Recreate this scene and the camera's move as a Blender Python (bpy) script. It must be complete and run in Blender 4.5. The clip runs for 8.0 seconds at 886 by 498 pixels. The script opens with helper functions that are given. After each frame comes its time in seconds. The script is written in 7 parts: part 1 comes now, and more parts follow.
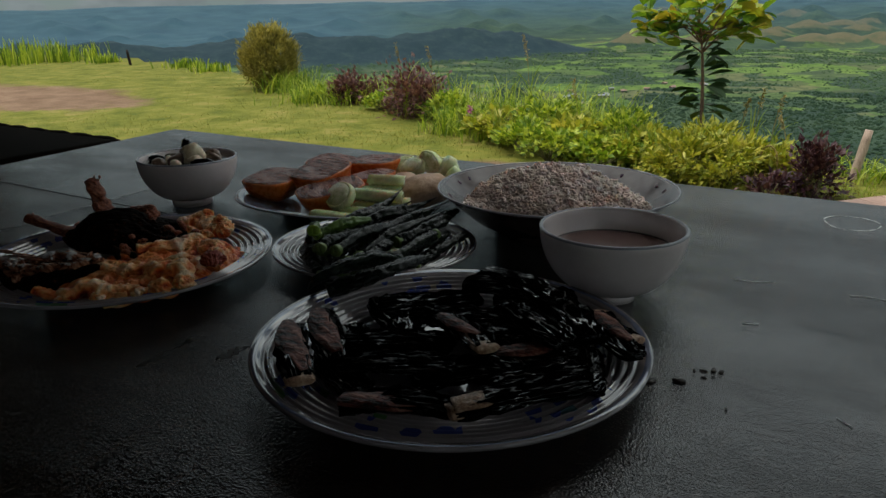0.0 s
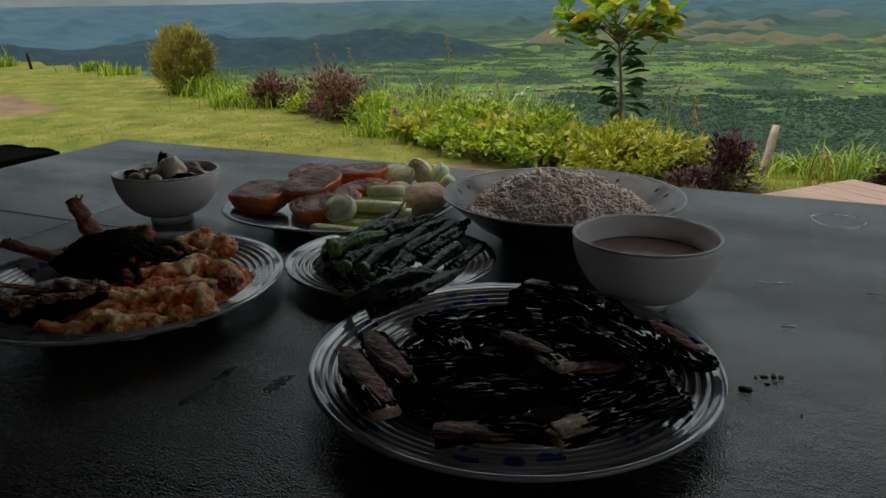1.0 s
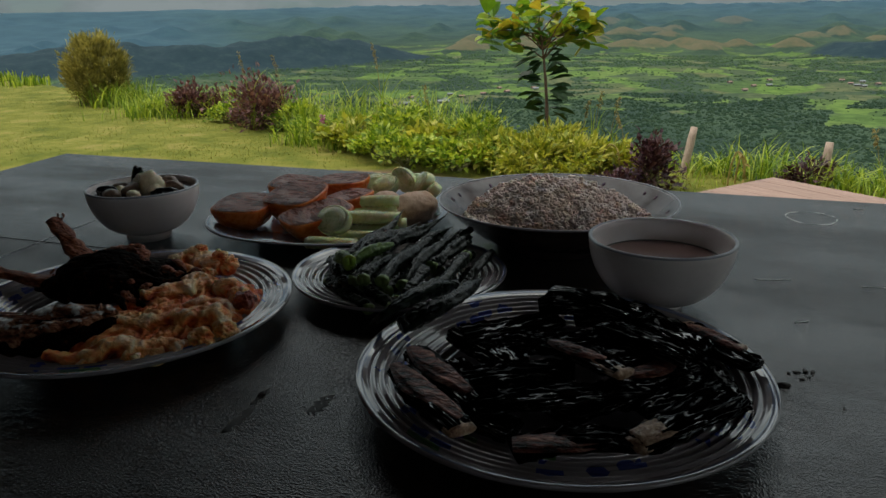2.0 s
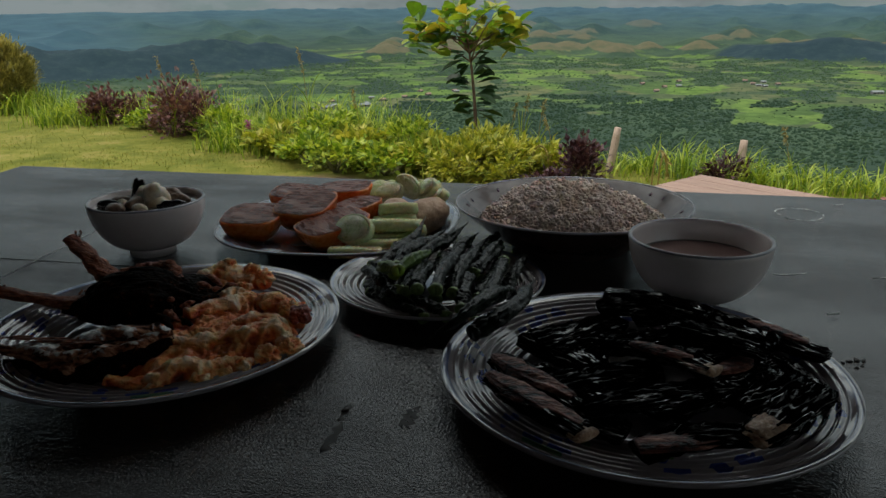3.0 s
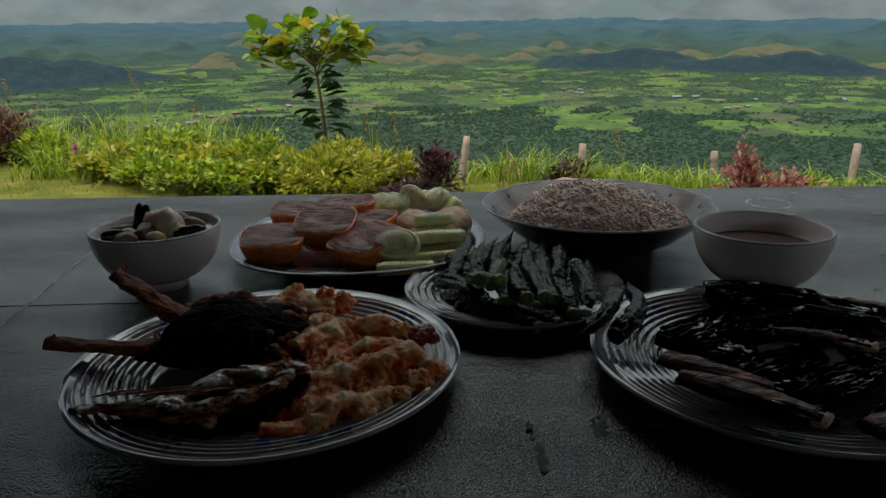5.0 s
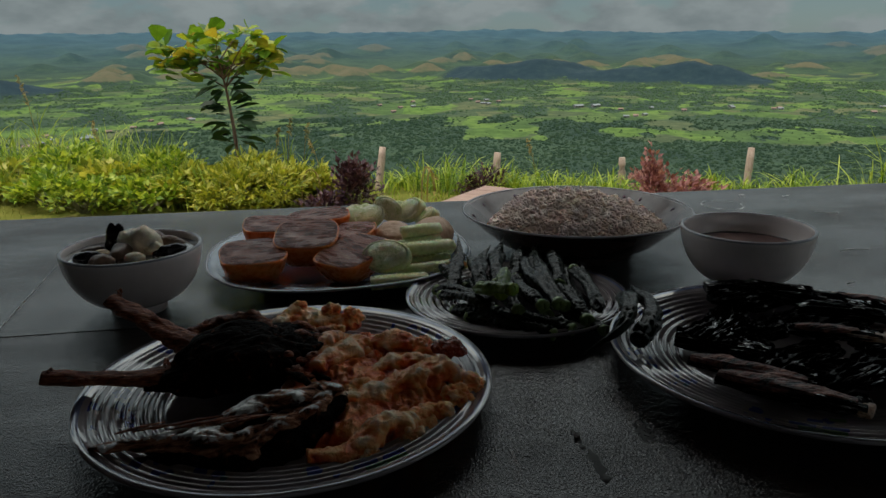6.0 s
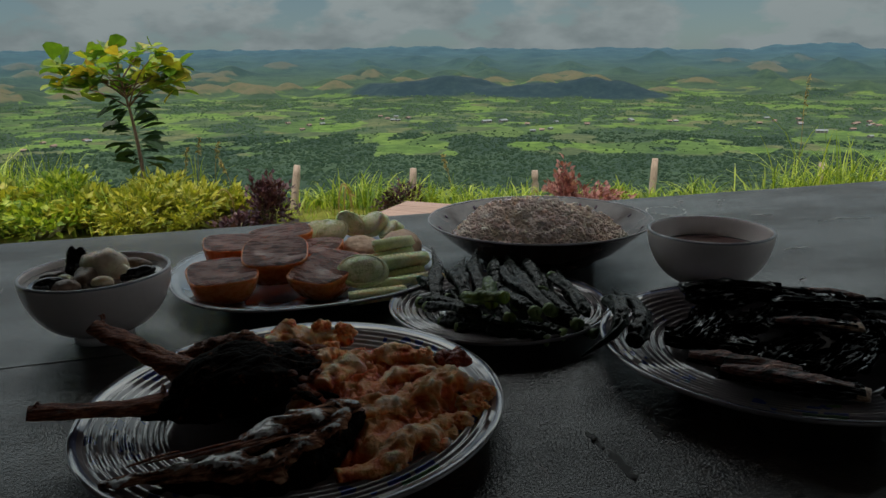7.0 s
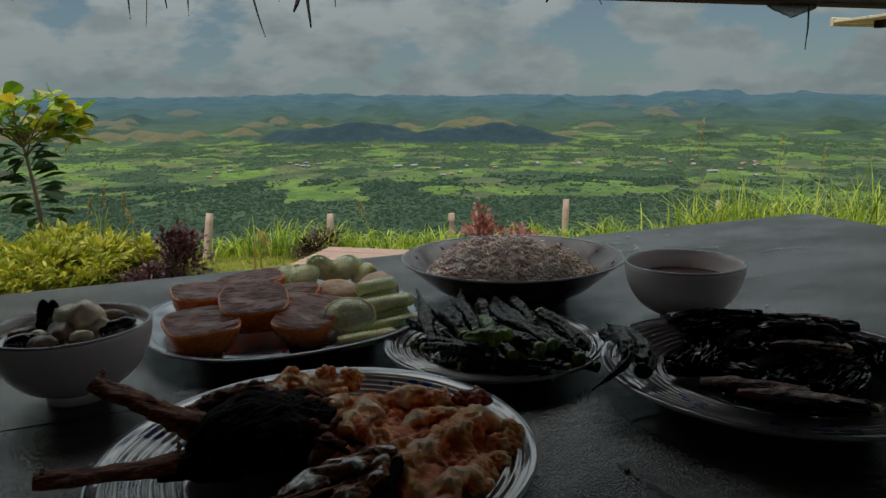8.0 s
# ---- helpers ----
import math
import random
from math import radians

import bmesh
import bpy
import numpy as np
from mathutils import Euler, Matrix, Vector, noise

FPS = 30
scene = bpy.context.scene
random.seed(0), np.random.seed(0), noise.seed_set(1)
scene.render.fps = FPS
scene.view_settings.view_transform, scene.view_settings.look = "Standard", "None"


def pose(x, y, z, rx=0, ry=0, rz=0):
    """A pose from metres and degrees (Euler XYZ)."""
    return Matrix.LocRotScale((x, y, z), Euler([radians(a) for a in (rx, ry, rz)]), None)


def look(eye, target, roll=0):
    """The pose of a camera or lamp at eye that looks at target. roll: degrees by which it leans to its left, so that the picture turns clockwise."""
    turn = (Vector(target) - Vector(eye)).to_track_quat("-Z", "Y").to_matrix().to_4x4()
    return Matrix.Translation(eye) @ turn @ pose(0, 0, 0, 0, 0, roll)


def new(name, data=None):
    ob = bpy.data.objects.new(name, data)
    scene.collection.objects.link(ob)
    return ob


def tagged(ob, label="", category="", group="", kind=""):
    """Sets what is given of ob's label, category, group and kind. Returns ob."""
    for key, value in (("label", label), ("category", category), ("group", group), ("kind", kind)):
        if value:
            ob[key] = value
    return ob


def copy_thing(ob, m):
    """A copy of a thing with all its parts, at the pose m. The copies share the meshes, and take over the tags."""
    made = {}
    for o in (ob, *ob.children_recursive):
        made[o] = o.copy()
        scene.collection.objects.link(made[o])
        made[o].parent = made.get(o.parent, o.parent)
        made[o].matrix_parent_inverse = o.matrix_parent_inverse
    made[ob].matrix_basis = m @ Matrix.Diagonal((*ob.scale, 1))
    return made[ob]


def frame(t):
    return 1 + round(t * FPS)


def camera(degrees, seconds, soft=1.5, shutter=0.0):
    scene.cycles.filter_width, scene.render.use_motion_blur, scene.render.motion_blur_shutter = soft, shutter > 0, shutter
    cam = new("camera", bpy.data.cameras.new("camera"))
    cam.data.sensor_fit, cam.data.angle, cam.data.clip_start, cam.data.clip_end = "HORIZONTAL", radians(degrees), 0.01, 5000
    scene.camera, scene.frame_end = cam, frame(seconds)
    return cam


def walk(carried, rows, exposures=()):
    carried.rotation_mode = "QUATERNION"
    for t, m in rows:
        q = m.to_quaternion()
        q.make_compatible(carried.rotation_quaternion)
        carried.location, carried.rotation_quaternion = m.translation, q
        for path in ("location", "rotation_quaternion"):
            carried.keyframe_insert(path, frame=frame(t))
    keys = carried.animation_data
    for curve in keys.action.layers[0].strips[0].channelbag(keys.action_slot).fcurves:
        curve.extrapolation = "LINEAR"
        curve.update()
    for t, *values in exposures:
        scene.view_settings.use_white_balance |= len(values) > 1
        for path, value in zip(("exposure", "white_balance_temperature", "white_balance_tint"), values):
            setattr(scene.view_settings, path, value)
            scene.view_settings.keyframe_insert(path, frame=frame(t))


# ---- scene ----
cam = camera(63.4, 8.0)
EXPOSURE, SKY = 0.07, 0.16
PATH = [
    (0, (0.2401, -0.4341, 0.9754), (-0.7719, 1.1739, 0.3505), -0.71),
    (0.5, (0.1961, -0.4512, 0.9789), (-0.7184, 1.2146, 0.3552), -0.52),
    (1, (0.1535, -0.4601, 0.9816), (-0.6735, 1.2503, 0.3564), -0.71),
    (1.5, (0.1197, -0.4674, 0.9819), (-0.6199, 1.2846, 0.3627), -0.84),
    (3, (-0.0146, -0.5090, 0.9876), (-0.4621, 1.3438, 0.3820), -0.71),
    (3.5, (-0.0715, -0.5136, 0.9890), (-0.4261, 1.3584, 0.3805), -0.88),
    (4, (-0.1285, -0.5201, 0.9879), (-0.3726, 1.3728, 0.3902), -0.78),
    (4.5, (-0.1760, -0.5186, 0.9844), (-0.3104, 1.3883, 0.3965), -0.88),
    (6, (-0.2940, -0.4991, 0.9802), (-0.0742, 1.4099, 0.4258), -1.00),
    (6.5, (-0.3248, -0.4939, 0.9795), (0.0160, 1.4020, 0.4412), -0.94),
    (7, (-0.3519, -0.4882, 0.9771), (0.1042, 1.3895, 0.4612), -1.20),
    (7.5, (-0.3868, -0.4775, 0.9768), (0.1920, 1.3794, 0.5106), -0.97),
    (8, (-0.4171, -0.4654, 0.9740), (0.2781, 1.3664, 0.5727), -1.39),
]
walk(cam, [(t, look(eye, aim, lean)) for t, eye, aim, lean in PATH], exposures=((0.0, EXPOSURE, 6500, 12), (8.0, EXPOSURE, 6500, 12)))

# ---- daylight: a bright tropical sky with broken cloud, the sun high behind on the left ----
SUN_ELEVATION, SUN_AZIMUTH = 56.0, -112.0          # degrees; azimuth from +y towards +x
sun_way = Vector((math.sin(radians(SUN_AZIMUTH)) * math.cos(radians(SUN_ELEVATION)),
                  math.cos(radians(SUN_AZIMUTH)) * math.cos(radians(SUN_ELEVATION)),
                  math.sin(radians(SUN_ELEVATION))))
sun = new("sun", bpy.data.lights.new("sun", "SUN"))
sun.data.energy, sun.data.angle, sun.data.color = 1.95, radians(0.6), (1.0, 0.95, 0.88)
sun.matrix_world = look(sun_way * 40, (0, 0, 0))

world = bpy.data.worlds.new("sky")
scene.world = world
world.use_nodes = True
wt = world.node_tree
wt.nodes.clear()


def node(tree, kind, **values):
    n = tree.nodes.new(kind)
    for key, value in values.items():
        n.inputs[key.replace("_", " ")].default_value = value
    return n


w_out, w_bg = wt.nodes.new("ShaderNodeOutputWorld"), wt.nodes.new("ShaderNodeBackground")
w_sky = wt.nodes.new("ShaderNodeTexSky")
w_sky.sky_type, w_sky.sun_disc = "NISHITA", False
w_sky.sun_elevation, w_sky.sun_rotation = radians(SUN_ELEVATION), radians(SUN_AZIMUTH)
w_sky.air_density, w_sky.dust_density = 1.0, 0.3
w_bg.inputs["Strength"].default_value = SKY
w_co, w_map = wt.nodes.new("ShaderNodeTexCoord"), wt.nodes.new("ShaderNodeMapping")
w_map.inputs["Scale"].default_value = (1.0, 1.0, 2.3)
w_n1 = node(wt, "ShaderNodeTexNoise", Scale=8.0, Detail=10.0, Roughness=0.55)
w_n2 = node(wt, "ShaderNodeTexNoise", Scale=9.0, Detail=6.0, Roughness=0.55)
w_r1 = wt.nodes.new("ShaderNodeValToRGB")
w_r1.color_ramp.elements[0].position, w_r1.color_ramp.elements[1].position = 0.40, 0.49
w_r2 = wt.nodes.new("ShaderNodeValToRGB")
w_r2.color_ramp.elements[0].position, w_r2.color_ramp.elements[1].position = 0.38, 0.56
w_r2.color_ramp.elements[0].color, w_r2.color_ramp.elements[1].color = (2.85, 3.52, 3.60, 1), (3.95, 4.72, 4.76, 1)
w_mix = wt.nodes.new("ShaderNodeMixRGB")
wt.links.new(w_co.outputs["Generated"], w_map.inputs["Vector"])
for n in (w_n1, w_n2):
    wt.links.new(w_map.outputs["Vector"], n.inputs["Vector"])
wt.links.new(w_n1.outputs["Fac"], w_r1.inputs["Fac"])
wt.links.new(w_n2.outputs["Fac"], w_r2.inputs["Fac"])
wt.links.new(w_r1.outputs["Color"], w_mix.inputs["Fac"])
w_blue = wt.nodes.new("ShaderNodeMixRGB")
w_blue.blend_type = "MULTIPLY"
w_blue.inputs["Fac"].default_value, w_blue.inputs["Color2"].default_value = 1.0, (0.215, 0.285, 0.262, 1)
wt.links.new(w_sky.outputs["Color"], w_blue.inputs["Color1"])
w_haze = wt.nodes.new("ShaderNodeMixRGB")
w_haze.inputs["Fac"].default_value, w_haze.inputs["Color2"].default_value = 0.60, (0.88, 1.18, 1.50, 1)
wt.links.new(w_blue.outputs["Color"], w_haze.inputs["Color1"])
wt.links.new(w_haze.outputs["Color"], w_mix.inputs["Color1"])
# clouds brighten steeply with height, tuned so the unseen upper sky lights the table
w_sep, w_up, w_add, w_scale = (wt.nodes.new(k) for k in ("ShaderNodeSeparateXYZ", "ShaderNodeMath", "ShaderNodeMath", "ShaderNodeMixRGB"))
w_up.operation, w_add.operation, w_scale.blend_type = "MULTIPLY", "ADD", "MULTIPLY"
w_up.inputs[1].default_value, w_add.inputs[1].default_value, w_scale.inputs["Fac"].default_value = 4.7, 0.35, 1.0
wt.links.new(w_co.outputs["Generated"], w_sep.inputs[0])
w_sq = wt.nodes.new("ShaderNodeMath")
w_sq.operation = "MULTIPLY"
for k in (0, 1):
    wt.links.new(w_sep.outputs[2], w_sq.inputs[k])
wt.links.new(w_sq.outputs[0], w_up.inputs[0])
wt.links.new(w_up.outputs[0], w_add.inputs[0])
w_warm, w_tone = wt.nodes.new("ShaderNodeMixRGB"), wt.nodes.new("ShaderNodeMixRGB")
w_warm.inputs["Color1"].default_value, w_warm.inputs["Color2"].default_value = (1, 1, 1, 1), (1.15, 0.99, 0.92, 1)
w_tone.blend_type, w_tone.inputs["Fac"].default_value = "MULTIPLY", 1.0
wt.links.new(w_sep.outputs[2], w_warm.inputs["Fac"])
wt.links.new(w_r2.outputs["Color"], w_tone.inputs["Color1"])
wt.links.new(w_warm.outputs["Color"], w_tone.inputs["Color2"])
wt.links.new(w_tone.outputs["Color"], w_scale.inputs["Color1"])
wt.links.new(w_add.outputs[0], w_scale.inputs["Color2"])
wt.links.new(w_scale.outputs["Color"], w_mix.inputs["Color2"])
wt.links.new(w_mix.outputs["Color"], w_bg.inputs["Color"])
wt.links.new(w_bg.outputs["Background"], w_out.inputs["Surface"])


# ---- materials ----
def blank(name):
    m = bpy.data.materials.new(name)
    m.use_nodes = True
    t = m.node_tree
    return m, t, t.nodes["Principled BSDF"], t.nodes["Material Output"]


def ramp(t, fac, stops):
    r = t.nodes.new("ShaderNodeValToRGB")
    e = r.color_ramp.elements
    while len(e) < len(stops):
        e.new(0.5)
    for el, (p, c) in zip(e, stops):
        el.position, el.color = p, (*c, 1)
    if fac is not None:
        t.links.new(fac, r.inputs["Fac"])
    return r.outputs["Color"]


def mix(t, fac, a, b, mode="MIX"):
    n = t.nodes.new("ShaderNodeMixRGB")
    n.blend_type = mode
    for key, v in (("Fac", fac), ("Color1", a), ("Color2", b)):
        if isinstance(v, (int, float)):
            n.inputs[key].default_value = v
        elif isinstance(v, tuple):
            n.inputs[key].default_value = (*v, 1)
        else:
            t.links.new(v, n.inputs[key])
    return n.outputs["Color"]


def maths(t, op, a, b=0.0):
    n = t.nodes.new("ShaderNodeMath")
    n.operation = op
    for i, v in enumerate((a, b)):
        if isinstance(v, (int, float)):
            n.inputs[i].default_value = v
        else:
            t.links.new(v, n.inputs[i])
    return n.outputs[0]


def noise_tex(t, scale, detail=5.0, rough=0.6, stretch=(1, 1, 1), space="Object"):
    co, mp = t.nodes.new("ShaderNodeTexCoord"), t.nodes.new("ShaderNodeMapping")
    mp.inputs["Scale"].default_value = stretch
    t.links.new(co.outputs[space], mp.inputs["Vector"])
    n = node(t, "ShaderNodeTexNoise", Scale=scale, Detail=detail, Roughness=rough)
    t.links.new(mp.outputs["Vector"], n.inputs["Vector"])
    return n.outputs["Fac"]


def bump(t, bsdf, height, strength, distance):
    b = node(t, "ShaderNodeBump", Strength=strength, Distance=distance)
    t.links.new(height, b.inputs["Height"])
    if bsdf.inputs["Normal"].links:
        t.links.new(bsdf.inputs["Normal"].links[0].from_socket, b.inputs["Normal"])
    t.links.new(b.outputs["Normal"], bsdf.inputs["Normal"])


def surface(name, stops, scale=60.0, rough=(0.45, 0.65), relief=0.4, depth=0.001, fine=4.0, stretch=(1, 1, 1),
            specular=0.5, coat=0.0, island=False, vary=0.0, glow=0.0, deep=0.006):
    """Two scales of noise give colour, gloss and relief."""
    m, t, b, out = blank(name)
    n1, n2 = noise_tex(t, scale, 6.0, 0.6, stretch), noise_tex(t, scale * fine, 4.0, 0.6, stretch)
    both = maths(t, "ADD", maths(t, "MULTIPLY", n1, 0.7), maths(t, "MULTIPLY", n2, 0.3))
    col = ramp(t, both, stops)
    if vary:
        if island:
            g = t.nodes.new("ShaderNodeNewGeometry")
            r = g.outputs["Random Per Island"]
        else:
            g = t.nodes.new("ShaderNodeObjectInfo")
            r = g.outputs["Random"]
        hs = t.nodes.new("ShaderNodeHueSaturation")
        t.links.new(maths(t, "ADD", 1.0 - vary, maths(t, "MULTIPLY", r, 2 * vary)), hs.inputs["Value"])
        t.links.new(col, hs.inputs["Color"])
        col = hs.outputs["Color"]
    t.links.new(col, b.inputs["Base Color"])
    t.links.new(maths(t, "ADD", rough[0], maths(t, "MULTIPLY", n2, rough[1] - rough[0])), b.inputs["Roughness"])
    b.inputs["Specular IOR Level"].default_value = specular
    b.inputs["Coat Weight"].default_value, b.inputs["Coat Roughness"].default_value = coat, 0.12
    bump(t, b, both, relief, depth)
    if glow:                                    # moist flesh lets light wander under its skin
        b.inputs["Subsurface Weight"].default_value, b.inputs["Subsurface Scale"].default_value = glow, deep
        b.inputs["Subsurface Radius"].default_value = (1.0, 0.6, 0.35)
    return m


def foliage(name, stops, through_leaf=0.45, rough=0.5, scale=9.0, billow=0.0):
    """Leaves: per-leaf colour, some light passes through."""
    m, t, b, out = blank(name)
    g = t.nodes.new("ShaderNodeNewGeometry")
    fac = maths(t, "ADD", maths(t, "MULTIPLY", g.outputs["Random Per Island"], 0.65),
                maths(t, "MULTIPLY", noise_tex(t, scale, 3.0), 0.35))
    col = ramp(t, fac, stops)
    t.links.new(col, b.inputs["Base Color"])
    b.inputs["Roughness"].default_value = rough
    b.inputs["Specular IOR Level"].default_value = 0.35 if not billow else 0.0
    if billow:                                  # normals bent upwards, so far crowns lose the shade on their sides
        add, unit = t.nodes.new("ShaderNodeVectorMath"), t.nodes.new("ShaderNodeVectorMath")
        unit.operation = "NORMALIZE"
        t.links.new(g.outputs["Normal"], add.inputs[0])
        add.inputs[1].default_value = (0, 0, billow)
        t.links.new(add.outputs[0], unit.inputs[0])
        t.links.new(unit.outputs[0], b.inputs["Normal"])
    tr, mx = t.nodes.new("ShaderNodeBsdfTranslucent"), t.nodes.new("ShaderNodeMixShader")
    t.links.new(mix(t, 1.0, col, (1.0, 0.95, 0.45), "MULTIPLY"), tr.inputs["Color"])
    mx.inputs["Fac"].default_value = through_leaf
    t.links.new(b.outputs[0], mx.inputs[1])
    t.links.new(tr.outputs[0], mx.inputs[2])
    t.links.new(mx.outputs[0], out.inputs["Surface"])
    return m


def table_material():
    """Dark varnished planks under a glossy skin with a fine leathery grain, brush streaks and worn dull patches."""
    m, t, b, out = blank("varnished_wood")
    grain = noise_tex(t, 9.0, 8.0, 0.65, (14.0, 1.0, 1.0))
    blot = noise_tex(t, 3.4, 5.0, 0.6)
    col = ramp(t, grain, ((0.3, (0.003, 0.0015, 0.0008)), (0.52, (0.012, 0.0054, 0.0026)), (0.72, (0.050, 0.021, 0.010))))
    col = mix(t, ramp(t, blot, ((0.4, (0, 0, 0)), (0.75, (0.55, 0.55, 0.55)))), col, (0.006, 0.0036, 0.0024))
    t.links.new(col, b.inputs["Base Color"])
    streak = noise_tex(t, 5.0, 6.0, 0.6, (1.0, 4.0, 1.0))
    t.links.new(ramp(t, streak, ((0.3, (0.17, 0.17, 0.17)), (0.7, (0.30, 0.30, 0.30)))), b.inputs["Roughness"])
    b.inputs["Specular IOR Level"].default_value = 0.0
    t.links.new(ramp(t, noise_tex(t, 4.5, 7.0, 0.65, (1.0, 2.2, 1.0)), ((0.36, (0.60, 0.60, 0.60)), (0.60, (1.0, 1.0, 1.0)))), b.inputs["Coat Weight"])
    b.inputs["Coat IOR"].default_value = 1.72
    b.inputs["Coat Roughness"].default_value = 0.11
    b.inputs["Sheen Weight"].default_value, b.inputs["Sheen Roughness"].default_value = 0.05, 0.45
    pits = node(t, "ShaderNodeTexVoronoi", Scale=800.0)
    co = t.nodes.new("ShaderNodeTexCoord")
    t.links.new(co.outputs["Object"], pits.inputs["Vector"])
    bump(t, b, noise_tex(t, 14.0, 4.0, 0.5, (1.0, 2.5, 1.0)), 0.30, 0.004)
    bump(t, b, pits.outputs["Distance"], 0.40, 0.0006)
    bump(t, b, noise_tex(t, 260.0, 4.0, 0.65), 0.30, 0.0008)
    waves = node(t, "ShaderNodeBump", Strength=0.30, Distance=0.004)
    t.links.new(noise_tex(t, 16.0, 5.0, 0.6, (1.0, 2.6, 1.0)), waves.inputs["Height"])
    skin = node(t, "ShaderNodeBump", Strength=0.50, Distance=0.0006)
    t.links.new(waves.outputs["Normal"], skin.inputs["Normal"])
    t.links.new(pits.outputs["Distance"], skin.inputs["Height"])
    t.links.new(skin.outputs["Normal"], b.inputs["Coat Normal"])
    return m


def plate_material(name, radius, motif=True, band=0.70):
    """White glazed ware, a blue line at the lip and blue leaf sprigs in a ring."""
    m, t, b, out = blank(name)
    co = t.nodes.new("ShaderNodeTexCoord")
    sep = t.nodes.new("ShaderNodeSeparateXYZ")
    t.links.new(co.outputs["Object"], sep.inputs[0])
    r = maths(t, "SQRT", maths(t, "ADD", maths(t, "POWER", sep.outputs[0], 2.0), maths(t, "POWER", sep.outputs[1], 2.0)))
    a = maths(t, "ARCTAN2", sep.outputs[1], sep.outputs[0])
    base = ramp(t, noise_tex(t, 30.0, 4.0), ((0.3, (0.26, 0.22, 0.23)), (0.7, (0.35, 0.305, 0.315))))
    lip = maths(t, "GREATER_THAN", r, radius * 0.962)
    lip = maths(t, "MULTIPLY", lip, maths(t, "LESS_THAN", r, radius * 0.988))
    col = mix(t, lip, base, (0.15, 0.17, 0.28))
    if motif:
        comb = t.nodes.new("ShaderNodeCombineXYZ")
        t.links.new(maths(t, "MULTIPLY", a, 5.2), comb.inputs[0])
        t.links.new(maths(t, "MULTIPLY", r, 62.0), comb.inputs[1])
        v = node(t, "ShaderNodeTexVoronoi", Scale=1.3, Randomness=0.85)
        t.links.new(comb.outputs[0], v.inputs["Vector"])
        spot = maths(t, "LESS_THAN", v.outputs["Distance"], 0.43)
        ring = maths(t, "MULTIPLY", maths(t, "GREATER_THAN", r, radius * band), maths(t, "LESS_THAN", r, radius * 0.935))
        patch = maths(t, "GREATER_THAN", maths(t, "SINE", maths(t, "MULTIPLY", a, 7.0)), -0.25)
        hue = ramp(t, v.outputs["Color"], ((0.0, (0.03, 0.045, 0.22)), (0.72, (0.06, 0.08, 0.30)), (0.8, (0.10, 0.20, 0.08))))
        col = mix(t, maths(t, "MULTIPLY", maths(t, "MULTIPLY", spot, ring), patch), col, hue)
    t.links.new(col, b.inputs["Base Color"])
    b.inputs["Roughness"].default_value = 0.08
    b.inputs["Specular IOR Level"].default_value = 0.7
    b.inputs["Coat Weight"].default_value, b.inputs["Coat Roughness"].default_value = 1.0, 0.04
    bump(t, b, noise_tex(t, 120.0, 3.0), 0.05, 0.0005)
    return m


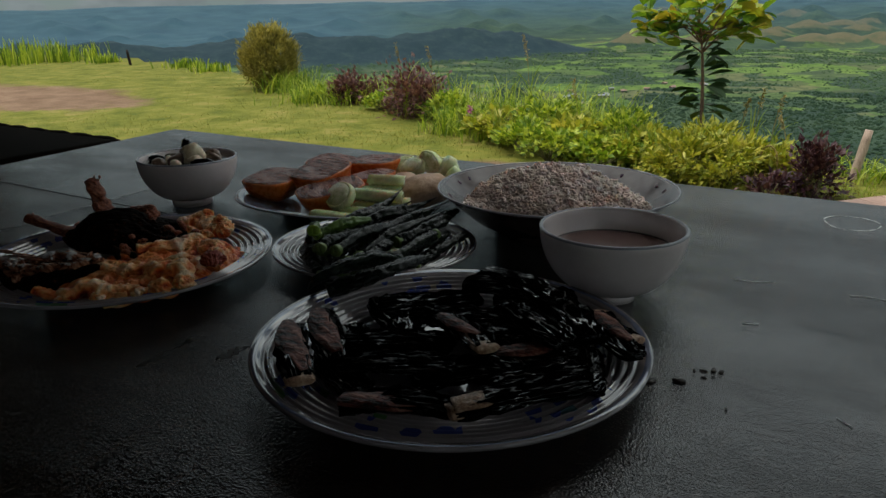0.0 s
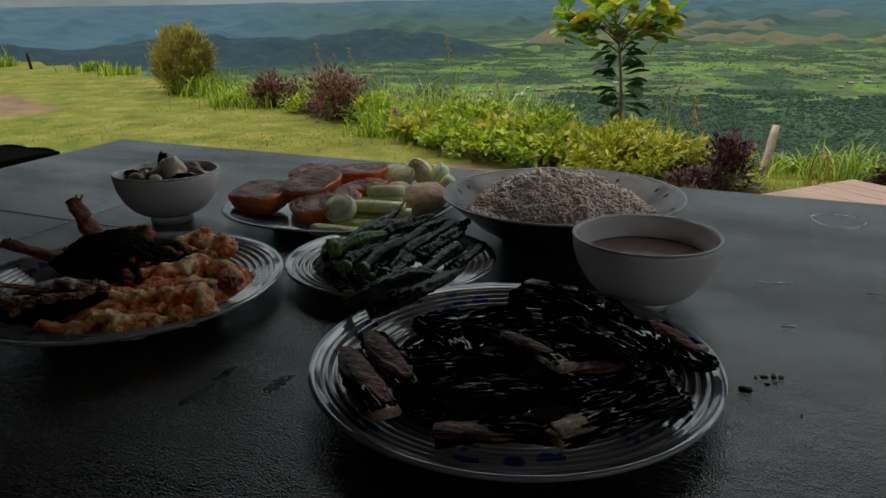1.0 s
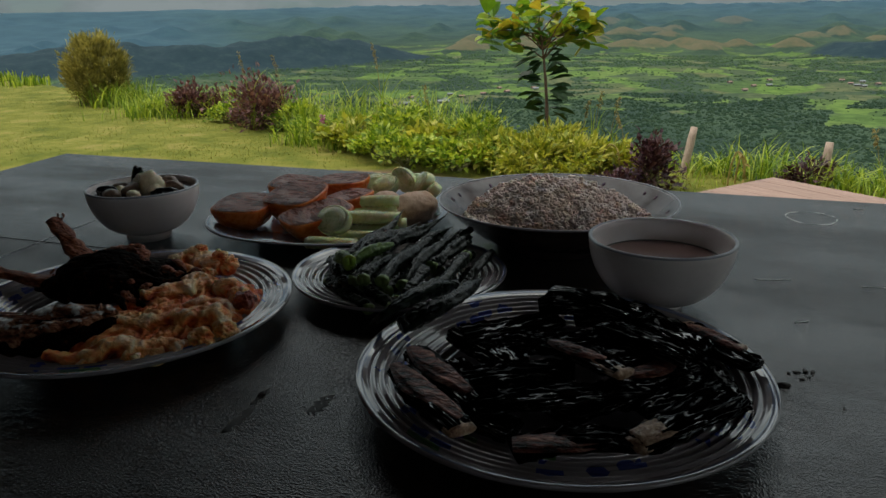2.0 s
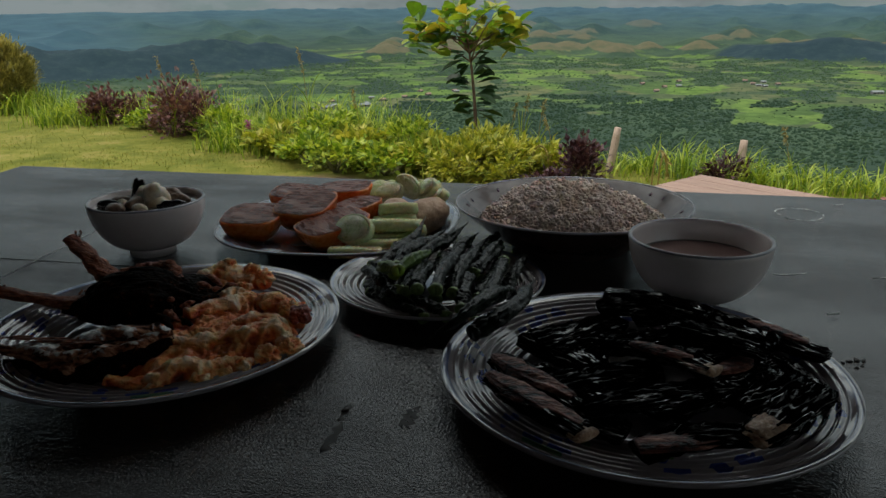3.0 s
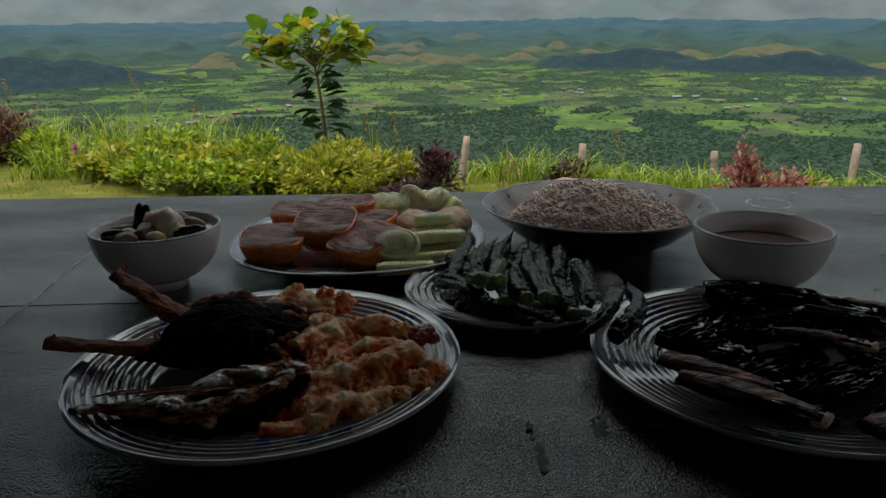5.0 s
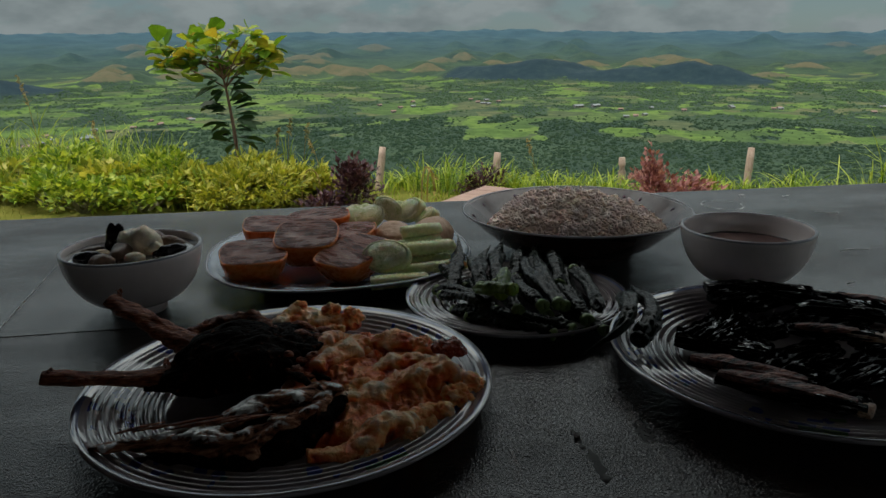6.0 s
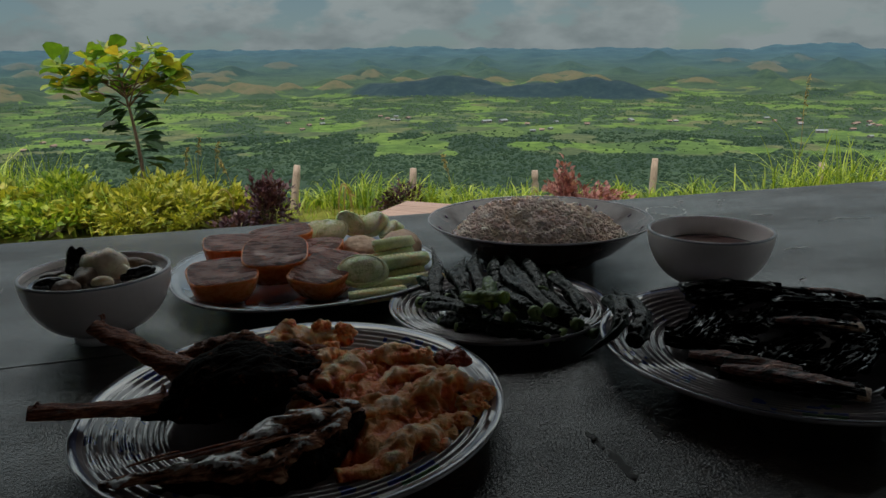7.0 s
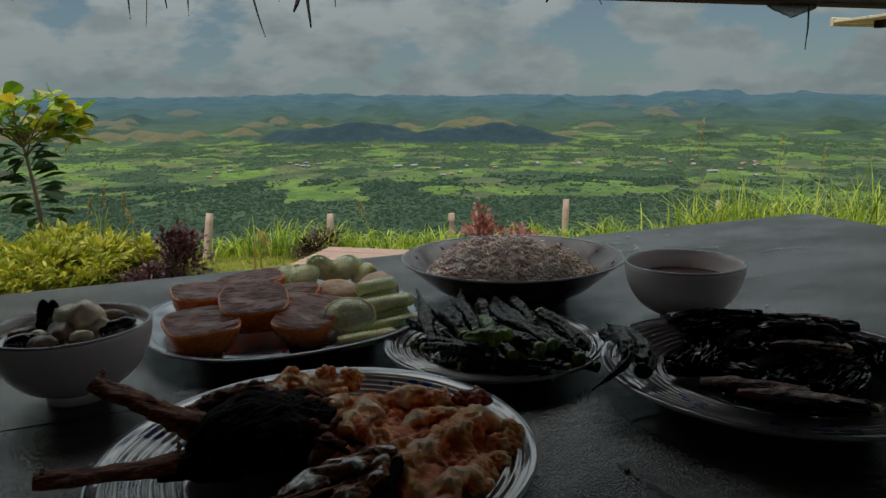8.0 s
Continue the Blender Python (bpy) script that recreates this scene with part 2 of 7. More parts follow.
def ground_material():
    """Mown lawn, bare soil, fields in parcels, woodland and dry hills, with haze and ridge shade in the colours."""
    m, t, b, out = blank("ground")
    at = {}
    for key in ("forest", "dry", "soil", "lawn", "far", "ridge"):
        n = t.nodes.new("ShaderNodeAttribute")
        n.attribute_name = key
        at[key] = n.outputs["Fac"]
    co = t.nodes.new("ShaderNodeTexCoord")
    par = node(t, "ShaderNodeTexVoronoi", Scale=0.0125, Randomness=0.9)
    warp = node(t, "ShaderNodeTexNoise", Scale=0.006, Detail=3.0)
    t.links.new(co.outputs["Object"], warp.inputs["Vector"])
    shift = mix(t, 1.0, co.outputs["Object"], mix(t, 1.0, warp.outputs["Color"], (90.0, 90.0, 90.0), "MULTIPLY"), "ADD")
    t.links.new(shift, par.inputs["Vector"])
    sep = t.nodes.new("ShaderNodeSeparateColor")
    t.links.new(par.outputs["Color"], sep.inputs[0])
    field = ramp(t, sep.outputs[0], ((0.0, (0.058, 0.098, 0.034)), (0.22, (0.096, 0.160, 0.034)), (0.42, (0.112, 0.166, 0.042)), (0.6, (0.062, 0.096, 0.040)),
                                     (0.74, (0.114, 0.122, 0.056)), (0.9, (0.048, 0.076, 0.040))))
    field = mix(t, 0.85, field, ramp(t, noise_tex(t, 0.05, 8.0, 0.65), ((0.40, (0.50, 0.56, 0.56)), (0.62, (1.02, 1.00, 0.98)))), "MULTIPLY")
    # wood tones lean blue, haze put into their colour
    wood = ramp(t, noise_tex(t, 0.045, 10.0, 0.75), ((0.3, (0.020, 0.039, 0.028)), (0.5, (0.028, 0.050, 0.033)), (0.7, (0.041, 0.064, 0.037))))
    wood = mix(t, 1.0, wood, ramp(t, noise_tex(t, 0.007, 4.0, 0.6), ((0.38, (0.72, 0.78, 0.84)), (0.62, (1.35, 1.28, 1.10)))), "MULTIPLY")
    dry = ramp(t, noise_tex(t, 0.02, 7.0, 0.65), ((0.3, (0.050, 0.066, 0.038)), (0.55, (0.092, 0.082, 0.048)), (0.75, (0.060, 0.078, 0.042))))
    # blue distance haze, mixed into the far land's base colour
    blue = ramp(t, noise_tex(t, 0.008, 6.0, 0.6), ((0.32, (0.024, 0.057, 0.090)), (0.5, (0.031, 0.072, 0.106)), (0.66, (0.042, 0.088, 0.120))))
    lawn = ramp(t, noise_tex(t, 1.5, 9.0, 0.75), ((0.30, (0.046, 0.064, 0.010)), (0.44, (0.098, 0.108, 0.015)), (0.56, (0.148, 0.142, 0.026)), (0.70, (0.225, 0.180, 0.062))))
    soil = ramp(t, noise_tex(t, 1.2, 8.0, 0.65), ((0.3, (0.105, 0.062, 0.036)), (0.7, (0.215, 0.140, 0.092))))
    edge = noise_tex(t, 0.03, 6.0, 0.7)
    wfac = ramp(t, maths(t, "ADD", at["forest"], maths(t, "MULTIPLY", maths(t, "SUBTRACT", edge, 0.5), 0.7)), ((0.4, (0, 0, 0)), (0.55, (1, 1, 1))))
    col = mix(t, wfac, field, wood)
    col = mix(t, ramp(t, maths(t, "ADD", at["dry"], maths(t, "MULTIPLY", maths(t, "SUBTRACT", edge, 0.5), 0.5)), ((0.35, (0, 0, 0)), (0.6, (1, 1, 1)))), col, dry)
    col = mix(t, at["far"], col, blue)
    # dark blue ridge tone: cloud shade and haze put into the woodland's colour
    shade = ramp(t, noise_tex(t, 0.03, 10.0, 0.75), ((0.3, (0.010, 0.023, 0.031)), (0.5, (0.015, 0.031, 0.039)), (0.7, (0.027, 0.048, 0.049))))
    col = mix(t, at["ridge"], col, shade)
    col = mix(t, at["lawn"], col, lawn)
    s = maths(t, "ADD", at["soil"], maths(t, "MULTIPLY", maths(t, "SUBTRACT", noise_tex(t, 0.9, 7.0, 0.7), 0.5), 0.8))
    col = mix(t, ramp(t, s, ((0.42, (0, 0, 0)), (0.58, (1, 1, 1)))), col, soil)
    t.links.new(col, b.inputs["Base Color"])
    b.inputs["Roughness"].default_value, b.inputs["Specular IOR Level"].default_value = 0.95, 0.1
    bump(t, b, noise_tex(t, 6.0, 6.0, 0.7), 0.5, 0.05)
    return m


def egg_material():
    """Fried egg: pale yellow where it stands proud or faces up, red-brown in the folds."""
    m, t, b, out = blank("fried_egg_batter")
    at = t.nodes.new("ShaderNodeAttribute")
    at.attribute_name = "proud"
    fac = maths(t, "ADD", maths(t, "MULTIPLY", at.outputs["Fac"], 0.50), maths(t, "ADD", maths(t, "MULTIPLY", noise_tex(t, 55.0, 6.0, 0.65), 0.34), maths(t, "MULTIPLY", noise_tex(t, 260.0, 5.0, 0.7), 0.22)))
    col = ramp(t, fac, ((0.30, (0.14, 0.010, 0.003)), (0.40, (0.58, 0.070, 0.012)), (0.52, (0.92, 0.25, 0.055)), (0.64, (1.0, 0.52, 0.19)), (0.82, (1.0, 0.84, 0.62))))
    t.links.new(col, b.inputs["Base Color"])
    t.links.new(maths(t, "ADD", 0.2, maths(t, "MULTIPLY", noise_tex(t, 240.0, 3.0), 0.3)), b.inputs["Roughness"])
    b.inputs["Specular IOR Level"].default_value = 0.4
    b.inputs["Subsurface Weight"].default_value, b.inputs["Subsurface Scale"].default_value = 0.20, 0.006
    b.inputs["Subsurface Radius"].default_value = (1.0, 0.30, 0.10)
    bump(t, b, noise_tex(t, 150.0, 5.0, 0.65), 0.8, 0.003)
    bump(t, b, noise_tex(t, 420.0, 4.0, 0.65), 0.8, 0.0016)
    return m


def fruit_face():
    """The wet cut face of a ripe fruit: pale streaks, part fibre and part painted glare, across deep orange flesh."""
    m, t, b, out = blank("cut_fruit_face")
    fibre = noise_tex(t, 1.0, 5.0, 0.65, (80, 620, 120))
    broad = noise_tex(t, 1.0, 3.0, 0.55, (45, 130, 60))
    fac = maths(t, "ADD", maths(t, "MULTIPLY", fibre, 0.6), maths(t, "MULTIPLY", broad, 0.4))
    t.links.new(ramp(t, fac, ((0.38, (0.060, 0.010, 0.004)), (0.48, (0.17, 0.030, 0.010)), (0.58, (0.28, 0.062, 0.020)), (0.70, (0.50, 0.20, 0.09)))), b.inputs["Base Color"])
    t.links.new(ramp(t, broad, ((0.40, (0.18, 0.18, 0.18)), (0.58, (0.40, 0.40, 0.40)))), b.inputs["Roughness"])
    t.links.new(ramp(t, fac, ((0.42, (0.06, 0.06, 0.06)), (0.60, (0.6, 0.6, 0.6)))), b.inputs["Specular IOR Level"])
    t.links.new(ramp(t, broad, ((0.52, (0.0, 0.0, 0.0)), (0.66, (0.6, 0.6, 0.6)))), b.inputs["Coat Weight"])
    b.inputs["Coat Roughness"].default_value = 0.18
    bump(t, b, fibre, 1.0, 0.0040)
    bump(t, b, broad, 0.5, 0.0030)
    return m


def split_fish_material():
    """Brown fried fibres with patches of bare silvery skin, brightened on the side lit by the sky."""
    m, t, b, out = blank("silvery_split_fish")
    at = t.nodes.new("ShaderNodeAttribute")
    at.attribute_name = "sheen"
    fibre = noise_tex(t, 60.0, 6.0, 0.65, (1, 5, 3))
    spots = noise_tex(t, 260.0, 5.0, 0.65)
    bare = ramp(t, maths(t, "ADD", at.outputs["Fac"], maths(t, "MULTIPLY", maths(t, "SUBTRACT", spots, 0.5), 0.9)), ((0.72, (0, 0, 0)), (0.86, (1, 1, 1))))
    flesh = ramp(t, fibre, ((0.40, (0.030, 0.008, 0.004)), (0.50, (0.26, 0.085, 0.042)), (0.64, (0.66, 0.33, 0.20))))
    skin = ramp(t, spots, ((0.32, (0.20, 0.16, 0.15)), (0.48, (0.60, 0.55, 0.52)), (0.66, (0.92, 0.88, 0.84))))
    t.links.new(mix(t, bare, flesh, skin), b.inputs["Base Color"])
    t.links.new(ramp(t, bare, ((0.0, (0.65, 0.65, 0.65)), (1.0, (0.24, 0.24, 0.24)))), b.inputs["Roughness"])
    t.links.new(ramp(t, bare, ((0.0, (0.12, 0.12, 0.12)), (1.0, (0.6, 0.6, 0.6)))), b.inputs["Specular IOR Level"])
    t.links.new(bare, b.inputs["Coat Weight"])
    b.inputs["Coat IOR"].default_value, b.inputs["Coat Roughness"].default_value = 1.9, 0.2
    bump(t, b, fibre, 0.9, 0.0030)
    bump(t, b, spots, 0.5, 0.0012)
    return m


def char_material():
    """Burnt skin: sooty black and dull, with long crisp glossy wrinkles."""
    m, t, b, out = blank("charred_eggplant_skin")
    at = t.nodes.new("ShaderNodeAttribute")
    at.attribute_name = "skin"
    long_n = node(t, "ShaderNodeTexNoise", Scale=1.7, Detail=4.0, Roughness=0.5)
    t.links.new(at.outputs["Vector"], long_n.inputs["Vector"])
    line = ramp(t, maths(t, "ABSOLUTE", maths(t, "SUBTRACT", long_n.outputs["Fac"], 0.5)), ((0.0, (1, 1, 1)), (0.010, (0.8, 0.8, 0.8)), (0.022, (0, 0, 0))))
    spots = noise_tex(t, 120.0, 5.0, 0.65)
    patch = noise_tex(t, 26.0, 4.0, 0.6)
    col = ramp(t, spots, ((0.50, (0.0012, 0.0010, 0.0010)), (0.66, (0.005, 0.0035, 0.003)), (0.8, (0.060, 0.022, 0.014))))
    t.links.new(col, b.inputs["Base Color"])
    gloss = maths(t, "MULTIPLY", line, maths(t, "ADD", 0.10, maths(t, "MULTIPLY", ramp(t, patch, ((0.46, (0, 0, 0)), (0.62, (1, 1, 1)))), 0.9)))
    t.links.new(ramp(t, gloss, ((0.0, (0.0, 0.0, 0.0)), (1.0, (1.0, 1.0, 1.0)))), b.inputs["Specular IOR Level"])
    t.links.new(ramp(t, gloss, ((0.0, (0.75, 0.75, 0.75)), (1.0, (0.12, 0.12, 0.12)))), b.inputs["Roughness"])
    t.links.new(gloss, b.inputs["Coat Weight"])
    b.inputs["Coat IOR"].default_value, b.inputs["Coat Roughness"].default_value = 2.4, 0.16
    bump(t, b, line, 1.0, 0.0042)
    bump(t, b, spots, 0.3, 0.0012)
    return m


TABLE = table_material()
CHAR = char_material()
DARK_WOOD = surface("dark_stained_wood", ((0.3, (0.008, 0.005, 0.004)), (0.7, (0.026, 0.016, 0.010))), 14, (0.65, 0.85), 0.4, 0.002, stretch=(1, 8, 8), specular=0.15)
OLD_PLANK = surface("weathered_plank", ((0.3, (0.14, 0.082, 0.058)), (0.55, (0.235, 0.15, 0.115)), (0.75, (0.31, 0.22, 0.175))), 5, (0.7, 0.9), 0.6, 0.004, stretch=(1, 9, 4), vary=0.15)
STAKE = surface("sun_bleached_stake", ((0.3, (0.19, 0.13, 0.09)), (0.7, (0.42, 0.32, 0.25))), 18, (0.8, 0.95), 0.7, 0.004, stretch=(4, 4, 0.7), vary=0.2)
# bamboo, thatch and cement darkened to hold back bounce light on the food
BAMBOO = surface("darkened_bamboo", ((0.3, (0.020, 0.013, 0.008)), (0.7, (0.055, 0.036, 0.021))), 8, (0.6, 0.8), 0.5, 0.004, stretch=(6, 6, 0.6))
THATCH = surface("darkened_thatch", ((0.3, (0.010, 0.007, 0.005)), (0.7, (0.034, 0.025, 0.017))), 20, (0.8, 0.95), 0.8, 0.01, stretch=(5, 1, 1))
# near-black tone puts the shelter's shade into the side table's wood
SHADE_WOOD = surface("shade_black_wood", ((0.3, (0.0015, 0.0012, 0.0010)), (0.7, (0.006, 0.0045, 0.0035))), 14, (0.8, 0.95), 0.4, 0.002, stretch=(1, 8, 8), specular=0.02)
CEMENT = surface("darkened_cement", ((0.3, (0.055, 0.046, 0.038)), (0.7, (0.11, 0.095, 0.08))), 3, (0.75, 0.9), 0.4, 0.004)
GROUND = ground_material()
LARGE_PLATE = plate_material("blue_white_plate", 0.1316)
SMALL_PLATE = plate_material("ribbed_plate", 0.097, motif=False)
OVAL_PLATE = surface("pale_blue_glaze", ((0.3, (0.12, 0.15, 0.22)), (0.7, (0.20, 0.235, 0.30))), 9, (0.08, 0.14), 0.05, 0.0004, coat=0.6)
BOWL = surface("pinkish_white_porcelain", ((0.3, (0.83, 0.72, 0.70)), (0.7, (0.90, 0.80, 0.78))), 25, (0.16, 0.24), 0.05, 0.0004, coat=0.3)
LIP = surface("thin_grey_glaze_line", ((0.3, (0.30, 0.29, 0.33)), (0.7, (0.40, 0.38, 0.41))), 60, (0.15, 0.2), 0.05, 0.0003)
STEEL = surface("enamel_ware", ((0.3, (0.075, 0.052, 0.048)), (0.7, (0.12, 0.088, 0.082))), 22, (0.16, 0.28), 0.05, 0.0004, specular=0.3, coat=0.15)
MOTIF_BLUE = surface("blue_red_glaze_mark", ((0.3, (0.02, 0.02, 0.06)), (0.7, (0.12, 0.03, 0.04))), 40, (0.2, 0.3), 0.05, 0.0003)
RICE = surface("cooked_rice", ((0.3, (0.57, 0.44, 0.38)), (0.7, (0.69, 0.54, 0.47))), 90, (0.4, 0.55), 0.0, 0.0005, island=True, vary=0.03, glow=0.5, deep=0.003)
FLESH = surface("grilled_eggplant_flesh", ((0.36, (0.16, 0.055, 0.022)), (0.52, (0.50, 0.29, 0.17)), (0.70, (0.84, 0.66, 0.48))), 120, (0.3, 0.5), 0.9, 0.002)
SEARED = surface("seared_eggplant_flesh", ((0.42, (0.012, 0.003, 0.002)), (0.52, (0.22, 0.055, 0.036)), (0.64, (0.66, 0.30, 0.22))), 60, (0.25, 0.50), 1.0, 0.010, 3.0, (1, 3, 2), specular=0.35, coat=0.06)
POD = surface("steamed_green_pod", ((0.34, (0.0020, 0.0038, 0.0028)), (0.54, (0.006, 0.011, 0.006)), (0.76, (0.030, 0.044, 0.024))), 70, (0.20, 0.36), 0.5, 0.0014, 3.0, specular=0.16, vary=0.4)
FRESH_POD = surface("fresh_green_pod", ((0.32, (0.05, 0.10, 0.016)), (0.52, (0.12, 0.21, 0.035)), (0.74, (0.26, 0.36, 0.09))), 80, (0.25, 0.42), 0.7, 0.0016, 3.0, specular=0.4)
FRESH_TIP = surface("bright_green_stalk_end", ((0.3, (0.16, 0.30, 0.02)), (0.7, (0.32, 0.46, 0.05))), 90, (0.3, 0.45), 0.4, 0.001, glow=0.3)
BROWNED = surface("red_browned_blister", ((0.3, (0.14, 0.014, 0.006)), (0.55, (0.36, 0.050, 0.020)), (0.75, (0.62, 0.20, 0.09))), 120, (0.15, 0.35), 0.9, 0.002, specular=0.5)
POD_TIP = surface("pale_green_stem_end", ((0.3, (0.10, 0.17, 0.035)), (0.7, (0.24, 0.33, 0.09))), 90, (0.35, 0.5), 0.3, 0.001)
OMELETTE = egg_material()
FISH = surface("dark_fried_fish_skin", ((0.42, (0.0020, 0.0011, 0.0008)), (0.58, (0.009, 0.0038, 0.0024)), (0.70, (0.17, 0.055, 0.024))), 120, (0.42, 0.62), 1.0, 0.004, 3.5, specular=0.02)
FISH_FIN = surface("crisp_fried_fin", ((0.36, (0.030, 0.006, 0.003)), (0.50, (0.30, 0.072, 0.030)), (0.66, (0.68, 0.27, 0.14))), 120, (0.32, 0.52), 1.0, 0.004, 3.0, (1, 4, 4), specular=0.25)
FISH_PALE = split_fish_material()
PAPAYA = surface("orange_fruit_flesh", ((0.3, (0.56, 0.10, 0.015)), (0.7, (0.80, 0.24, 0.040))), 45, (0.2, 0.35), 0.3, 0.001, glow=0.35)
PAPAYA_CUT = fruit_face()
POTATO = surface("boiled_root_skin", ((0.3, (0.44, 0.24, 0.13)), (0.7, (0.64, 0.42, 0.27))), 60, (0.45, 0.65), 0.8, 0.002)
CUCUMBER = surface("peeled_cucumber", ((0.3, (0.64, 0.66, 0.30)), (0.6, (0.82, 0.82, 0.48)), (0.8, (0.92, 0.90, 0.66))), 70, (0.2, 0.35), 0.4, 0.0015, glow=0.5, deep=0.008)
CUCUMBER_CORE = surface("cucumber_seed_core", ((0.36, (0.50, 0.54, 0.22)), (0.5, (0.82, 0.83, 0.50)), (0.64, (0.94, 0.92, 0.70))), 120, (0.15, 0.3), 0.9, 0.0022, glow=0.5, deep=0.008)
# grey in the broth's colour stands for white sky reflected in it
BROTH_DARK = surface("glossy_broth", ((0.3, (0.10, 0.088, 0.075)), (0.7, (0.18, 0.16, 0.14))), 20, (0.03, 0.06), 0.1, 0.0006, specular=0.9, coat=0.8)
BROTH_PALE = surface("thin_pale_broth", ((0.3, (0.13, 0.075, 0.066)), (0.7, (0.17, 0.10, 0.088))), 12, (0.10, 0.18), 0.08, 0.0006, specular=0.25)
GARLIC = surface("soft_boiled_white_vegetable", ((0.3, (0.70, 0.55, 0.36)), (0.7, (0.86, 0.74, 0.56))), 60, (0.2, 0.35), 0.4, 0.001, glow=0.3)
SHELL = surface("black_mussel_shell", ((0.3, (0.006, 0.006, 0.008)), (0.7, (0.02, 0.018, 0.02))), 80, (0.12, 0.2), 0.3, 0.001)
MEAT = surface("brown_braised_mushroom", ((0.3, (0.10, 0.055, 0.035)), (0.7, (0.26, 0.16, 0.11))), 80, (0.25, 0.45), 0.7, 0.0015)
CRUMB = surface("burnt_crumb", ((0.3, (0.012, 0.008, 0.006)), (0.7, (0.05, 0.03, 0.02))), 200, (0.4, 0.6), 0.8, 0.001)
DULL_MARK = surface("dull_chalky_scuff", ((0.3, (0.46, 0.46, 0.45)), (0.7, (0.62, 0.62, 0.60))), 120, (0.6, 0.8), 0.5, 0.0006)
WET = surface("greasy_smear", ((0.3, (0.006, 0.004, 0.003)), (0.7, (0.014, 0.009, 0.006))), 60, (0.5, 0.7), 0.4, 0.0006)
BARK = surface("thin_brown_bark", ((0.3, (0.07, 0.04, 0.025)), (0.7, (0.20, 0.12, 0.08))), 30, (0.75, 0.9), 0.6, 0.003)
STEM = surface("green_brown_stem", ((0.3, (0.07, 0.07, 0.025)), (0.7, (0.17, 0.16, 0.06))), 20, (0.6, 0.8), 0.4, 0.002)
TREE_TOP = foliage("young_yellow_leaf", ((0.12, (0.03, 0.085, 0.012)), (0.38, (0.12, 0.23, 0.020)), (0.62, (0.28, 0.37, 0.04)), (0.80, (0.42, 0.34, 0.04)), (0.93, (0.40, 0.20, 0.04))), 0.45, 0.35)
# lower leaves coloured dark for the shade under the crown
TREE_LOW = foliage("shade_dark_leaf", ((0.2, (0.012, 0.035, 0.010)), (0.8, (0.03, 0.07, 0.016))), 0.15, 0.4)
WEED = foliage("fresh_green_leaf", ((0.1, (0.040, 0.090, 0.008)), (0.40, (0.15, 0.245, 0.018)), (0.65, (0.34, 0.42, 0.042)), (0.9, (0.56, 0.60, 0.12))), 0.45)
YELLOW = foliage("yellow_green_leaf", ((0.1, (0.080, 0.115, 0.010)), (0.45, (0.27, 0.30, 0.028)), (0.75, (0.48, 0.45, 0.070)), (0.95, (0.70, 0.60, 0.22))), 0.45)
PURPLE = foliage("purple_leaf", ((0.1, (0.045, 0.017, 0.020)), (0.5, (0.115, 0.045, 0.048)), (0.9, (0.27, 0.14, 0.125))), 0.3)
MAROON = foliage("maroon_leaf", ((0.1, (0.018, 0.007, 0.011)), (0.5, (0.045, 0.014, 0.022)), (0.9, (0.11, 0.05, 0.05))), 0.25)
RED = foliage("rose_red_leaf", ((0.1, (0.10, 0.030, 0.030)), (0.5, (0.25, 0.085, 0.080)), (0.9, (0.46, 0.24, 0.20))), 0.35)
GOLD = foliage("golden_dry_leaf", ((0.1, (0.12, 0.115, 0.03)), (0.5, (0.31, 0.27, 0.075)), (0.9, (0.50, 0.43, 0.16))), 0.4)
GRASS = foliage("tall_grass_blade", ((0.1, (0.11, 0.18, 0.014)), (0.5, (0.23, 0.32, 0.025)), (0.9, (0.40, 0.42, 0.06))), 0.45)
LAWN = foliage("short_lawn_blade", ((0.1, (0.070, 0.096, 0.011)), (0.5, (0.150, 0.156, 0.022)), (0.9, (0.28, 0.235, 0.06))), 0.5)
STRAW = foliage("seeding_straw", ((0.1, (0.20, 0.15, 0.04)), (0.9, (0.40, 0.29, 0.10))), 0.35)
PINK = foliage("magenta_petal", ((0.1, (0.35, 0.05, 0.22)), (0.9, (0.55, 0.14, 0.36))), 0.35)
# blue haze tint in both canopies; the near copy darkened like shade
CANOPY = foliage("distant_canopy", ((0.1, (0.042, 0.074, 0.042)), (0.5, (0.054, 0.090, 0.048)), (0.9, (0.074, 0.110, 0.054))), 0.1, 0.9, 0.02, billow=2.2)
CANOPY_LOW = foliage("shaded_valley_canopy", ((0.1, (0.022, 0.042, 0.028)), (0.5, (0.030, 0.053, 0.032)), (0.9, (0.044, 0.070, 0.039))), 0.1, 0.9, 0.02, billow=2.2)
HOUSE_WALL = surface("pale_house_wall", ((0.3, (0.15, 0.145, 0.135)), (0.7, (0.22, 0.215, 0.20))), 0.8, (0.8, 0.9), 0.2, 0.01)
ROOF_PALE = surface("pale_metal_roof", ((0.3, (0.13, 0.145, 0.15)), (0.7, (0.20, 0.215, 0.22))), 0.5, (0.6, 0.8), 0.2, 0.01)
ROOF_RUST = surface("rusty_metal_roof", ((0.3, (0.16, 0.09, 0.07)), (0.7, (0.26, 0.16, 0.13))), 0.5, (0.6, 0.8), 0.2, 0.01)
WINDOW_DARK = surface("dark_window", ((0.3, (0.02, 0.02, 0.025)), (0.7, (0.05, 0.05, 0.06))), 2, (0.1, 0.2), 0.1, 0.002)
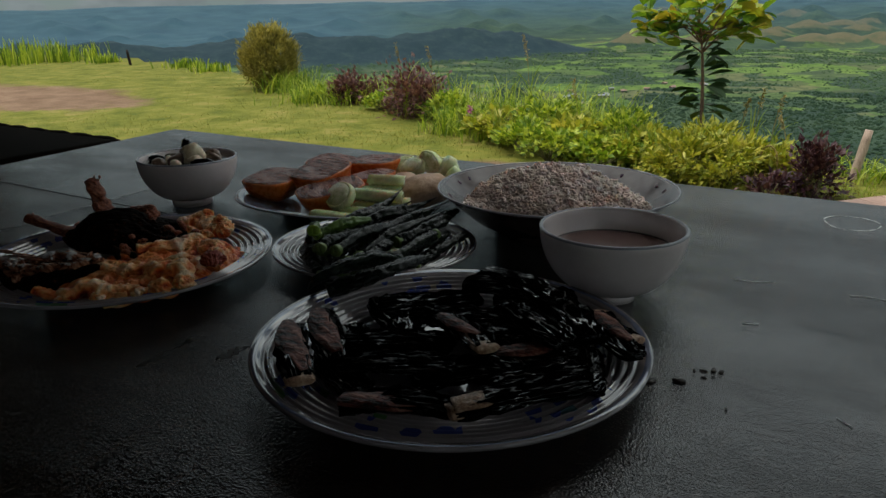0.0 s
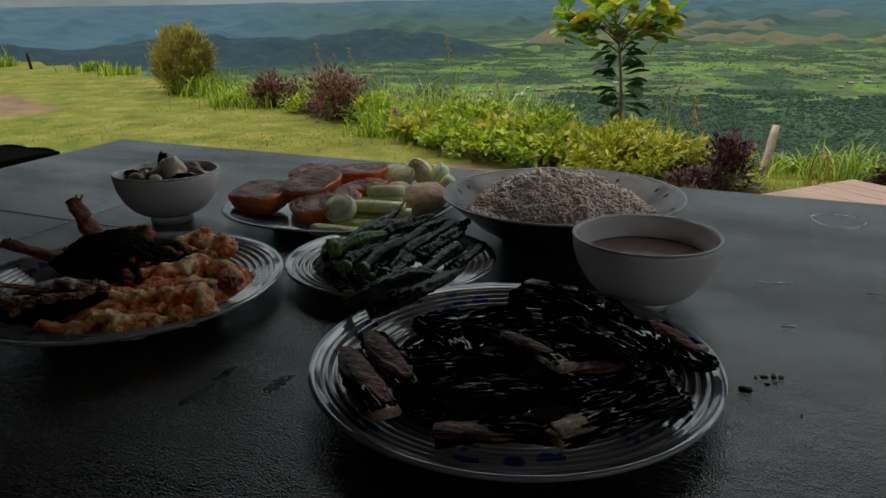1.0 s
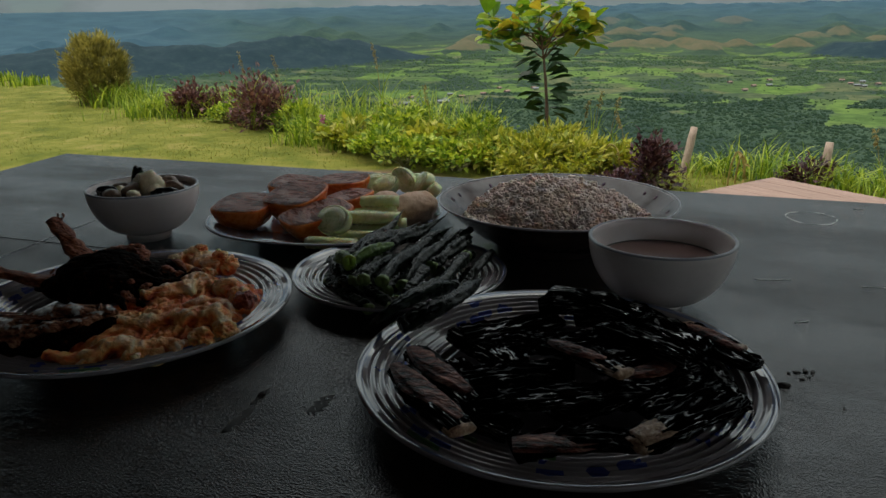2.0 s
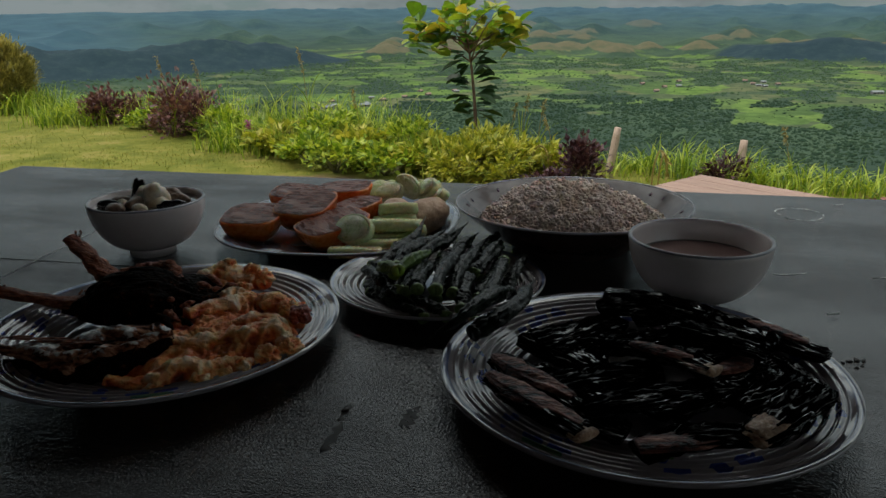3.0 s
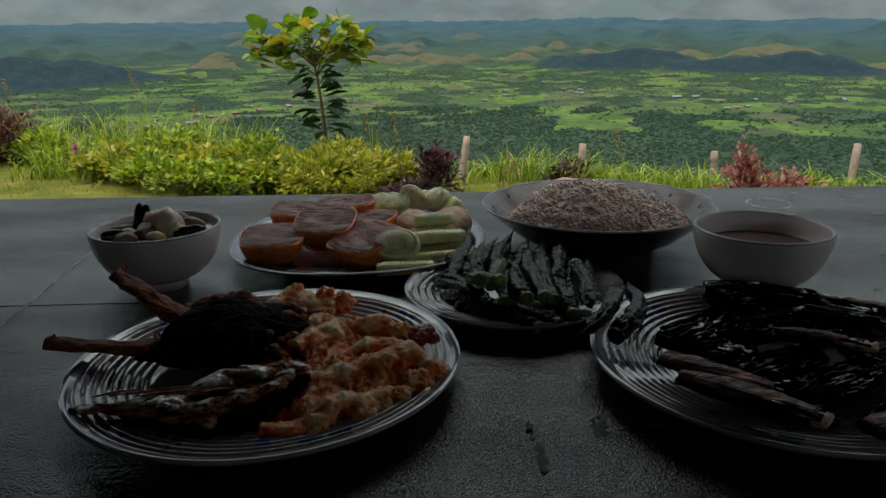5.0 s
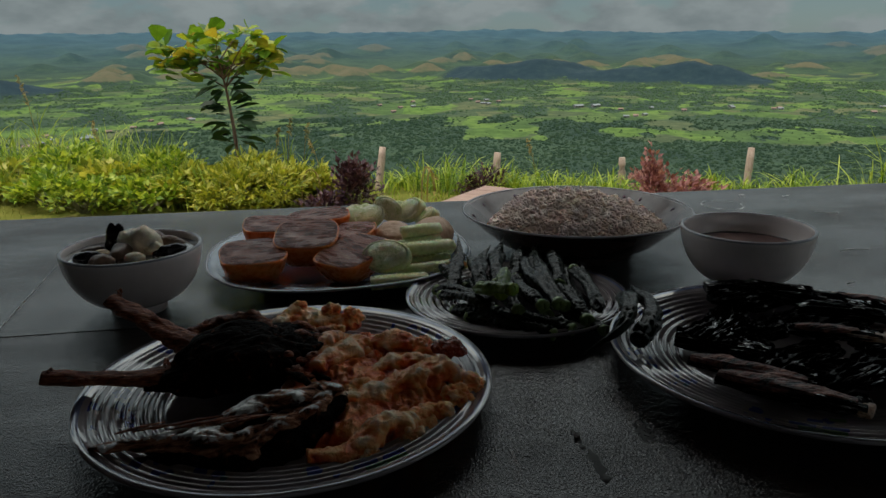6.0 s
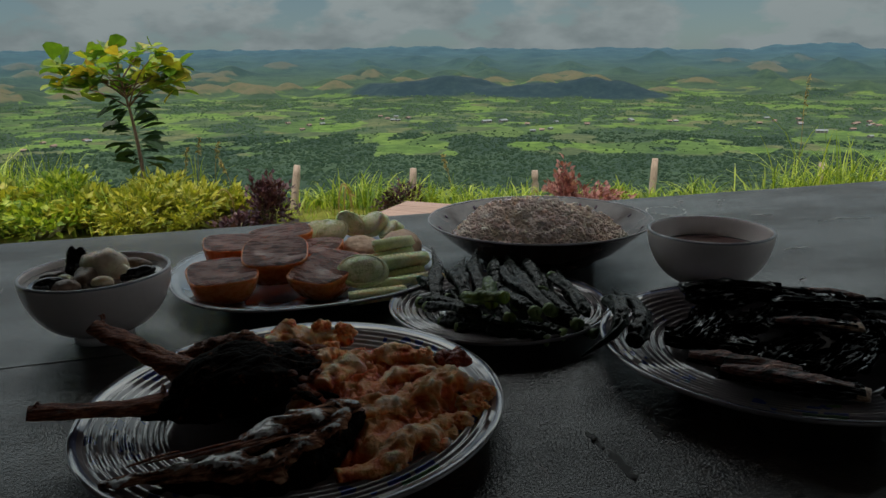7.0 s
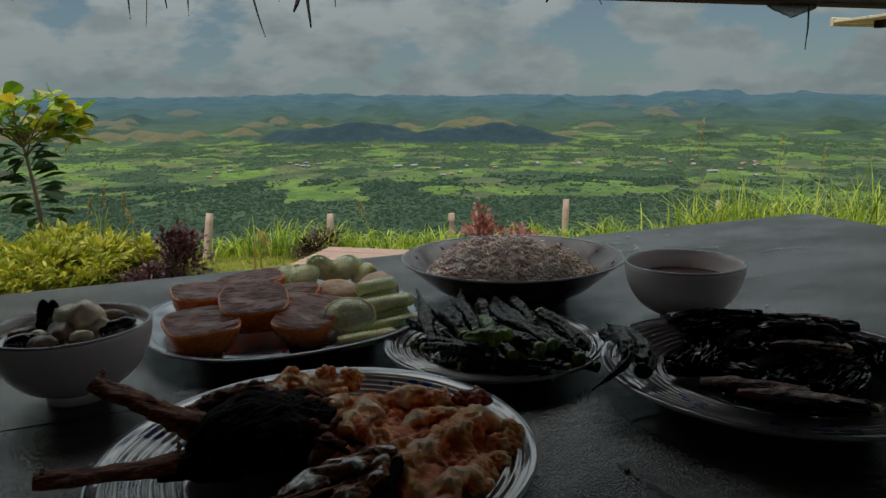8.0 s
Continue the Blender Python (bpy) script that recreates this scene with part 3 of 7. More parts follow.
SOFFIT = surface("painted_soffit_board", ((0.3, (0.42, 0.37, 0.26)), (0.7, (0.55, 0.49, 0.36))), 6, (0.6, 0.8), 0.3, 0.003)
PLASTIC = surface("torn_grey_plastic", ((0.3, (0.20, 0.23, 0.26)), (0.7, (0.42, 0.46, 0.50))), 40, (0.2, 0.35), 0.6, 0.003)


# ---- mesh helpers ----
def tri_mesh(name, verts, tris, smooth=True):
    """A mesh of triangles or quads from arrays."""
    verts, tris = np.asarray(verts, np.float32), np.asarray(tris, np.int32)
    k = tris.shape[1]
    me = bpy.data.meshes.new(name)
    me.vertices.add(len(verts))
    me.vertices.foreach_set("co", verts.ravel())
    me.loops.add(tris.size)
    me.loops.foreach_set("vertex_index", tris.ravel())
    me.polygons.add(len(tris))
    me.polygons.foreach_set("loop_start", np.arange(len(tris), dtype=np.int32) * k)
    me.polygons.foreach_set("use_smooth", np.full(len(tris), smooth))
    me.update(calc_edges=True)
    me.validate()
    return me


def part(name, data, material, parent=None, label="", smooth=True, at=None):
    """Links a bmesh, a mesh or (verts, faces) as one mesh object under a thing or a part."""
    if isinstance(data, bmesh.types.BMesh):
        me = bpy.data.meshes.new(name)
        bmesh.ops.recalc_face_normals(data, faces=data.faces)
        data.to_mesh(me)
        data.free()
        me.polygons.foreach_set("use_smooth", np.full(len(me.polygons), smooth))
    elif isinstance(data, tuple):
        me = bpy.data.meshes.new(name)
        me.from_pydata([tuple(v) for v in data[0]], [], [tuple(f) for f in data[1]])
        me.polygons.foreach_set("use_smooth", np.full(len(me.polygons), smooth))
    else:
        me = data
    if not me.materials:
        me.materials.append(material)
    ob = new(name, me)
    if parent:
        ob.parent = parent
    if at is not None:
        ob.matrix_basis = at if isinstance(at, Matrix) else Matrix.Translation(at)
    if label:
        tagged(ob, label)
    return ob


def thing(name, label, category, at=(0, 0, 0), group="", turn=0.0, kind=""):
    ob = new(name)
    ob.empty_display_size = 0.02
    ob.matrix_basis = at if isinstance(at, Matrix) else pose(*at, 0, 0, turn)
    return tagged(ob, label, category, group, kind)


def box(size, at=(0, 0, 0), bevel=0.0, turn=None):
    bm = bmesh.new()
    bmesh.ops.create_cube(bm, size=1.0)
    bmesh.ops.scale(bm, vec=size, verts=bm.verts)
    if bevel:
        bmesh.ops.bevel(bm, geom=bm.edges[:], offset=bevel, segments=2, affect="EDGES", profile=0.6)
    if turn:
        bmesh.ops.transform(bm, matrix=turn, verts=bm.verts)
    bmesh.ops.translate(bm, vec=at, verts=bm.verts)
    return bm


def lathe(profile, n=96, squash=(1.0, 1.0)):
    """Turns a closed profile of (r, z) round the z axis."""
    bm = bmesh.new()
    rings = []
    for r, z in profile:
        if r < 1e-6:
            rings.append([bm.verts.new((0, 0, z))])
        else:
            rings.append([bm.verts.new((r * squash[0] * math.cos(2 * math.pi * i / n), r * squash[1] * math.sin(2 * math.pi * i / n), z)) for i in range(n)])
    for a, b in zip(rings, rings[1:]):
        for i in range(n):
            j = (i + 1) % n
            quad = [a[i % len(a)], a[j % len(a)], b[j % len(b)], b[i % len(b)]]
            seen = list(dict.fromkeys(quad))
            if len(seen) > 2:
                bm.faces.new(seen)
    return bm


def tube(points, radii, seg=10, flat=1.0, rough=0.0, freq=60.0, seed=0.0, bm=None, caps=True):
    """A bent, tapering rod with an uneven skin. flat squeezes it towards the z axis."""
    bm = bm or bmesh.new()
    pts = [Vector(p) for p in points]
    rings = []
    for i, p in enumerate(pts):
        d = (pts[min(i + 1, len(pts) - 1)] - pts[max(i - 1, 0)]).normalized()
        side = d.cross(Vector((0, 0, 1)))
        side = side.normalized() if side.length > 0.05 else Vector((1, 0, 0))
        up = side.cross(d)
        ring = []
        for k in range(seg):
            a = 2 * math.pi * k / seg
            o = (side * math.cos(a) + up * math.sin(a) * flat) * radii[i]
            if rough:
                o *= 1 + rough * noise.noise((p + o) * freq + Vector((seed, 2 * seed, 3 * seed)))
            ring.append(bm.verts.new(p + o))
        rings.append(ring)
    for a, b in zip(rings, rings[1:]):
        for k in range(seg):
            bm.faces.new((a[k], a[(k + 1) % seg], b[(k + 1) % seg], b[k]))
    if caps:
        bm.faces.new(rings[0])
        bm.faces.new(rings[-1])
    return bm


def bend(a, b, n=8, sag=0.0, sway=0.0, rng=random):
    """Points from a to b with a lift in the middle and a sideways sway."""
    a, b = Vector(a), Vector(b)
    side = (b - a).cross(Vector((0, 0, 1)))
    side = side.normalized() if side.length > 1e-6 else Vector((1, 0, 0))
    out = []
    for i in range(n):
        s = i / (n - 1)
        out.append(a.lerp(b, s) + Vector((0, 0, sag * 4 * s * (1 - s))) + side * sway * math.sin(math.pi * s))
    return out


def spline(points, n):
    """n points on a smooth curve through the points given."""
    p = [Vector(q) for q in points]
    p = [p[0] * 2 - p[1]] + p + [p[-1] * 2 - p[-2]]
    out = []
    for k in range(n):
        u = k / (n - 1) * (len(p) - 3)
        i = min(int(u), len(p) - 4)
        u -= i
        a, b, c, d = p[i:i + 4]
        out.append(0.5 * (2 * b + (c - a) * u + (2 * a - 5 * b + 4 * c - d) * u * u + (3 * b - a - 3 * c + d) * u ** 3))
    return out


def lump(size, detail=3, rough=0.2, freq=30.0, seed=0.0, at=(0, 0, 0), turn=None, ridged=False):
    bm = bmesh.new()
    bmesh.ops.create_icosphere(bm, subdivisions=detail, radius=1.0)
    for v in bm.verts:
        p = Vector((v.co.x * size[0], v.co.y * size[1], v.co.z * size[2]))
        n = noise.fractal(p * freq + Vector((seed * 3.1, seed, -seed)), 0.9, 2.0, 4)
        v.co = p * (1 + rough * (abs(n) * 1.4 - 0.4 if ridged else n))
    if turn:
        bmesh.ops.transform(bm, matrix=turn, verts=bm.verts)
    bmesh.ops.translate(bm, vec=at, verts=bm.verts)
    return bm


LEAF = np.array([(0, 0, 0), (-0.5, 0.42, 0.10), (0.5, 0.42, 0.10), (0, 1.0, -0.12), (0, 0.48, 0.0)])
LEAF_TRIS = np.array([(0, 4, 1), (4, 3, 1), (0, 2, 4), (2, 3, 4)])


PADDLE = np.array([(0, 0, 0), (-0.30, 0.28, 0.05), (-0.5, 0.60, 0.09), (-0.34, 0.87, 0.03), (0, 1.0, -0.06), (0.34, 0.87, 0.03), (0.5, 0.60, 0.09), (0.30, 0.28, 0.05), (0, 0.56, -0.01)])
PADDLE_TRIS = np.array([(8, (k + 1) % 8, k) for k in range(8)])


def leaves(name, base, way, length, width, rng, jitter=0.35, shape=LEAF):
    """Folded leaves at the points base, growing along way."""
    n = len(base)
    way = way + rng.normal(0, jitter, (n, 3))
    way /= np.linalg.norm(way, axis=1)[:, None] + 1e-9
    up = np.tile((0.0, 0.0, 1.0), (n, 1)) + rng.normal(0, 0.35, (n, 3))
    side = np.cross(way, up)
    side /= np.linalg.norm(side, axis=1)[:, None] + 1e-9
    up = np.cross(side, way)
    length = np.broadcast_to(length, n) * rng.uniform(0.65, 1.3, n)
    width = length * width * rng.uniform(0.8, 1.2, n)
    v = (base[:, None] + side[:, None] * (shape[None, :, 0:1] * width[:, None, None])
         + way[:, None] * (shape[None, :, 1:2] * length[:, None, None]) + up[:, None] * (shape[None, :, 2:3] * length[:, None, None]))
    tris = (LEAF_TRIS if len(shape) == 5 else PADDLE_TRIS)[None] + (np.arange(n) * len(shape))[:, None, None]
    return tri_mesh(name, v.reshape(-1, 3), tris.reshape(-1, 3), smooth=False)


def blades(name, base, height, width, lean, rng, steps=3):
    """Arching grass blades that narrow to a point."""
    n = len(base)
    a = rng.uniform(0, 2 * math.pi, n)
    out = np.stack((np.cos(a), np.sin(a), np.zeros(n)), 1)
    side = np.stack((-np.sin(a), np.cos(a), np.zeros(n)), 1)
    turn = rng.uniform(-1, 1, n)[:, None]
    side = side * np.cos(turn) + out * np.sin(turn)
    height = np.broadcast_to(height, n) * rng.uniform(0.5, 1.25, n)
    lean = lean * rng.uniform(0.1, 1.4, n)
    rows = []
    for i in range(steps):
        s = i / steps
        mid = base + out * (lean * height * s ** 2)[:, None] + np.array((0, 0, 1.0)) * (height * (s - 0.28 * lean * s ** 3))[:, None]
        w = width * (1 - 0.55 * s)
        rows += [mid - side * w, mid + side * w]
    rows.append(base + out * (lean * height)[:, None] + np.array((0, 0, 1.0)) * (height * (1 - 0.28 * lean))[:, None])
    v = np.stack(rows, 1)
    tr = []
    for i in range(steps - 1):
        k = 2 * i
        tr += [(k, k + 1, k + 3), (k, k + 3, k + 2)]
    k = 2 * (steps - 1)
    tr.append((k, k + 1, k + 2))
    tris = np.array(tr)[None] + (np.arange(n) * v.shape[1])[:, None, None]
    return tri_mesh(name, v.reshape(-1, 3), tris.reshape(-1, 3), smooth=True)


# ---- the land: a hilltop lawn, the drop at its edge, a farmed plain, woods and hills to the horizon ----
def smooth(a, b, x):
    s = np.clip((x - a) / (b - a), 0, 1)
    return s * s * (3 - 2 * s)


def wave(x, y, scale, seed, octaves=4):
    """Cheap smooth noise of two coordinates, about -1 to 1."""
    g = np.random.default_rng(seed)
    out, amp = 0.0, 1.0
    for o in range(octaves):
        k = (2.0 ** o) / scale
        for _ in range(3):
            a, p = g.uniform(0, 2 * math.pi, 2)
            out = out + amp * np.sin((x * math.cos(a) + y * math.sin(a)) * k * 2 * math.pi + p + 1.3 * np.sin((x * math.sin(a) - y * math.cos(a)) * k * 4.1 + p * 2)) / 3
        amp *= 0.55
    return out / 1.6


EDGE_BEARING = (-180, -100, -75, -58, -48, -42, -36, -30, -20, -8, 10, 35, 50, 70, 100, 180)
EDGE_RADIUS = (70, 60, 48, 36, 23, 17.5, 15, 12.9, 11.2, 9.7, 8.7, 9.2, 10.2, 18, 50, 70)
PLAIN = -149.0
hill_rng = np.random.default_rng(11)
HILLS = []                                      # bearing, distance, height, radius, dry
for i in range(150):
    be, di = hill_rng.uniform(-62, 62), hill_rng.uniform(2150, 3900)
    HILLS.append((be, di, hill_rng.uniform(20, 46) * (0.75 + di / 6000), hill_rng.uniform(60, 110), 0.85 if -20 < be < 44 and hill_rng.random() < 0.3 else 0.0))
HILLS += [(-13, 2350, 42, 85, 1.0), (-5.6, 2400, 40, 105, 0.9), (-3.8, 2450, 42, 110, 0.9), (-0.9, 2400, 46, 72, 1.0), (2.0, 2400, 44, 66, 1.0), (5.6, 2350, 50, 78, 1.0), (-8.5, 2600, 40, 90, 0.8),
          (12.8, 2500, 42, 110, 1.0), (15.6, 2550, 44, 110, 1.0), (18.0, 2600, 40, 90, 0.9), (22, 2700, 46, 110, 0.8), (25, 2650, 44, 105, 0.8), (33, 2600, 42, 95, 0.7), (40, 2700, 40, 100, 0.5)]
SKYLINE_MESA, SKYLINE_PEAK = (37.4, 43.3), 47.5       # bearings of two far hills
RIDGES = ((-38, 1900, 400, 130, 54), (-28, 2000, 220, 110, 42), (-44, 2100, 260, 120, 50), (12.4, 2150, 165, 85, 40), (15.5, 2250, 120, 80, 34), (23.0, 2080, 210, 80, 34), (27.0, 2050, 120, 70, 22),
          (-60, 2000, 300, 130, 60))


def lift(x, y):
    """Tilts everything outdoors a little, to fit the camera's view."""
    return 0.02152 * y - 0.00361 * x - 0.0017


def polar(b, d):
    return d * math.sin(radians(b)), d * math.cos(radians(b))


def land(x, y):
    """Heights and cover: z, forest, dry, soil, lawn, far (share of haze tint), ridge (dark tint)."""
    r, be = np.hypot(x, y), np.degrees(np.arctan2(x, y))
    edge = np.interp(be, EDGE_BEARING, EDGE_RADIUS)
    top = -0.10 - 0.98 * smooth(2.6, 7.5, r) + 0.035 * wave(x, y, 5.0, 3) * smooth(3, 8, r)
    plain = PLAIN + 4 * wave(x, y, 700, 5) + 7 * wave(x, y, 1500, 6) * smooth(1200, 2500, r)
    dry = np.zeros_like(r)
    forest = np.zeros_like(r)
    mound, slope = np.zeros_like(r), np.zeros_like(r)
    for hb, hd, hh, hr, dr in HILLS:
        hx, hy = polar(hb, hd)
        q = np.hypot(x - hx, y - hy) / hr
        g = np.exp(-1.6 * q ** 1.7)
        mound = np.maximum(mound, 0.82 * hh * g)
        dry = np.maximum(dry, dr * smooth(0.22, 0.5, g))
        forest = np.maximum(forest, 0.75 * (1 - dr) * smooth(0.1, 0.3, g))
    plain = plain + mound
    for rb, rd, half, depth, hh in RIDGES:
        rx, ry = polar(rb, rd)
        c, s = math.cos(radians(rb)), math.sin(radians(rb))
        u, w = (x - rx) * c - (y - ry) * s, (x - rx) * s + (y - ry) * c
        g = np.exp(-np.abs(u / half) ** 3 - (w / depth) ** 2) * (1 + 0.22 * wave(x, y, 160, 9))
        plain = plain + hh * g
        forest = np.maximum(forest, smooth(0.08, 0.2, g) * 1.15)
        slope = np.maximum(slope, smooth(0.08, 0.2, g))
    rise = smooth(2900, 4700, r)
    plain = plain + rise * (103 + 22 * smooth(-5, -30, be) - 26 * smooth(12, 36, be) + 9 * wave(x, y, 1100, 12) + 26 * np.abs(wave(x, y, 420, 13, 3)) * smooth(-40, -14, be)) + 4 * smooth(4300, 4500, r) * np.maximum(0, wave(x * 0.6, y * 0.6, 900, 21, 2))
    for b0, b1, e, hh in ((SKYLINE_MESA[0], SKYLINE_MESA[1], 0.7, 30), (SKYLINE_PEAK - 0.35, SKYLINE_PEAK + 0.35, 1.1, 34)):
        plain = plain + hh * smooth(4450, 4800, r) * smooth(b0 - e, b0 + e, be) * smooth(b1 + e, b1 - e, be)
    drop = top - 0.52 * np.maximum(r - edge, 0) + 0.6 * wave(x, y, 14, 8) * smooth(edge + 2, edge + 20, r)
    z = np.where(r < edge, top, np.maximum(drop, plain)) + lift(x, y)
    n = wave(x, y, 420, 31) + 0.6 * wave(x, y, 130, 32)
    forest = np.maximum(forest, smooth(-0.20, 0.10, n) * 0.9)
    forest = np.maximum(forest, smooth(1090, 960, r) * 1.0)
    for b0, b1, d0, d1, val in ((0.5, 8.2, 930, 1180, 1), (14.3, 23, 960, 1180, 1), (8.6, 14.2, 1000, 1200, 0), (27, 39, 1075, 1150, 0), (-24, -17, 1080, 1250, 0),
                                (15, 24, 1200, 1330, 0), (-8, -2, 1500, 1750, 0), (0, 6, 1290, 1420, 0), (-3, 3, 1560, 1700, 0), (-16, -9, 1450, 1600, 0), (19, 24.5, 1020, 1090, 0)):
        e = 0.5 + 0.35 * wave(x, y, 150, 44)
        bw, rw = be + 1.8 * wave(x, y, 190, 45, 4), r * (1 + 0.085 * wave(x, y, 170, 46, 4))
        inside = smooth(b0 - e, b0 + e, bw) * smooth(b1 + e, b1 - e, bw) * smooth(d0 - 40 * e, d0 + 40 * e, rw) * smooth(d1 + 40 * e, d1 - 40 * e, rw)
        forest = forest * (1 - inside) + val * inside
    forest = np.maximum(forest, smooth(2300, 3000, r) * 0.7)
    lawn = (r < edge + 1.5).astype(float)
    forest = forest * (1 - lawn)
    sx, sy = polar(-63, 20)
    soil = np.exp(-((x - sx) / 5.0) ** 2 - ((y - sy) / 2.0) ** 2) * 1.0 + smooth(7.4, 6.2, r) * 0.85 + np.exp(-((x + 3.4) / 1.6) ** 2 - ((y - 7.6) / 0.8) ** 2) * 0.7
    # share of the painted haze tint, growing with distance and towards the left
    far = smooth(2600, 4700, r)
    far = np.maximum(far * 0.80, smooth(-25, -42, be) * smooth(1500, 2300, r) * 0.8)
    return z, np.clip(forest, 0, 1), dry, np.clip(soil, 0, 1) * lawn, lawn, far, slope


def build_land():
    fine = np.linspace(-78, 78, 430)
    rest = np.linspace(78, 282, 60)[1:-1]
    ang = np.radians(np.concatenate((fine, rest)))
    rad = np.concatenate((np.linspace(0.02, 24, 48), np.geomspace(25, 620, 42), np.geomspace(630, 4960, 150)))
    a, r = np.meshgrid(ang, rad)
    x, y = (r * np.sin(a)).ravel(), (r * np.cos(a)).ravel()
    z, *cover = land(x, y)
    na, nr = len(ang), len(rad)
    verts = np.concatenate((np.stack((x, y, z), 1), [(0, 0, -0.10)]))
    i, j = np.meshgrid(np.arange(nr - 1), np.arange(na), indexing="ij")
    jn = (j + 1) % na
    quads = np.stack((i * na + j, (i + 1) * na + j, (i + 1) * na + jn, i * na + jn), -1).reshape(-1, 4)
    me = tri_mesh("ground", verts, quads[:, ::-1])
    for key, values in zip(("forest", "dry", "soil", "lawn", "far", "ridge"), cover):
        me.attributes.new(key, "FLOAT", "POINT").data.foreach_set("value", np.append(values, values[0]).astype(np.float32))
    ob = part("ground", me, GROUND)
    tagged(ob, "sunlit hilltop lawn falling to a green farmed valley with hills", "ground", kind="structure")


def height_at(x, y):
    return float(land(np.array([x]), np.array([y]))[0][0])


build_land()


def build_woods():
    """Rounded crowns over the valley's woods, hedges and ridges."""
    rng = np.random.default_rng(5)
    for name, r0, r1, count, detail, label in (("near_woodland", 520, 1250, 80000, 0, "tree crowns covering the lower valley, shade in their dark green"),
                                               ("far_woodland", 1250, 2180, 95000, 0, "scattered dark tree crowns among fields")):
        r = np.sqrt(rng.uniform(r0 ** 2, r1 ** 2, count))
        a = np.radians(rng.uniform(-66, 62, count))
        x, y = r * np.sin(a), r * np.cos(a)
        z, forest, dry, *_ = land(x, y)
        ridge = forest > 1.0 - 1e-6
        group = wave(x, y, 150, 55, 3) + 0.45 * wave(x, y, 60, 56, 2)
        hedge = (np.abs(wave(x, y, 260, 51, 2)) < 0.05) | (np.abs(wave(x, y, 330, 52, 2)) < 0.045)
        chance = np.where(forest > 0.5, 0.9, np.where(hedge, 0.20, 0.010 + 0.30 * smooth(0.1, 0.8, group))) * (1 - dry * 0.9)
        chance = np.where(ridge & (r > 1550), 0.0, chance)
        keep = rng.random(count) < chance
        x, y, z, r = x[keep], y[keep], z[keep], r[keep]
        bm = bmesh.new()
        bmesh.ops.create_icosphere(bm, subdivisions=2 if detail else 1, radius=1.0)
        bm.verts.ensure_lookup_table()
        tv = np.array([v.co[:] for v in bm.verts])
        tf = np.array([[v.index for v in f.verts] for f in bm.faces])
        bm.free()
        n = len(x)
        size = (0.5 + 1.7 * rng.random(n) ** 3.0) * (0.75 + r / 3500)
        v = tv[None] * (1 + rng.normal(0, 0.24, (n, len(tv), 1)))
        v = v * np.stack((size * rng.uniform(0.8, 1.9, n), size * rng.uniform(0.8, 1.6, n), size * rng.uniform(0.6, 1.15, n)), 1)[:, None]
        v += np.stack((x, y, z + size * 0.3), 1)[:, None]
        tris = tf[None] + (np.arange(n) * len(tv))[:, None, None]
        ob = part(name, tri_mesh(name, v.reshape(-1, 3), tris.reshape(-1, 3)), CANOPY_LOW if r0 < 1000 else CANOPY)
        tagged(ob, label, "woodland", kind="stuff")


build_woods()


def house(name, length, depth, high, roof, label):
    h = thing(name, label, "house", group="farmhouses in the valley")
    length, depth, high = length * 0.72, depth * 0.72, high * 0.72
    part("wall", box((length, depth, high), (0, 0, high / 2)), HOUSE_WALL, h, smooth=False)
    o, rise = 0.8, depth * 0.3
    l2, d2 = length / 2 + o, depth / 2 + o
    v = [(-l2, -d2, high), (l2, -d2, high), (l2, d2, high), (-l2, d2, high), (-l2, 0, high + rise), (l2, 0, high + rise)]
    part("roof", (v, [(0, 1, 5, 4), (2, 3, 4, 5), (0, 4, 3), (1, 2, 5), (3, 2, 1, 0)]), roof, h, smooth=False)
    for k in (-1, 0, 1):
        part("window", box((length * 0.16, 0.2, high * 0.35), (k * length * 0.3, -depth / 2 - 0.03, high * 0.55)), WINDOW_DARK, h, smooth=False)
    return h


def build_houses():
    rng = np.random.default_rng(8)
    kinds = (house("farmhouse", 12, 8, 4, ROOF_PALE, "small pale farmhouse with a metal roof in the valley"),
             house("farmhouse", 11, 8, 4, ROOF_RUST, "small farmhouse with a rusty roof in the valley"),
             house("hall", 24, 11, 5, ROOF_PALE, "long white hall with a pale metal roof among fields"))
    spots = [(18.6, 1390, 2), (17.3, 1380, 2), (41.5, 1330, 2), (44.5, 1290, 0), (-19.6, 1140, 2), (-22.5, 1130, 2), (-32.8, 1500, 0)]
    for cb, cd, n in ((-20.5, 1170, 7), (-15, 1330, 6), (40, 1500, 8), (44, 1400, 5), (22, 1330, 6), (10, 1500, 6), (-46, 2300, 6), (30, 1450, 5), (4, 1400, 5)):
        spots += [(cb + rng.normal(0, 1.7), cd + rng.normal(0, 45), int(rng.random() < 0.55)) for _ in range(n)]
    used = set()
    for b, d, k in spots:
        x, y = polar(b, d)
        m = pose(x, y, height_at(x, y) - 0.3, 0, 0, float(rng.uniform(0, 60)) - b)
        if k in used:
            copy_thing(kinds[k], m)
        else:
            kinds[k].matrix_basis = m
            used.add(k)


build_houses()


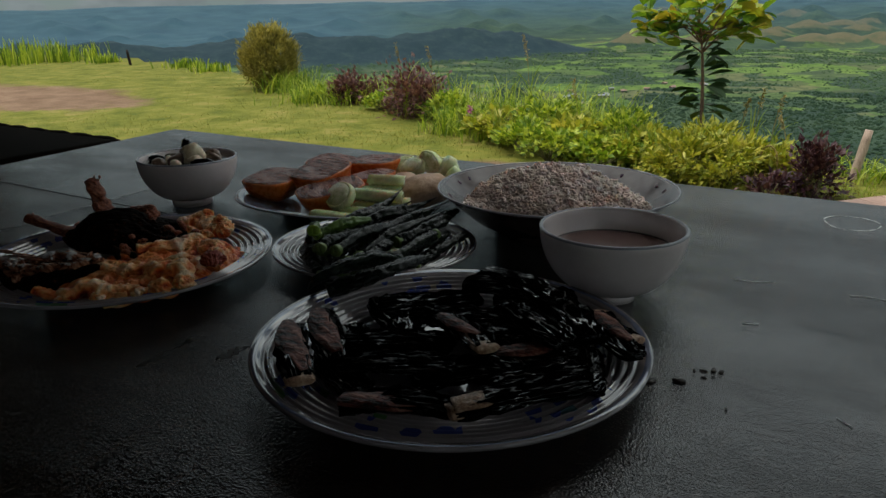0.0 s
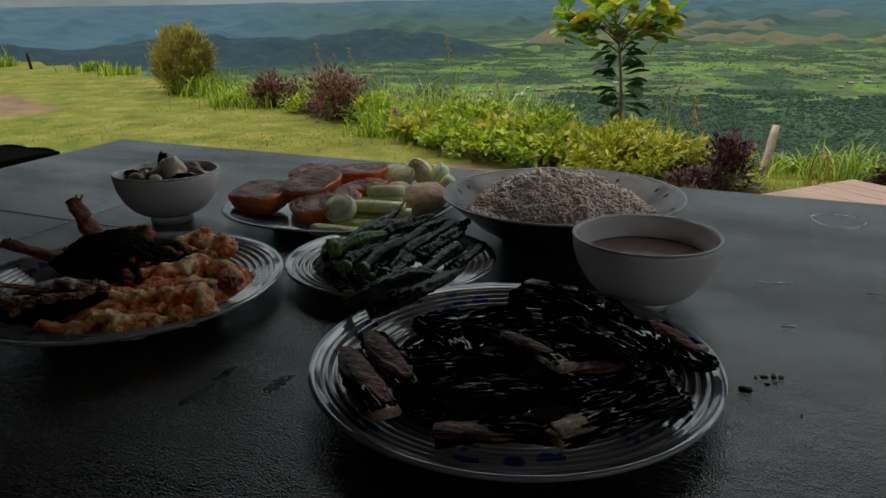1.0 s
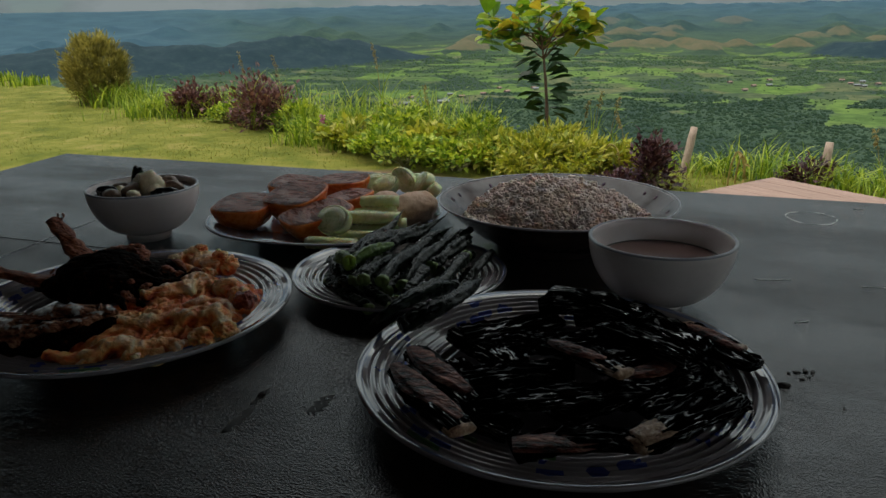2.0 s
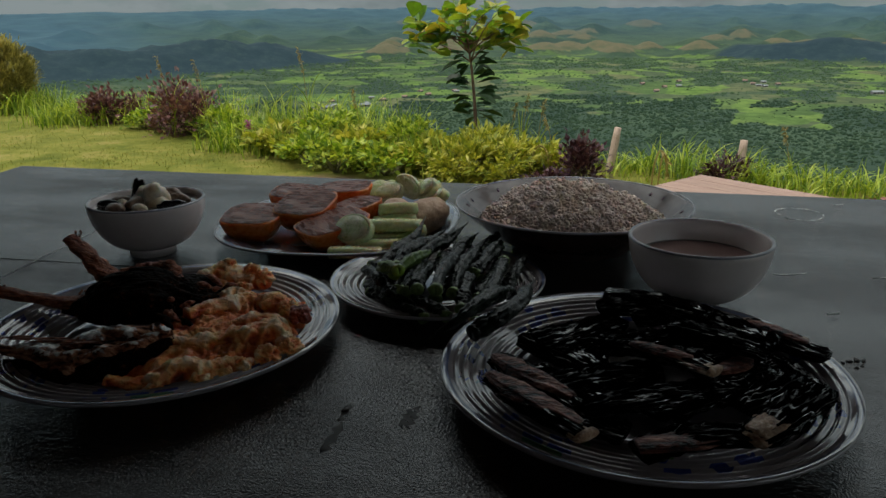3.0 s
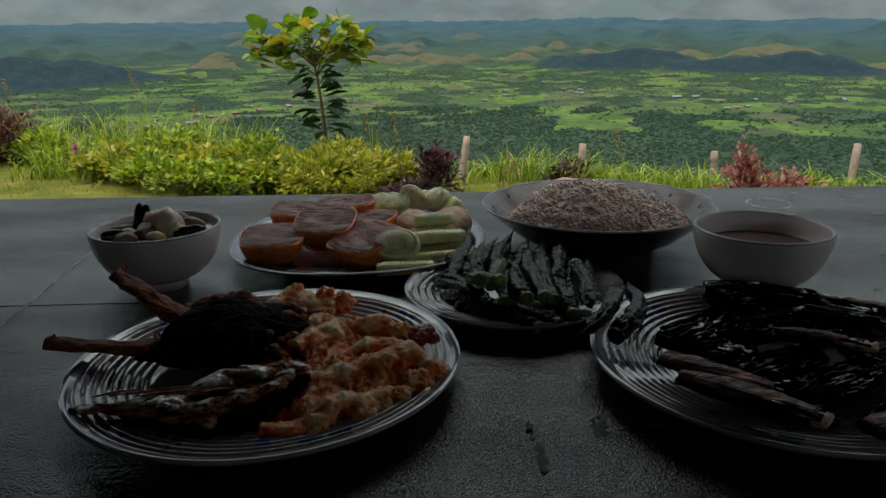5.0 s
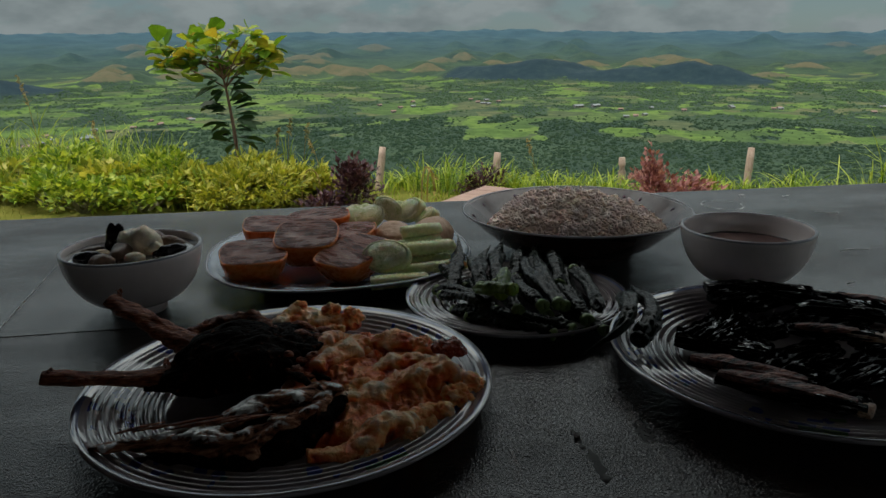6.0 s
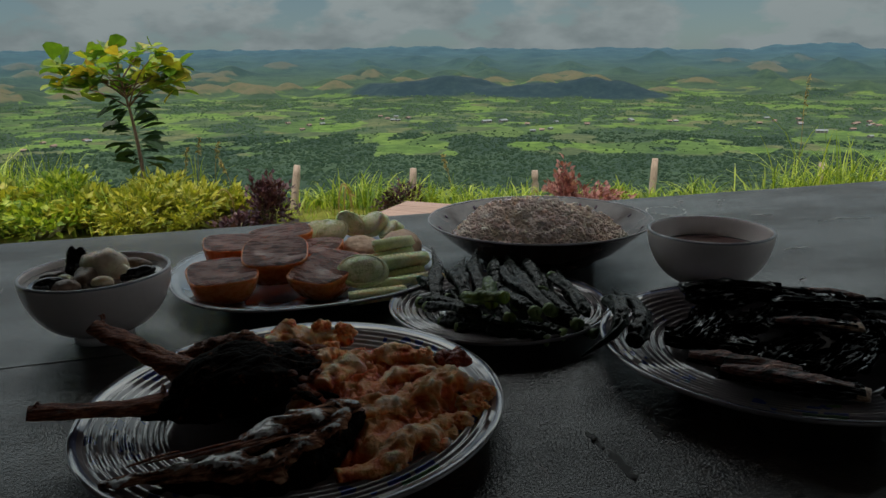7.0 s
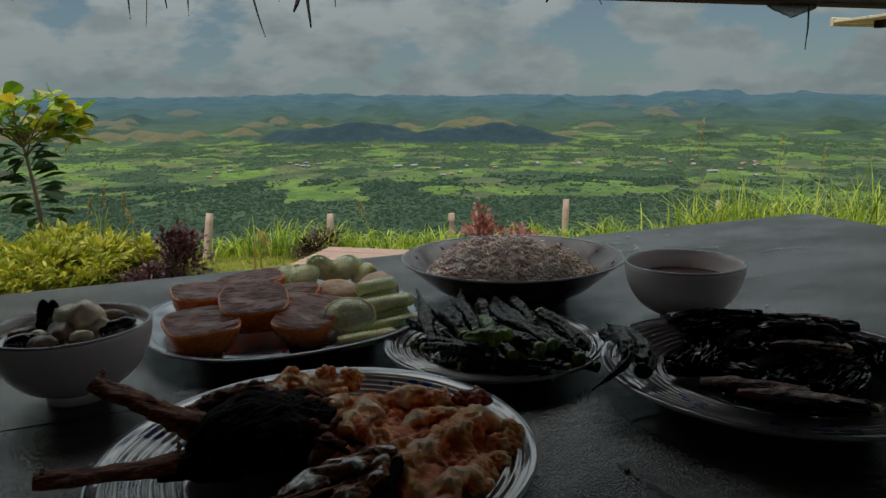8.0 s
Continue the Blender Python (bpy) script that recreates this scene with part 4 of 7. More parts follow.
# ---- the shelter: cement floor, unseen bamboo walls and a low-eaved thatched roof, set to shape the light ----
def build_shelter():
    floor = part("floor", box((4.4, 4.1, 0.16), (-0.1, -0.95, -0.08)), CEMENT, smooth=False)
    tagged(floor, "cement floor under the shelter, darkened to cut bounce light", "floor", kind="structure")
    # walls added out of view to block light from behind and the sides
    bm = bmesh.new()
    front, back = ([bm.verts.new((x, y, z)) for x, z in ((-2.15, 0), (0.95, 0), (0.95, 1.08), (-0.1, 1.10), (-2.15, 1.08))] for y in (-2.9, -3.0))
    bm.faces.new(front)
    bm.faces.new(back[::-1])
    for i in range(5):
        bm.faces.new((front[i], back[i], back[(i + 1) % 5], front[(i + 1) % 5]))
    wall = part("unseen_wall_south", bm, BAMBOO, smooth=False)
    tagged(wall, "unseen wall added behind the table to hold back light", "wall", kind="structure")
    side = part("unseen_wall_west", box((0.10, 3.66, 1.36), (-2.22, -1.12, 0.68)), BAMBOO, smooth=False)
    tagged(side, "unseen side wall added to hold back light", "wall", kind="structure")
    other = part("unseen_wall_east", box((0.10, 2.05, 1.30), (1.0, -1.925, 0.65)), BAMBOO, smooth=False)
    tagged(other, "unseen side wall added to hold back light", "wall", kind="structure")
    for name, x, y in (("post_west", -2.15, -0.9), ("post_east", 0.99, -0.84), ("post_southwest", -2.15, -2.85), ("post_southeast", 0.90, -2.85), ("post_northwest", -2.55, 0.86), ("post_northeast", 2.35, 0.86)):
        p = part(name, tube(bend((x, y, 0), (x, y, 1.35 if y < 0 else 1.16), 6, 0, 0.01), [0.055] * 6, 12, rough=0.06, freq=9), BAMBOO)
        tagged(p, "round dark timber post", "post", kind="structure")
    # a thatched gable out of view, open above the tie beam, tuned to shape light
    bm = bmesh.new()
    cols, rows = 90, 60
    grid = []
    for i in range(rows + 1):
        row = []
        for j in range(cols + 1):
            x = -2.35 + 3.35 * j / cols
            y = -3.2 + (ROOF_DEPTH + 0.14 * float(smooth(-0.35, -1.1, x))) * i / rows      # front edge pushed forward at the west to darken the table's reflection
            row.append(bm.verts.new((x, y, 1.53 - 0.10 * abs(x + 0.1) - 0.24 * float(smooth(-1.4, 0.42, y)) + 0.02 * noise.noise(Vector((j * 0.9, i * 0.7, 2))))))
        grid.append(row)
    for a, b in zip(grid, grid[1:]):
        for j in range(cols):
            bm.faces.new((a[j], a[j + 1], b[j + 1], b[j]))
    bmesh.ops.solidify(bm, geom=bm.faces[:], thickness=-0.12)
    roof = part("roof", bm, THATCH)
    tagged(roof, "dark thatched roof over the table, shaped to steer the light", "roof", kind="structure")
    beam = part("eave_beam", box((5.1, 0.06, 0.06), (-0.1, EAVE_Y - 0.06, 1.205), 0.006), DARK_WOOD, smooth=False)
    tagged(beam, "dark brown timber beam across the open front", "beam", kind="structure")
    rng = np.random.default_rng(4)
    fringe = thing("thatch_fringe", "dark dry palm strands hanging from the beam", "thatch", (0, EAVE_Y - 0.10, 1.218))
    for x, tip, w, curl in ((-0.45, 1.096, 0.0017, 0.0), (-0.42, 1.084, 0.0010, -0.008), (-0.398, 1.113, 0.0020, 0.004), (-0.360, 1.102, 0.0017, -0.002), (-0.262, 1.070, 0.0017, 0.020), (-0.170, 1.112, 0.0048, -0.022),
                            (-0.168, 1.087, 0.0036, 0.004), (-0.121, 1.122, 0.0018, 0.002), (-0.215, 1.128, 0.0016, 0.0), (0.31, 1.140, 0.0040, -0.015), (0.40, 1.138, 0.0015, 0.02), (-0.62, 1.12, 0.002, 0.01), (-0.8, 1.10, 0.002, -0.01)):
        pts = [(x + curl * s * s, 0.004 * math.sin(5 * s), (tip - 1.20) * s) for s in np.linspace(0, 1, 8)]
        part("strand", tube(pts, [w * (1 - 0.6 * s ** 3) for s in np.linspace(0, 1, 8)], 6, rough=0.3, freq=80, seed=x), THATCH, fringe)
    for k in range(70):
        x, d = rng.uniform(-2.1, 1.9), rng.uniform(0.02, 0.05)
        part("strand", tube([(x, 0, 0.0), (x + rng.normal(0, 0.006), 0, -0.02), (x + rng.normal(0, 0.02), 0.0, -d)], [0.003, 0.002, 0.0008], 5), THATCH, fringe)
    rag = thing("plastic_rag", "torn grey plastic sheet hanging under the beam", "plastic sheet", (0.965, EAVE_Y - 0.06, 1.175))
    bm = bmesh.new()
    g = [[bm.verts.new((0.012 * i - 0.075, 0.010 * noise.noise(Vector((i, j, 0)) * 0.8), -0.010 * j * (1 - abs(i - 6) / 8) - 0.004 * noise.noise(Vector((i, j, 7))))) for j in range(4)] for i in range(13)]
    for a, b in zip(g, g[1:]):
        for j in range(3):
            bm.faces.new((a[j], a[j + 1], b[j + 1], b[j]))
    bmesh.ops.solidify(bm, geom=bm.faces[:], thickness=0.0012)
    part("sheet", bm, PLASTIC, rag)
    part("cord", tube([(0.047, 0, 0), (0.049, 0, -0.05), (0.045, 0, -0.10)], [0.0022, 0.002, 0.0012], 6), THATCH, rag)
    soffit = thing("neighbouring_eave", "pale painted soffit boards of another roof", "eave", (4.84, 4.15, 1.48 + lift(4.84, 4.15)))
    for k in range(9):
        part("board", box((2.4, 0.30, 0.02), (1.2, -0.15 - 0.32 * k, 0.0), 0.003), SOFFIT, soffit, smooth=False)
    part("fascia", box((2.4, 0.03, 0.07), (1.2, 0.02, 0.0), 0.004), SOFFIT, soffit, smooth=False)
    for k in (0.25, 1.0, 1.8):
        part("rafter", box((0.07, 2.6, 0.06), (k, -1.5, -0.04), 0.004), DARK_WOOD, soffit)
    for k in (0.4, 2.2):
        part("post", tube([(k, -2.4, -0.03), (k, -2.4, -1.3), (k, -2.4, -2.6)], [0.05] * 3, 10), DARK_WOOD, soffit)


EAVE_Y, ROOF_DEPTH = 0.92, 3.62
build_shelter()


# ---- the table and its marks ----
def build_table():
    t = thing("table", "large dark varnished wooden table with worn glossy top", "table", (0, 0, 0))
    x0, x1, y1 = -1.045, 0.712, 0.551
    bm = box((x1 - x0, y1 + 0.62, 0.034), ((x0 + x1) / 2, (y1 - 0.62) / 2, 0.733), 0.0025)
    for v in bm.verts:                          # left end skewed to fit its slant in the camera's view
        if v.co.x < 0:
            v.co.x += 0.17 * (y1 - v.co.y)
    part("top", bm, TABLE, t, smooth=False)
    part("joint", tube([(x0 + 0.084, 0.0895, 0.7499), (-0.82, 0.0915, 0.75), (-0.63, 0.0935, 0.75), (-0.50, 0.098, 0.75), (-0.41, 0.099, 0.7497)], [0.0010, 0.0011, 0.0012, 0.0010, 0.0004], 6, 0.4), WET, t, "dark open joint in the top")
    for y in (-0.55, 0.43):
        part("apron", box((x1 - x0 - 0.46, 0.025, 0.09), ((x0 + x1) / 2 + 0.1, y, 0.669), 0.003), DARK_WOOD, t, smooth=False)
    for x in (x0 + 0.28, x1 - 0.09):
        for y in (-0.53, 0.41):
            part("leg", box((0.07, 0.07, 0.716), (x, y, 0.358), 0.005), DARK_WOOD, t, smooth=False)
    # a pale crease along one worn line, a ring stain, scratches
    part("crease", tube([(-0.5835, -0.0807, 0.7503), (-0.5969, 0.0236, 0.7504), (-0.6094, 0.1298, 0.7504), (-0.623, 0.2379, 0.7503), (-0.6342, 0.3258, 0.7502)], [0.0003, 0.0005, 0.0007, 0.0005, 0.0002], 6, 0.35, 0.5, 90, 3), DULL_MARK, t)
    ring = [(0.2180 + 0.0275 * math.cos(a) * (1 + 0.06 * math.sin(3 * a)), 0.4465 + 0.0300 * math.sin(a), 0.7503) for a in np.linspace(0.4, 2 * math.pi + 0.1, 40)]
    part("ring_stain", tube(ring, [0.0011 * max(0.12, abs(math.sin(i * 0.35)) + 0.3 * math.sin(i * 1.7)) for i in range(40)], 6, 0.18, 0.6, 300, 5), DULL_MARK, t)
    for pts in (((0.1426, 0.2008), (0.1546, 0.2018), (0.1739, 0.2102)), ((0.2314, 0.2075), (0.2446, 0.2117), (0.2662, 0.2083)), ((0.167, 0.1047), (0.1771, 0.1099)), ((0.2388, -0.0066), (0.247, -0.0139)),
                ((0.2716, 0.5053), (0.2843, 0.5096)), ((0.3323, 0.4876), (0.3448, 0.4897)), ((0.3708, 0.3156), (0.4116, 0.3261), (0.4604, 0.3146)), ((0.3151, 0.3821), (0.3451, 0.3762))):
        p3 = [(x, y, 0.7503) for x, y in pts]
        part("scratch", tube(p3, [0.0007, 0.0010, 0.0004][:len(p3)], 6, 0.22, 0.4, 300, pts[0][0]), DULL_MARK, t)
    rng = random.Random(7)
    for x, y, l in ((-0.172, -0.129, 0.012), (-0.128, -0.126, 0.014), (-0.169, -0.158, 0.017), (-0.132, -0.128, 0.012), (-0.09, -0.25, 0.01)):
        part("grease_smear", tube([(x + 0.0022 * math.sin(3.1 * i + x * 90), y + l * (i / 4 - 1), 0.7500) for i in range(9)], [l * 0.16 * (0.35 + abs(math.sin(1.9 * i + x * 40))) * (1 if 0 < i < 8 else 0.2) for i in range(9)], 12, 0.07, 0.7, 420, x * 50), WET, t)
    crumbs = [(0.1344, -0.0184, 0.006), (0.1502, -0.0092, 0.007), (0.154, 0.0105, 0.003), (0.159, 0.0136, 0.004), (0.1649, 0.0167, 0.005), (0.1698, 0.0166, 0.004), (0.1614, 0.0042, 0.003), (0.182, -0.029, 0.002), (0.1665, 0.0083, 0.002), (-0.1722, -0.1276, 0.005)]
    for x, y, l in crumbs:
        c = part("crumb", lump((l * 0.7, l * 0.35, l * 0.2), 3, 0.5, 200, x * 40, turn=Matrix.Rotation(rng.uniform(0, 3), 4, "Z")), CRUMB, at=(x, y, 0.7502 + l * 0.12))
        tagged(c, "small burnt food crumb lying on the table", "crumb", "crumbs on the table")


build_table()


def build_dark_bench():
    b = thing("side_table", "near-black wooden side table beside the dining table", "table", (0, 0, 0))
    part("top", box((0.74, 1.5, 0.05), (-1.60, -0.20, 0.690), 0.008), SHADE_WOOD, b, smooth=False)
    for k in range(9):
        part("batten", lump((0.050, 0.012, 0.006), 2, 0.25, 30, k, (-1.28 - 0.09 * k, 0.540, 0.713)), SHADE_WOOD, b, smooth=False)
    for x in (-1.91, -1.30):
        for y in (-0.9, 0.42):
            part("leg", box((0.06, 0.06, 0.67), (x, y, 0.335), 0.004), SHADE_WOOD, b, smooth=False)


build_dark_bench()


def build_garden_table():
    b = thing("garden_table", "weathered reddish plank table standing on the slope", "table", (0.51, 4.02, lift(0.51, 4.02)), turn=-38.5)
    for k in range(7):
        part("plank", box((1.05, 0.142, 0.028), (0.525, -0.075 - 0.146 * k, -0.014), 0.004), OLD_PLANK, b, smooth=False)
    foot = height_at(0.8, 3.4) - 0.12 - lift(0.51, 4.02)
    for x in (0.09, 0.96):
        part("batten", box((0.06, 0.98, 0.05), (x, -0.51, -0.053), 0.004), OLD_PLANK, b, smooth=False)
        for y in (-0.1, -0.93):
            part("leg", box((0.07, 0.07, -0.075 - foot), (x, y, (-0.075 + foot) / 2), 0.004), OLD_PLANK, b, smooth=False)


build_garden_table()


# ---- dishes ----
def plate_profile(radius, high, ridges, foot=0.55, well=0.6, thick=0.0045):
    """Foot, underside, lip, ribbed rim and well of a plate."""
    p = [(0, 0.004), (radius * (foot - 0.04), 0.004), (radius * (foot - 0.02), 0.0), (radius * foot, 0.0), (radius * (foot + 0.03), 0.004)]
    p += [(radius * 0.8, high * 0.55 - 0.001), (radius * 0.97, high - thick), (radius * 0.995, high - 0.003), (radius, high - 0.0012), (radius * 0.994, high)]
    steps = 14 * ridges
    for i in range(steps + 1):
        s = i / steps
        r = radius * (0.965 - s * (0.965 - well - 0.02))
        rib = smooth(0.05, 0.12, s) * 0.00105
        z = high - 0.0012 - (high - thick - 0.0050) * s ** 0.9 + float(rib) * math.sin(2 * math.pi * ridges * s)
        p.append((r, z))
    p += [(radius * (well - 0.02), thick + 0.003), (radius * (well - 0.08), thick + 0.0015), (radius * 0.3, thick + 0.001), (0, thick + 0.001)]
    return p


def bowl_profile(radius, high, foot_r, foot_h, thick=0.003):
    p = [(0, foot_h * 0.7), (foot_r * 0.86, foot_h * 0.7), (foot_r * 0.9, 0.0), (foot_r * 1.0, 0.0), (foot_r * 1.03, foot_h)]
    n = 16
    for i in range(n + 1):
        s = i / n
        p.append((foot_r * 1.03 + (radius - foot_r * 1.03) * math.sin(s * math.pi / 2) ** 0.92, foot_h + (high - foot_h) * (1 - math.cos(s * math.pi / 2)) ** 0.86))
    p += [(radius - thick * 0.3, high + 0.0008), (radius - thick * 0.8, high)]
    for i in range(n, -1, -1):
        s = i / n
        p.append(((foot_r * 0.6 + (radius - foot_r * 0.6 - thick) * math.sin(s * math.pi / 2) ** 0.92), foot_h + 0.004 + (high - foot_h - 0.005) * (1 - math.cos(s * math.pi / 2)) ** 0.86))
    p.append((0, foot_h + 0.004))
    return p


TOP = 0.7502
plate = thing("dinner_plate", "white ribbed plate with blue sprigs, holding grilled eggplant", "plate", (0.0098, -0.0606, TOP), "large blue and white plates", 20)
part("body", lathe(plate_profile(0.1316, 0.0200, 8, well=0.58), 128), LARGE_PLATE, plate)
plate2 = copy_thing(plate, pose(-0.3456, -0.0555, TOP, 0, 0, 75))
plate2.scale = (1.01, 1.01, 0.95)
tagged(plate2, "white ribbed plate with blue sprigs, holding fish and omelette")
small = thing("side_plate", "small ribbed white plate heaped with green pods", "plate", (-0.1631, 0.085, TOP))
part("body", lathe(plate_profile(0.097, 0.018, 7, well=0.5), 112), SMALL_PLATE, small)


def build_oval():
    ob = thing("oval_platter", "pale blue and white rounded platter with fruit slices", "platter", (-0.3193, 0.2505, TOP), turn=6)
    n, prof = 120, [(0, 0.003), (0.55, 0.003), (0.58, 0.0), (0.62, 0.0), (0.66, 0.004), (0.9, 0.014), (0.99, 0.0172), (1.0, 0.0185), (0.99, 0.0195), (0.93, 0.0175), (0.76, 0.009), (0.66, 0.0065), (0.4, 0.006), (0, 0.006)]
    bm = bmesh.new()
    rings = []
    for r, z in prof:
        ring = []
        for i in range(n):
            a = 2 * math.pi * i / n
            c, s = math.cos(a), math.sin(a)
            ring.append(bm.verts.new((0.136 * r * math.copysign(abs(c) ** 0.82, c), 0.136 * r * math.copysign(abs(s) ** 0.82, s), z)))
        rings.append(ring)
    for a, b in zip(rings, rings[1:]):
        for i in range(n):
            bm.faces.new((a[i], a[(i + 1) % n], b[(i + 1) % n], b[i]))
    bmesh.ops.remove_doubles(bm, verts=bm.verts, dist=1e-5)
    part("body", bm, OVAL_PLATE, ob)
    lip = [(0.1363 * math.copysign(abs(math.cos(a)) ** 0.82, math.cos(a)), 0.1363 * math.copysign(abs(math.sin(a)) ** 0.82, math.sin(a)), 0.0187) for a in np.linspace(0, 2 * math.pi, 121)]
    part("rim_line", tube(lip, [0.0012] * 121, 6, caps=False), LIP, ob, "dark blue glazed rim line")


build_oval()

rice_plate = thing("rice_dish", "deep enamel dish with small painted marks, heaped with rice", "dish", (-0.0555, 0.2649, TOP))
part("body", lathe([(0, 0.004), (0.058, 0.004), (0.06, 0), (0.064, 0), (0.066, 0.004), (0.088, 0.0154), (0.108, 0.0319), (0.122, 0.04455), (0.1262, 0.04675), (0.1268, 0.04796), (0.1258, 0.04862),
                    (0.121, 0.04708), (0.106, 0.03465), (0.086, 0.0187), (0.066, 0.00935), (0.03, 0.0077), (0, 0.0077)], 112), STEEL, rice_plate)
part("rim_line", lathe([(0.1255, 0.0484), (0.1262, 0.04928), (0.127, 0.04906), (0.1274, 0.04807), (0.1266, 0.04708)], 112), LIP, rice_plate)
for k in range(15):
    a = 2 * math.pi * (k + 0.3 * math.sin(k * 2.1)) / 15
    part("painted_mark", lump((0.0030, 0.0020, 0.0006), 2, 0.4, 300, k, turn=Matrix.Rotation(a, 4, "Z") @ Matrix.Translation((0.1142, 0, 0.0420)) @ Matrix.Rotation(-0.75, 4, "Y")), MOTIF_BLUE, rice_plate)


def build_bowl(x, y, radius, high, foot_r, foot_h, label):
    b = thing("bowl", label, "bowl", (x, y, TOP), "white porcelain bowls")
    part("body", lathe(bowl_profile(radius, high, foot_r, foot_h), 112), BOWL, b)
    part("rim_line", lathe([(radius - 0.0026, high + 0.0005), (radius - 0.0012, high + 0.0014), (radius + 0.0003, high + 0.0006), (radius + 0.0004, high - 0.0006)], 112), LIP, b)
    return b


build_bowl(-0.4997, 0.1466, 0.0597, 0.0590, 0.024, 0.009, "white porcelain bowl of glossy soup on the table")
build_bowl(0.061, 0.1088, 0.0589, 0.0600, 0.021, 0.008, "white porcelain bowl of thin pale broth on the table")


def liquid(name, label, x, y, z, r, material):
    d = part(name, lathe([(0, -0.003), (r * 0.97, -0.003), (r, -0.0004), (r * 0.99, 0.0), (r * 0.9, -0.0003), (0, -0.0003)], 80), material, at=(x, y, z))
    tagged(d, label, "soup")


liquid("glossy_soup", "glossy grey broth filling a porcelain bowl", -0.4997, 0.1466, TOP + 0.0540, 0.0561, BROTH_DARK)
liquid("pale_soup", "thin pale pinkish broth in a porcelain bowl", 0.061, 0.1088, TOP + 0.0430, 0.0504, BROTH_PALE)


def build_soup_bits():
    rng = random.Random(3)
    for dx, dy, s, m, nm, lab in ((0.006, 0.004, (0.019, 0.015, 0.018), GARLIC, "vegetable_piece", "soft white boiled vegetable floating in soup"),
                                  (0.020, -0.004, (0.012, 0.009, 0.008), GARLIC, "vegetable_piece", "soft white boiled vegetable floating in soup"),
                                  (0.010, -0.026, (0.009, 0.006, 0.005), GARLIC, "vegetable_piece", "soft white boiled vegetable floating in soup"),
                                  (-0.022, -0.012, (0.008, 0.007, 0.006), GARLIC, "vegetable_piece", "soft white boiled vegetable floating in soup"),
                                  (-0.016, 0.010, (0.011, 0.005, 0.019), SHELL, "mussel_shell", "shiny black shell standing in glossy soup"),
                                  (0.034, -0.006, (0.013, 0.005, 0.006), SHELL, "mussel_shell", "shiny black shell standing in glossy soup"),
                                  (-0.030, -0.020, (0.014, 0.006, 0.006), SHELL, "mussel_shell", "shiny black shell standing in glossy soup"),
                                  (0.030, 0.016, (0.013, 0.008, 0.007), MEAT, "mushroom_piece", "brown mushroom piece floating in soup"),
                                  (0.012, 0.030, (0.013, 0.009, 0.008), MEAT, "mushroom_piece", "brown mushroom piece floating in soup"),
                                  (-0.016, -0.030, (0.011, 0.008, 0.006), MEAT, "mushroom_piece", "brown mushroom piece floating in soup"),
                                  (-0.034, 0.004, (0.010, 0.008, 0.005), MEAT, "mushroom_piece", "brown mushroom piece floating in soup"),
                                  (-0.006, -0.008, (0.010, 0.012, 0.008), MEAT, "mushroom_piece", "brown mushroom piece floating in soup")):
        o = part(nm, lump(s, 4, 0.26 if m is GARLIC else 0.34, 55, dx * 300, turn=Matrix.Rotation(rng.uniform(-0.5, 0.5), 4, "Z") @ Matrix.Rotation(rng.uniform(-0.4, 0.4), 4, "X")), m, at=(-0.4997 + dx, 0.1466 + dy, TOP + 0.0540 + s[2] * 0.25))
        tagged(o, lab, nm.replace("_", " "), "pieces in the soup")


build_soup_bits()


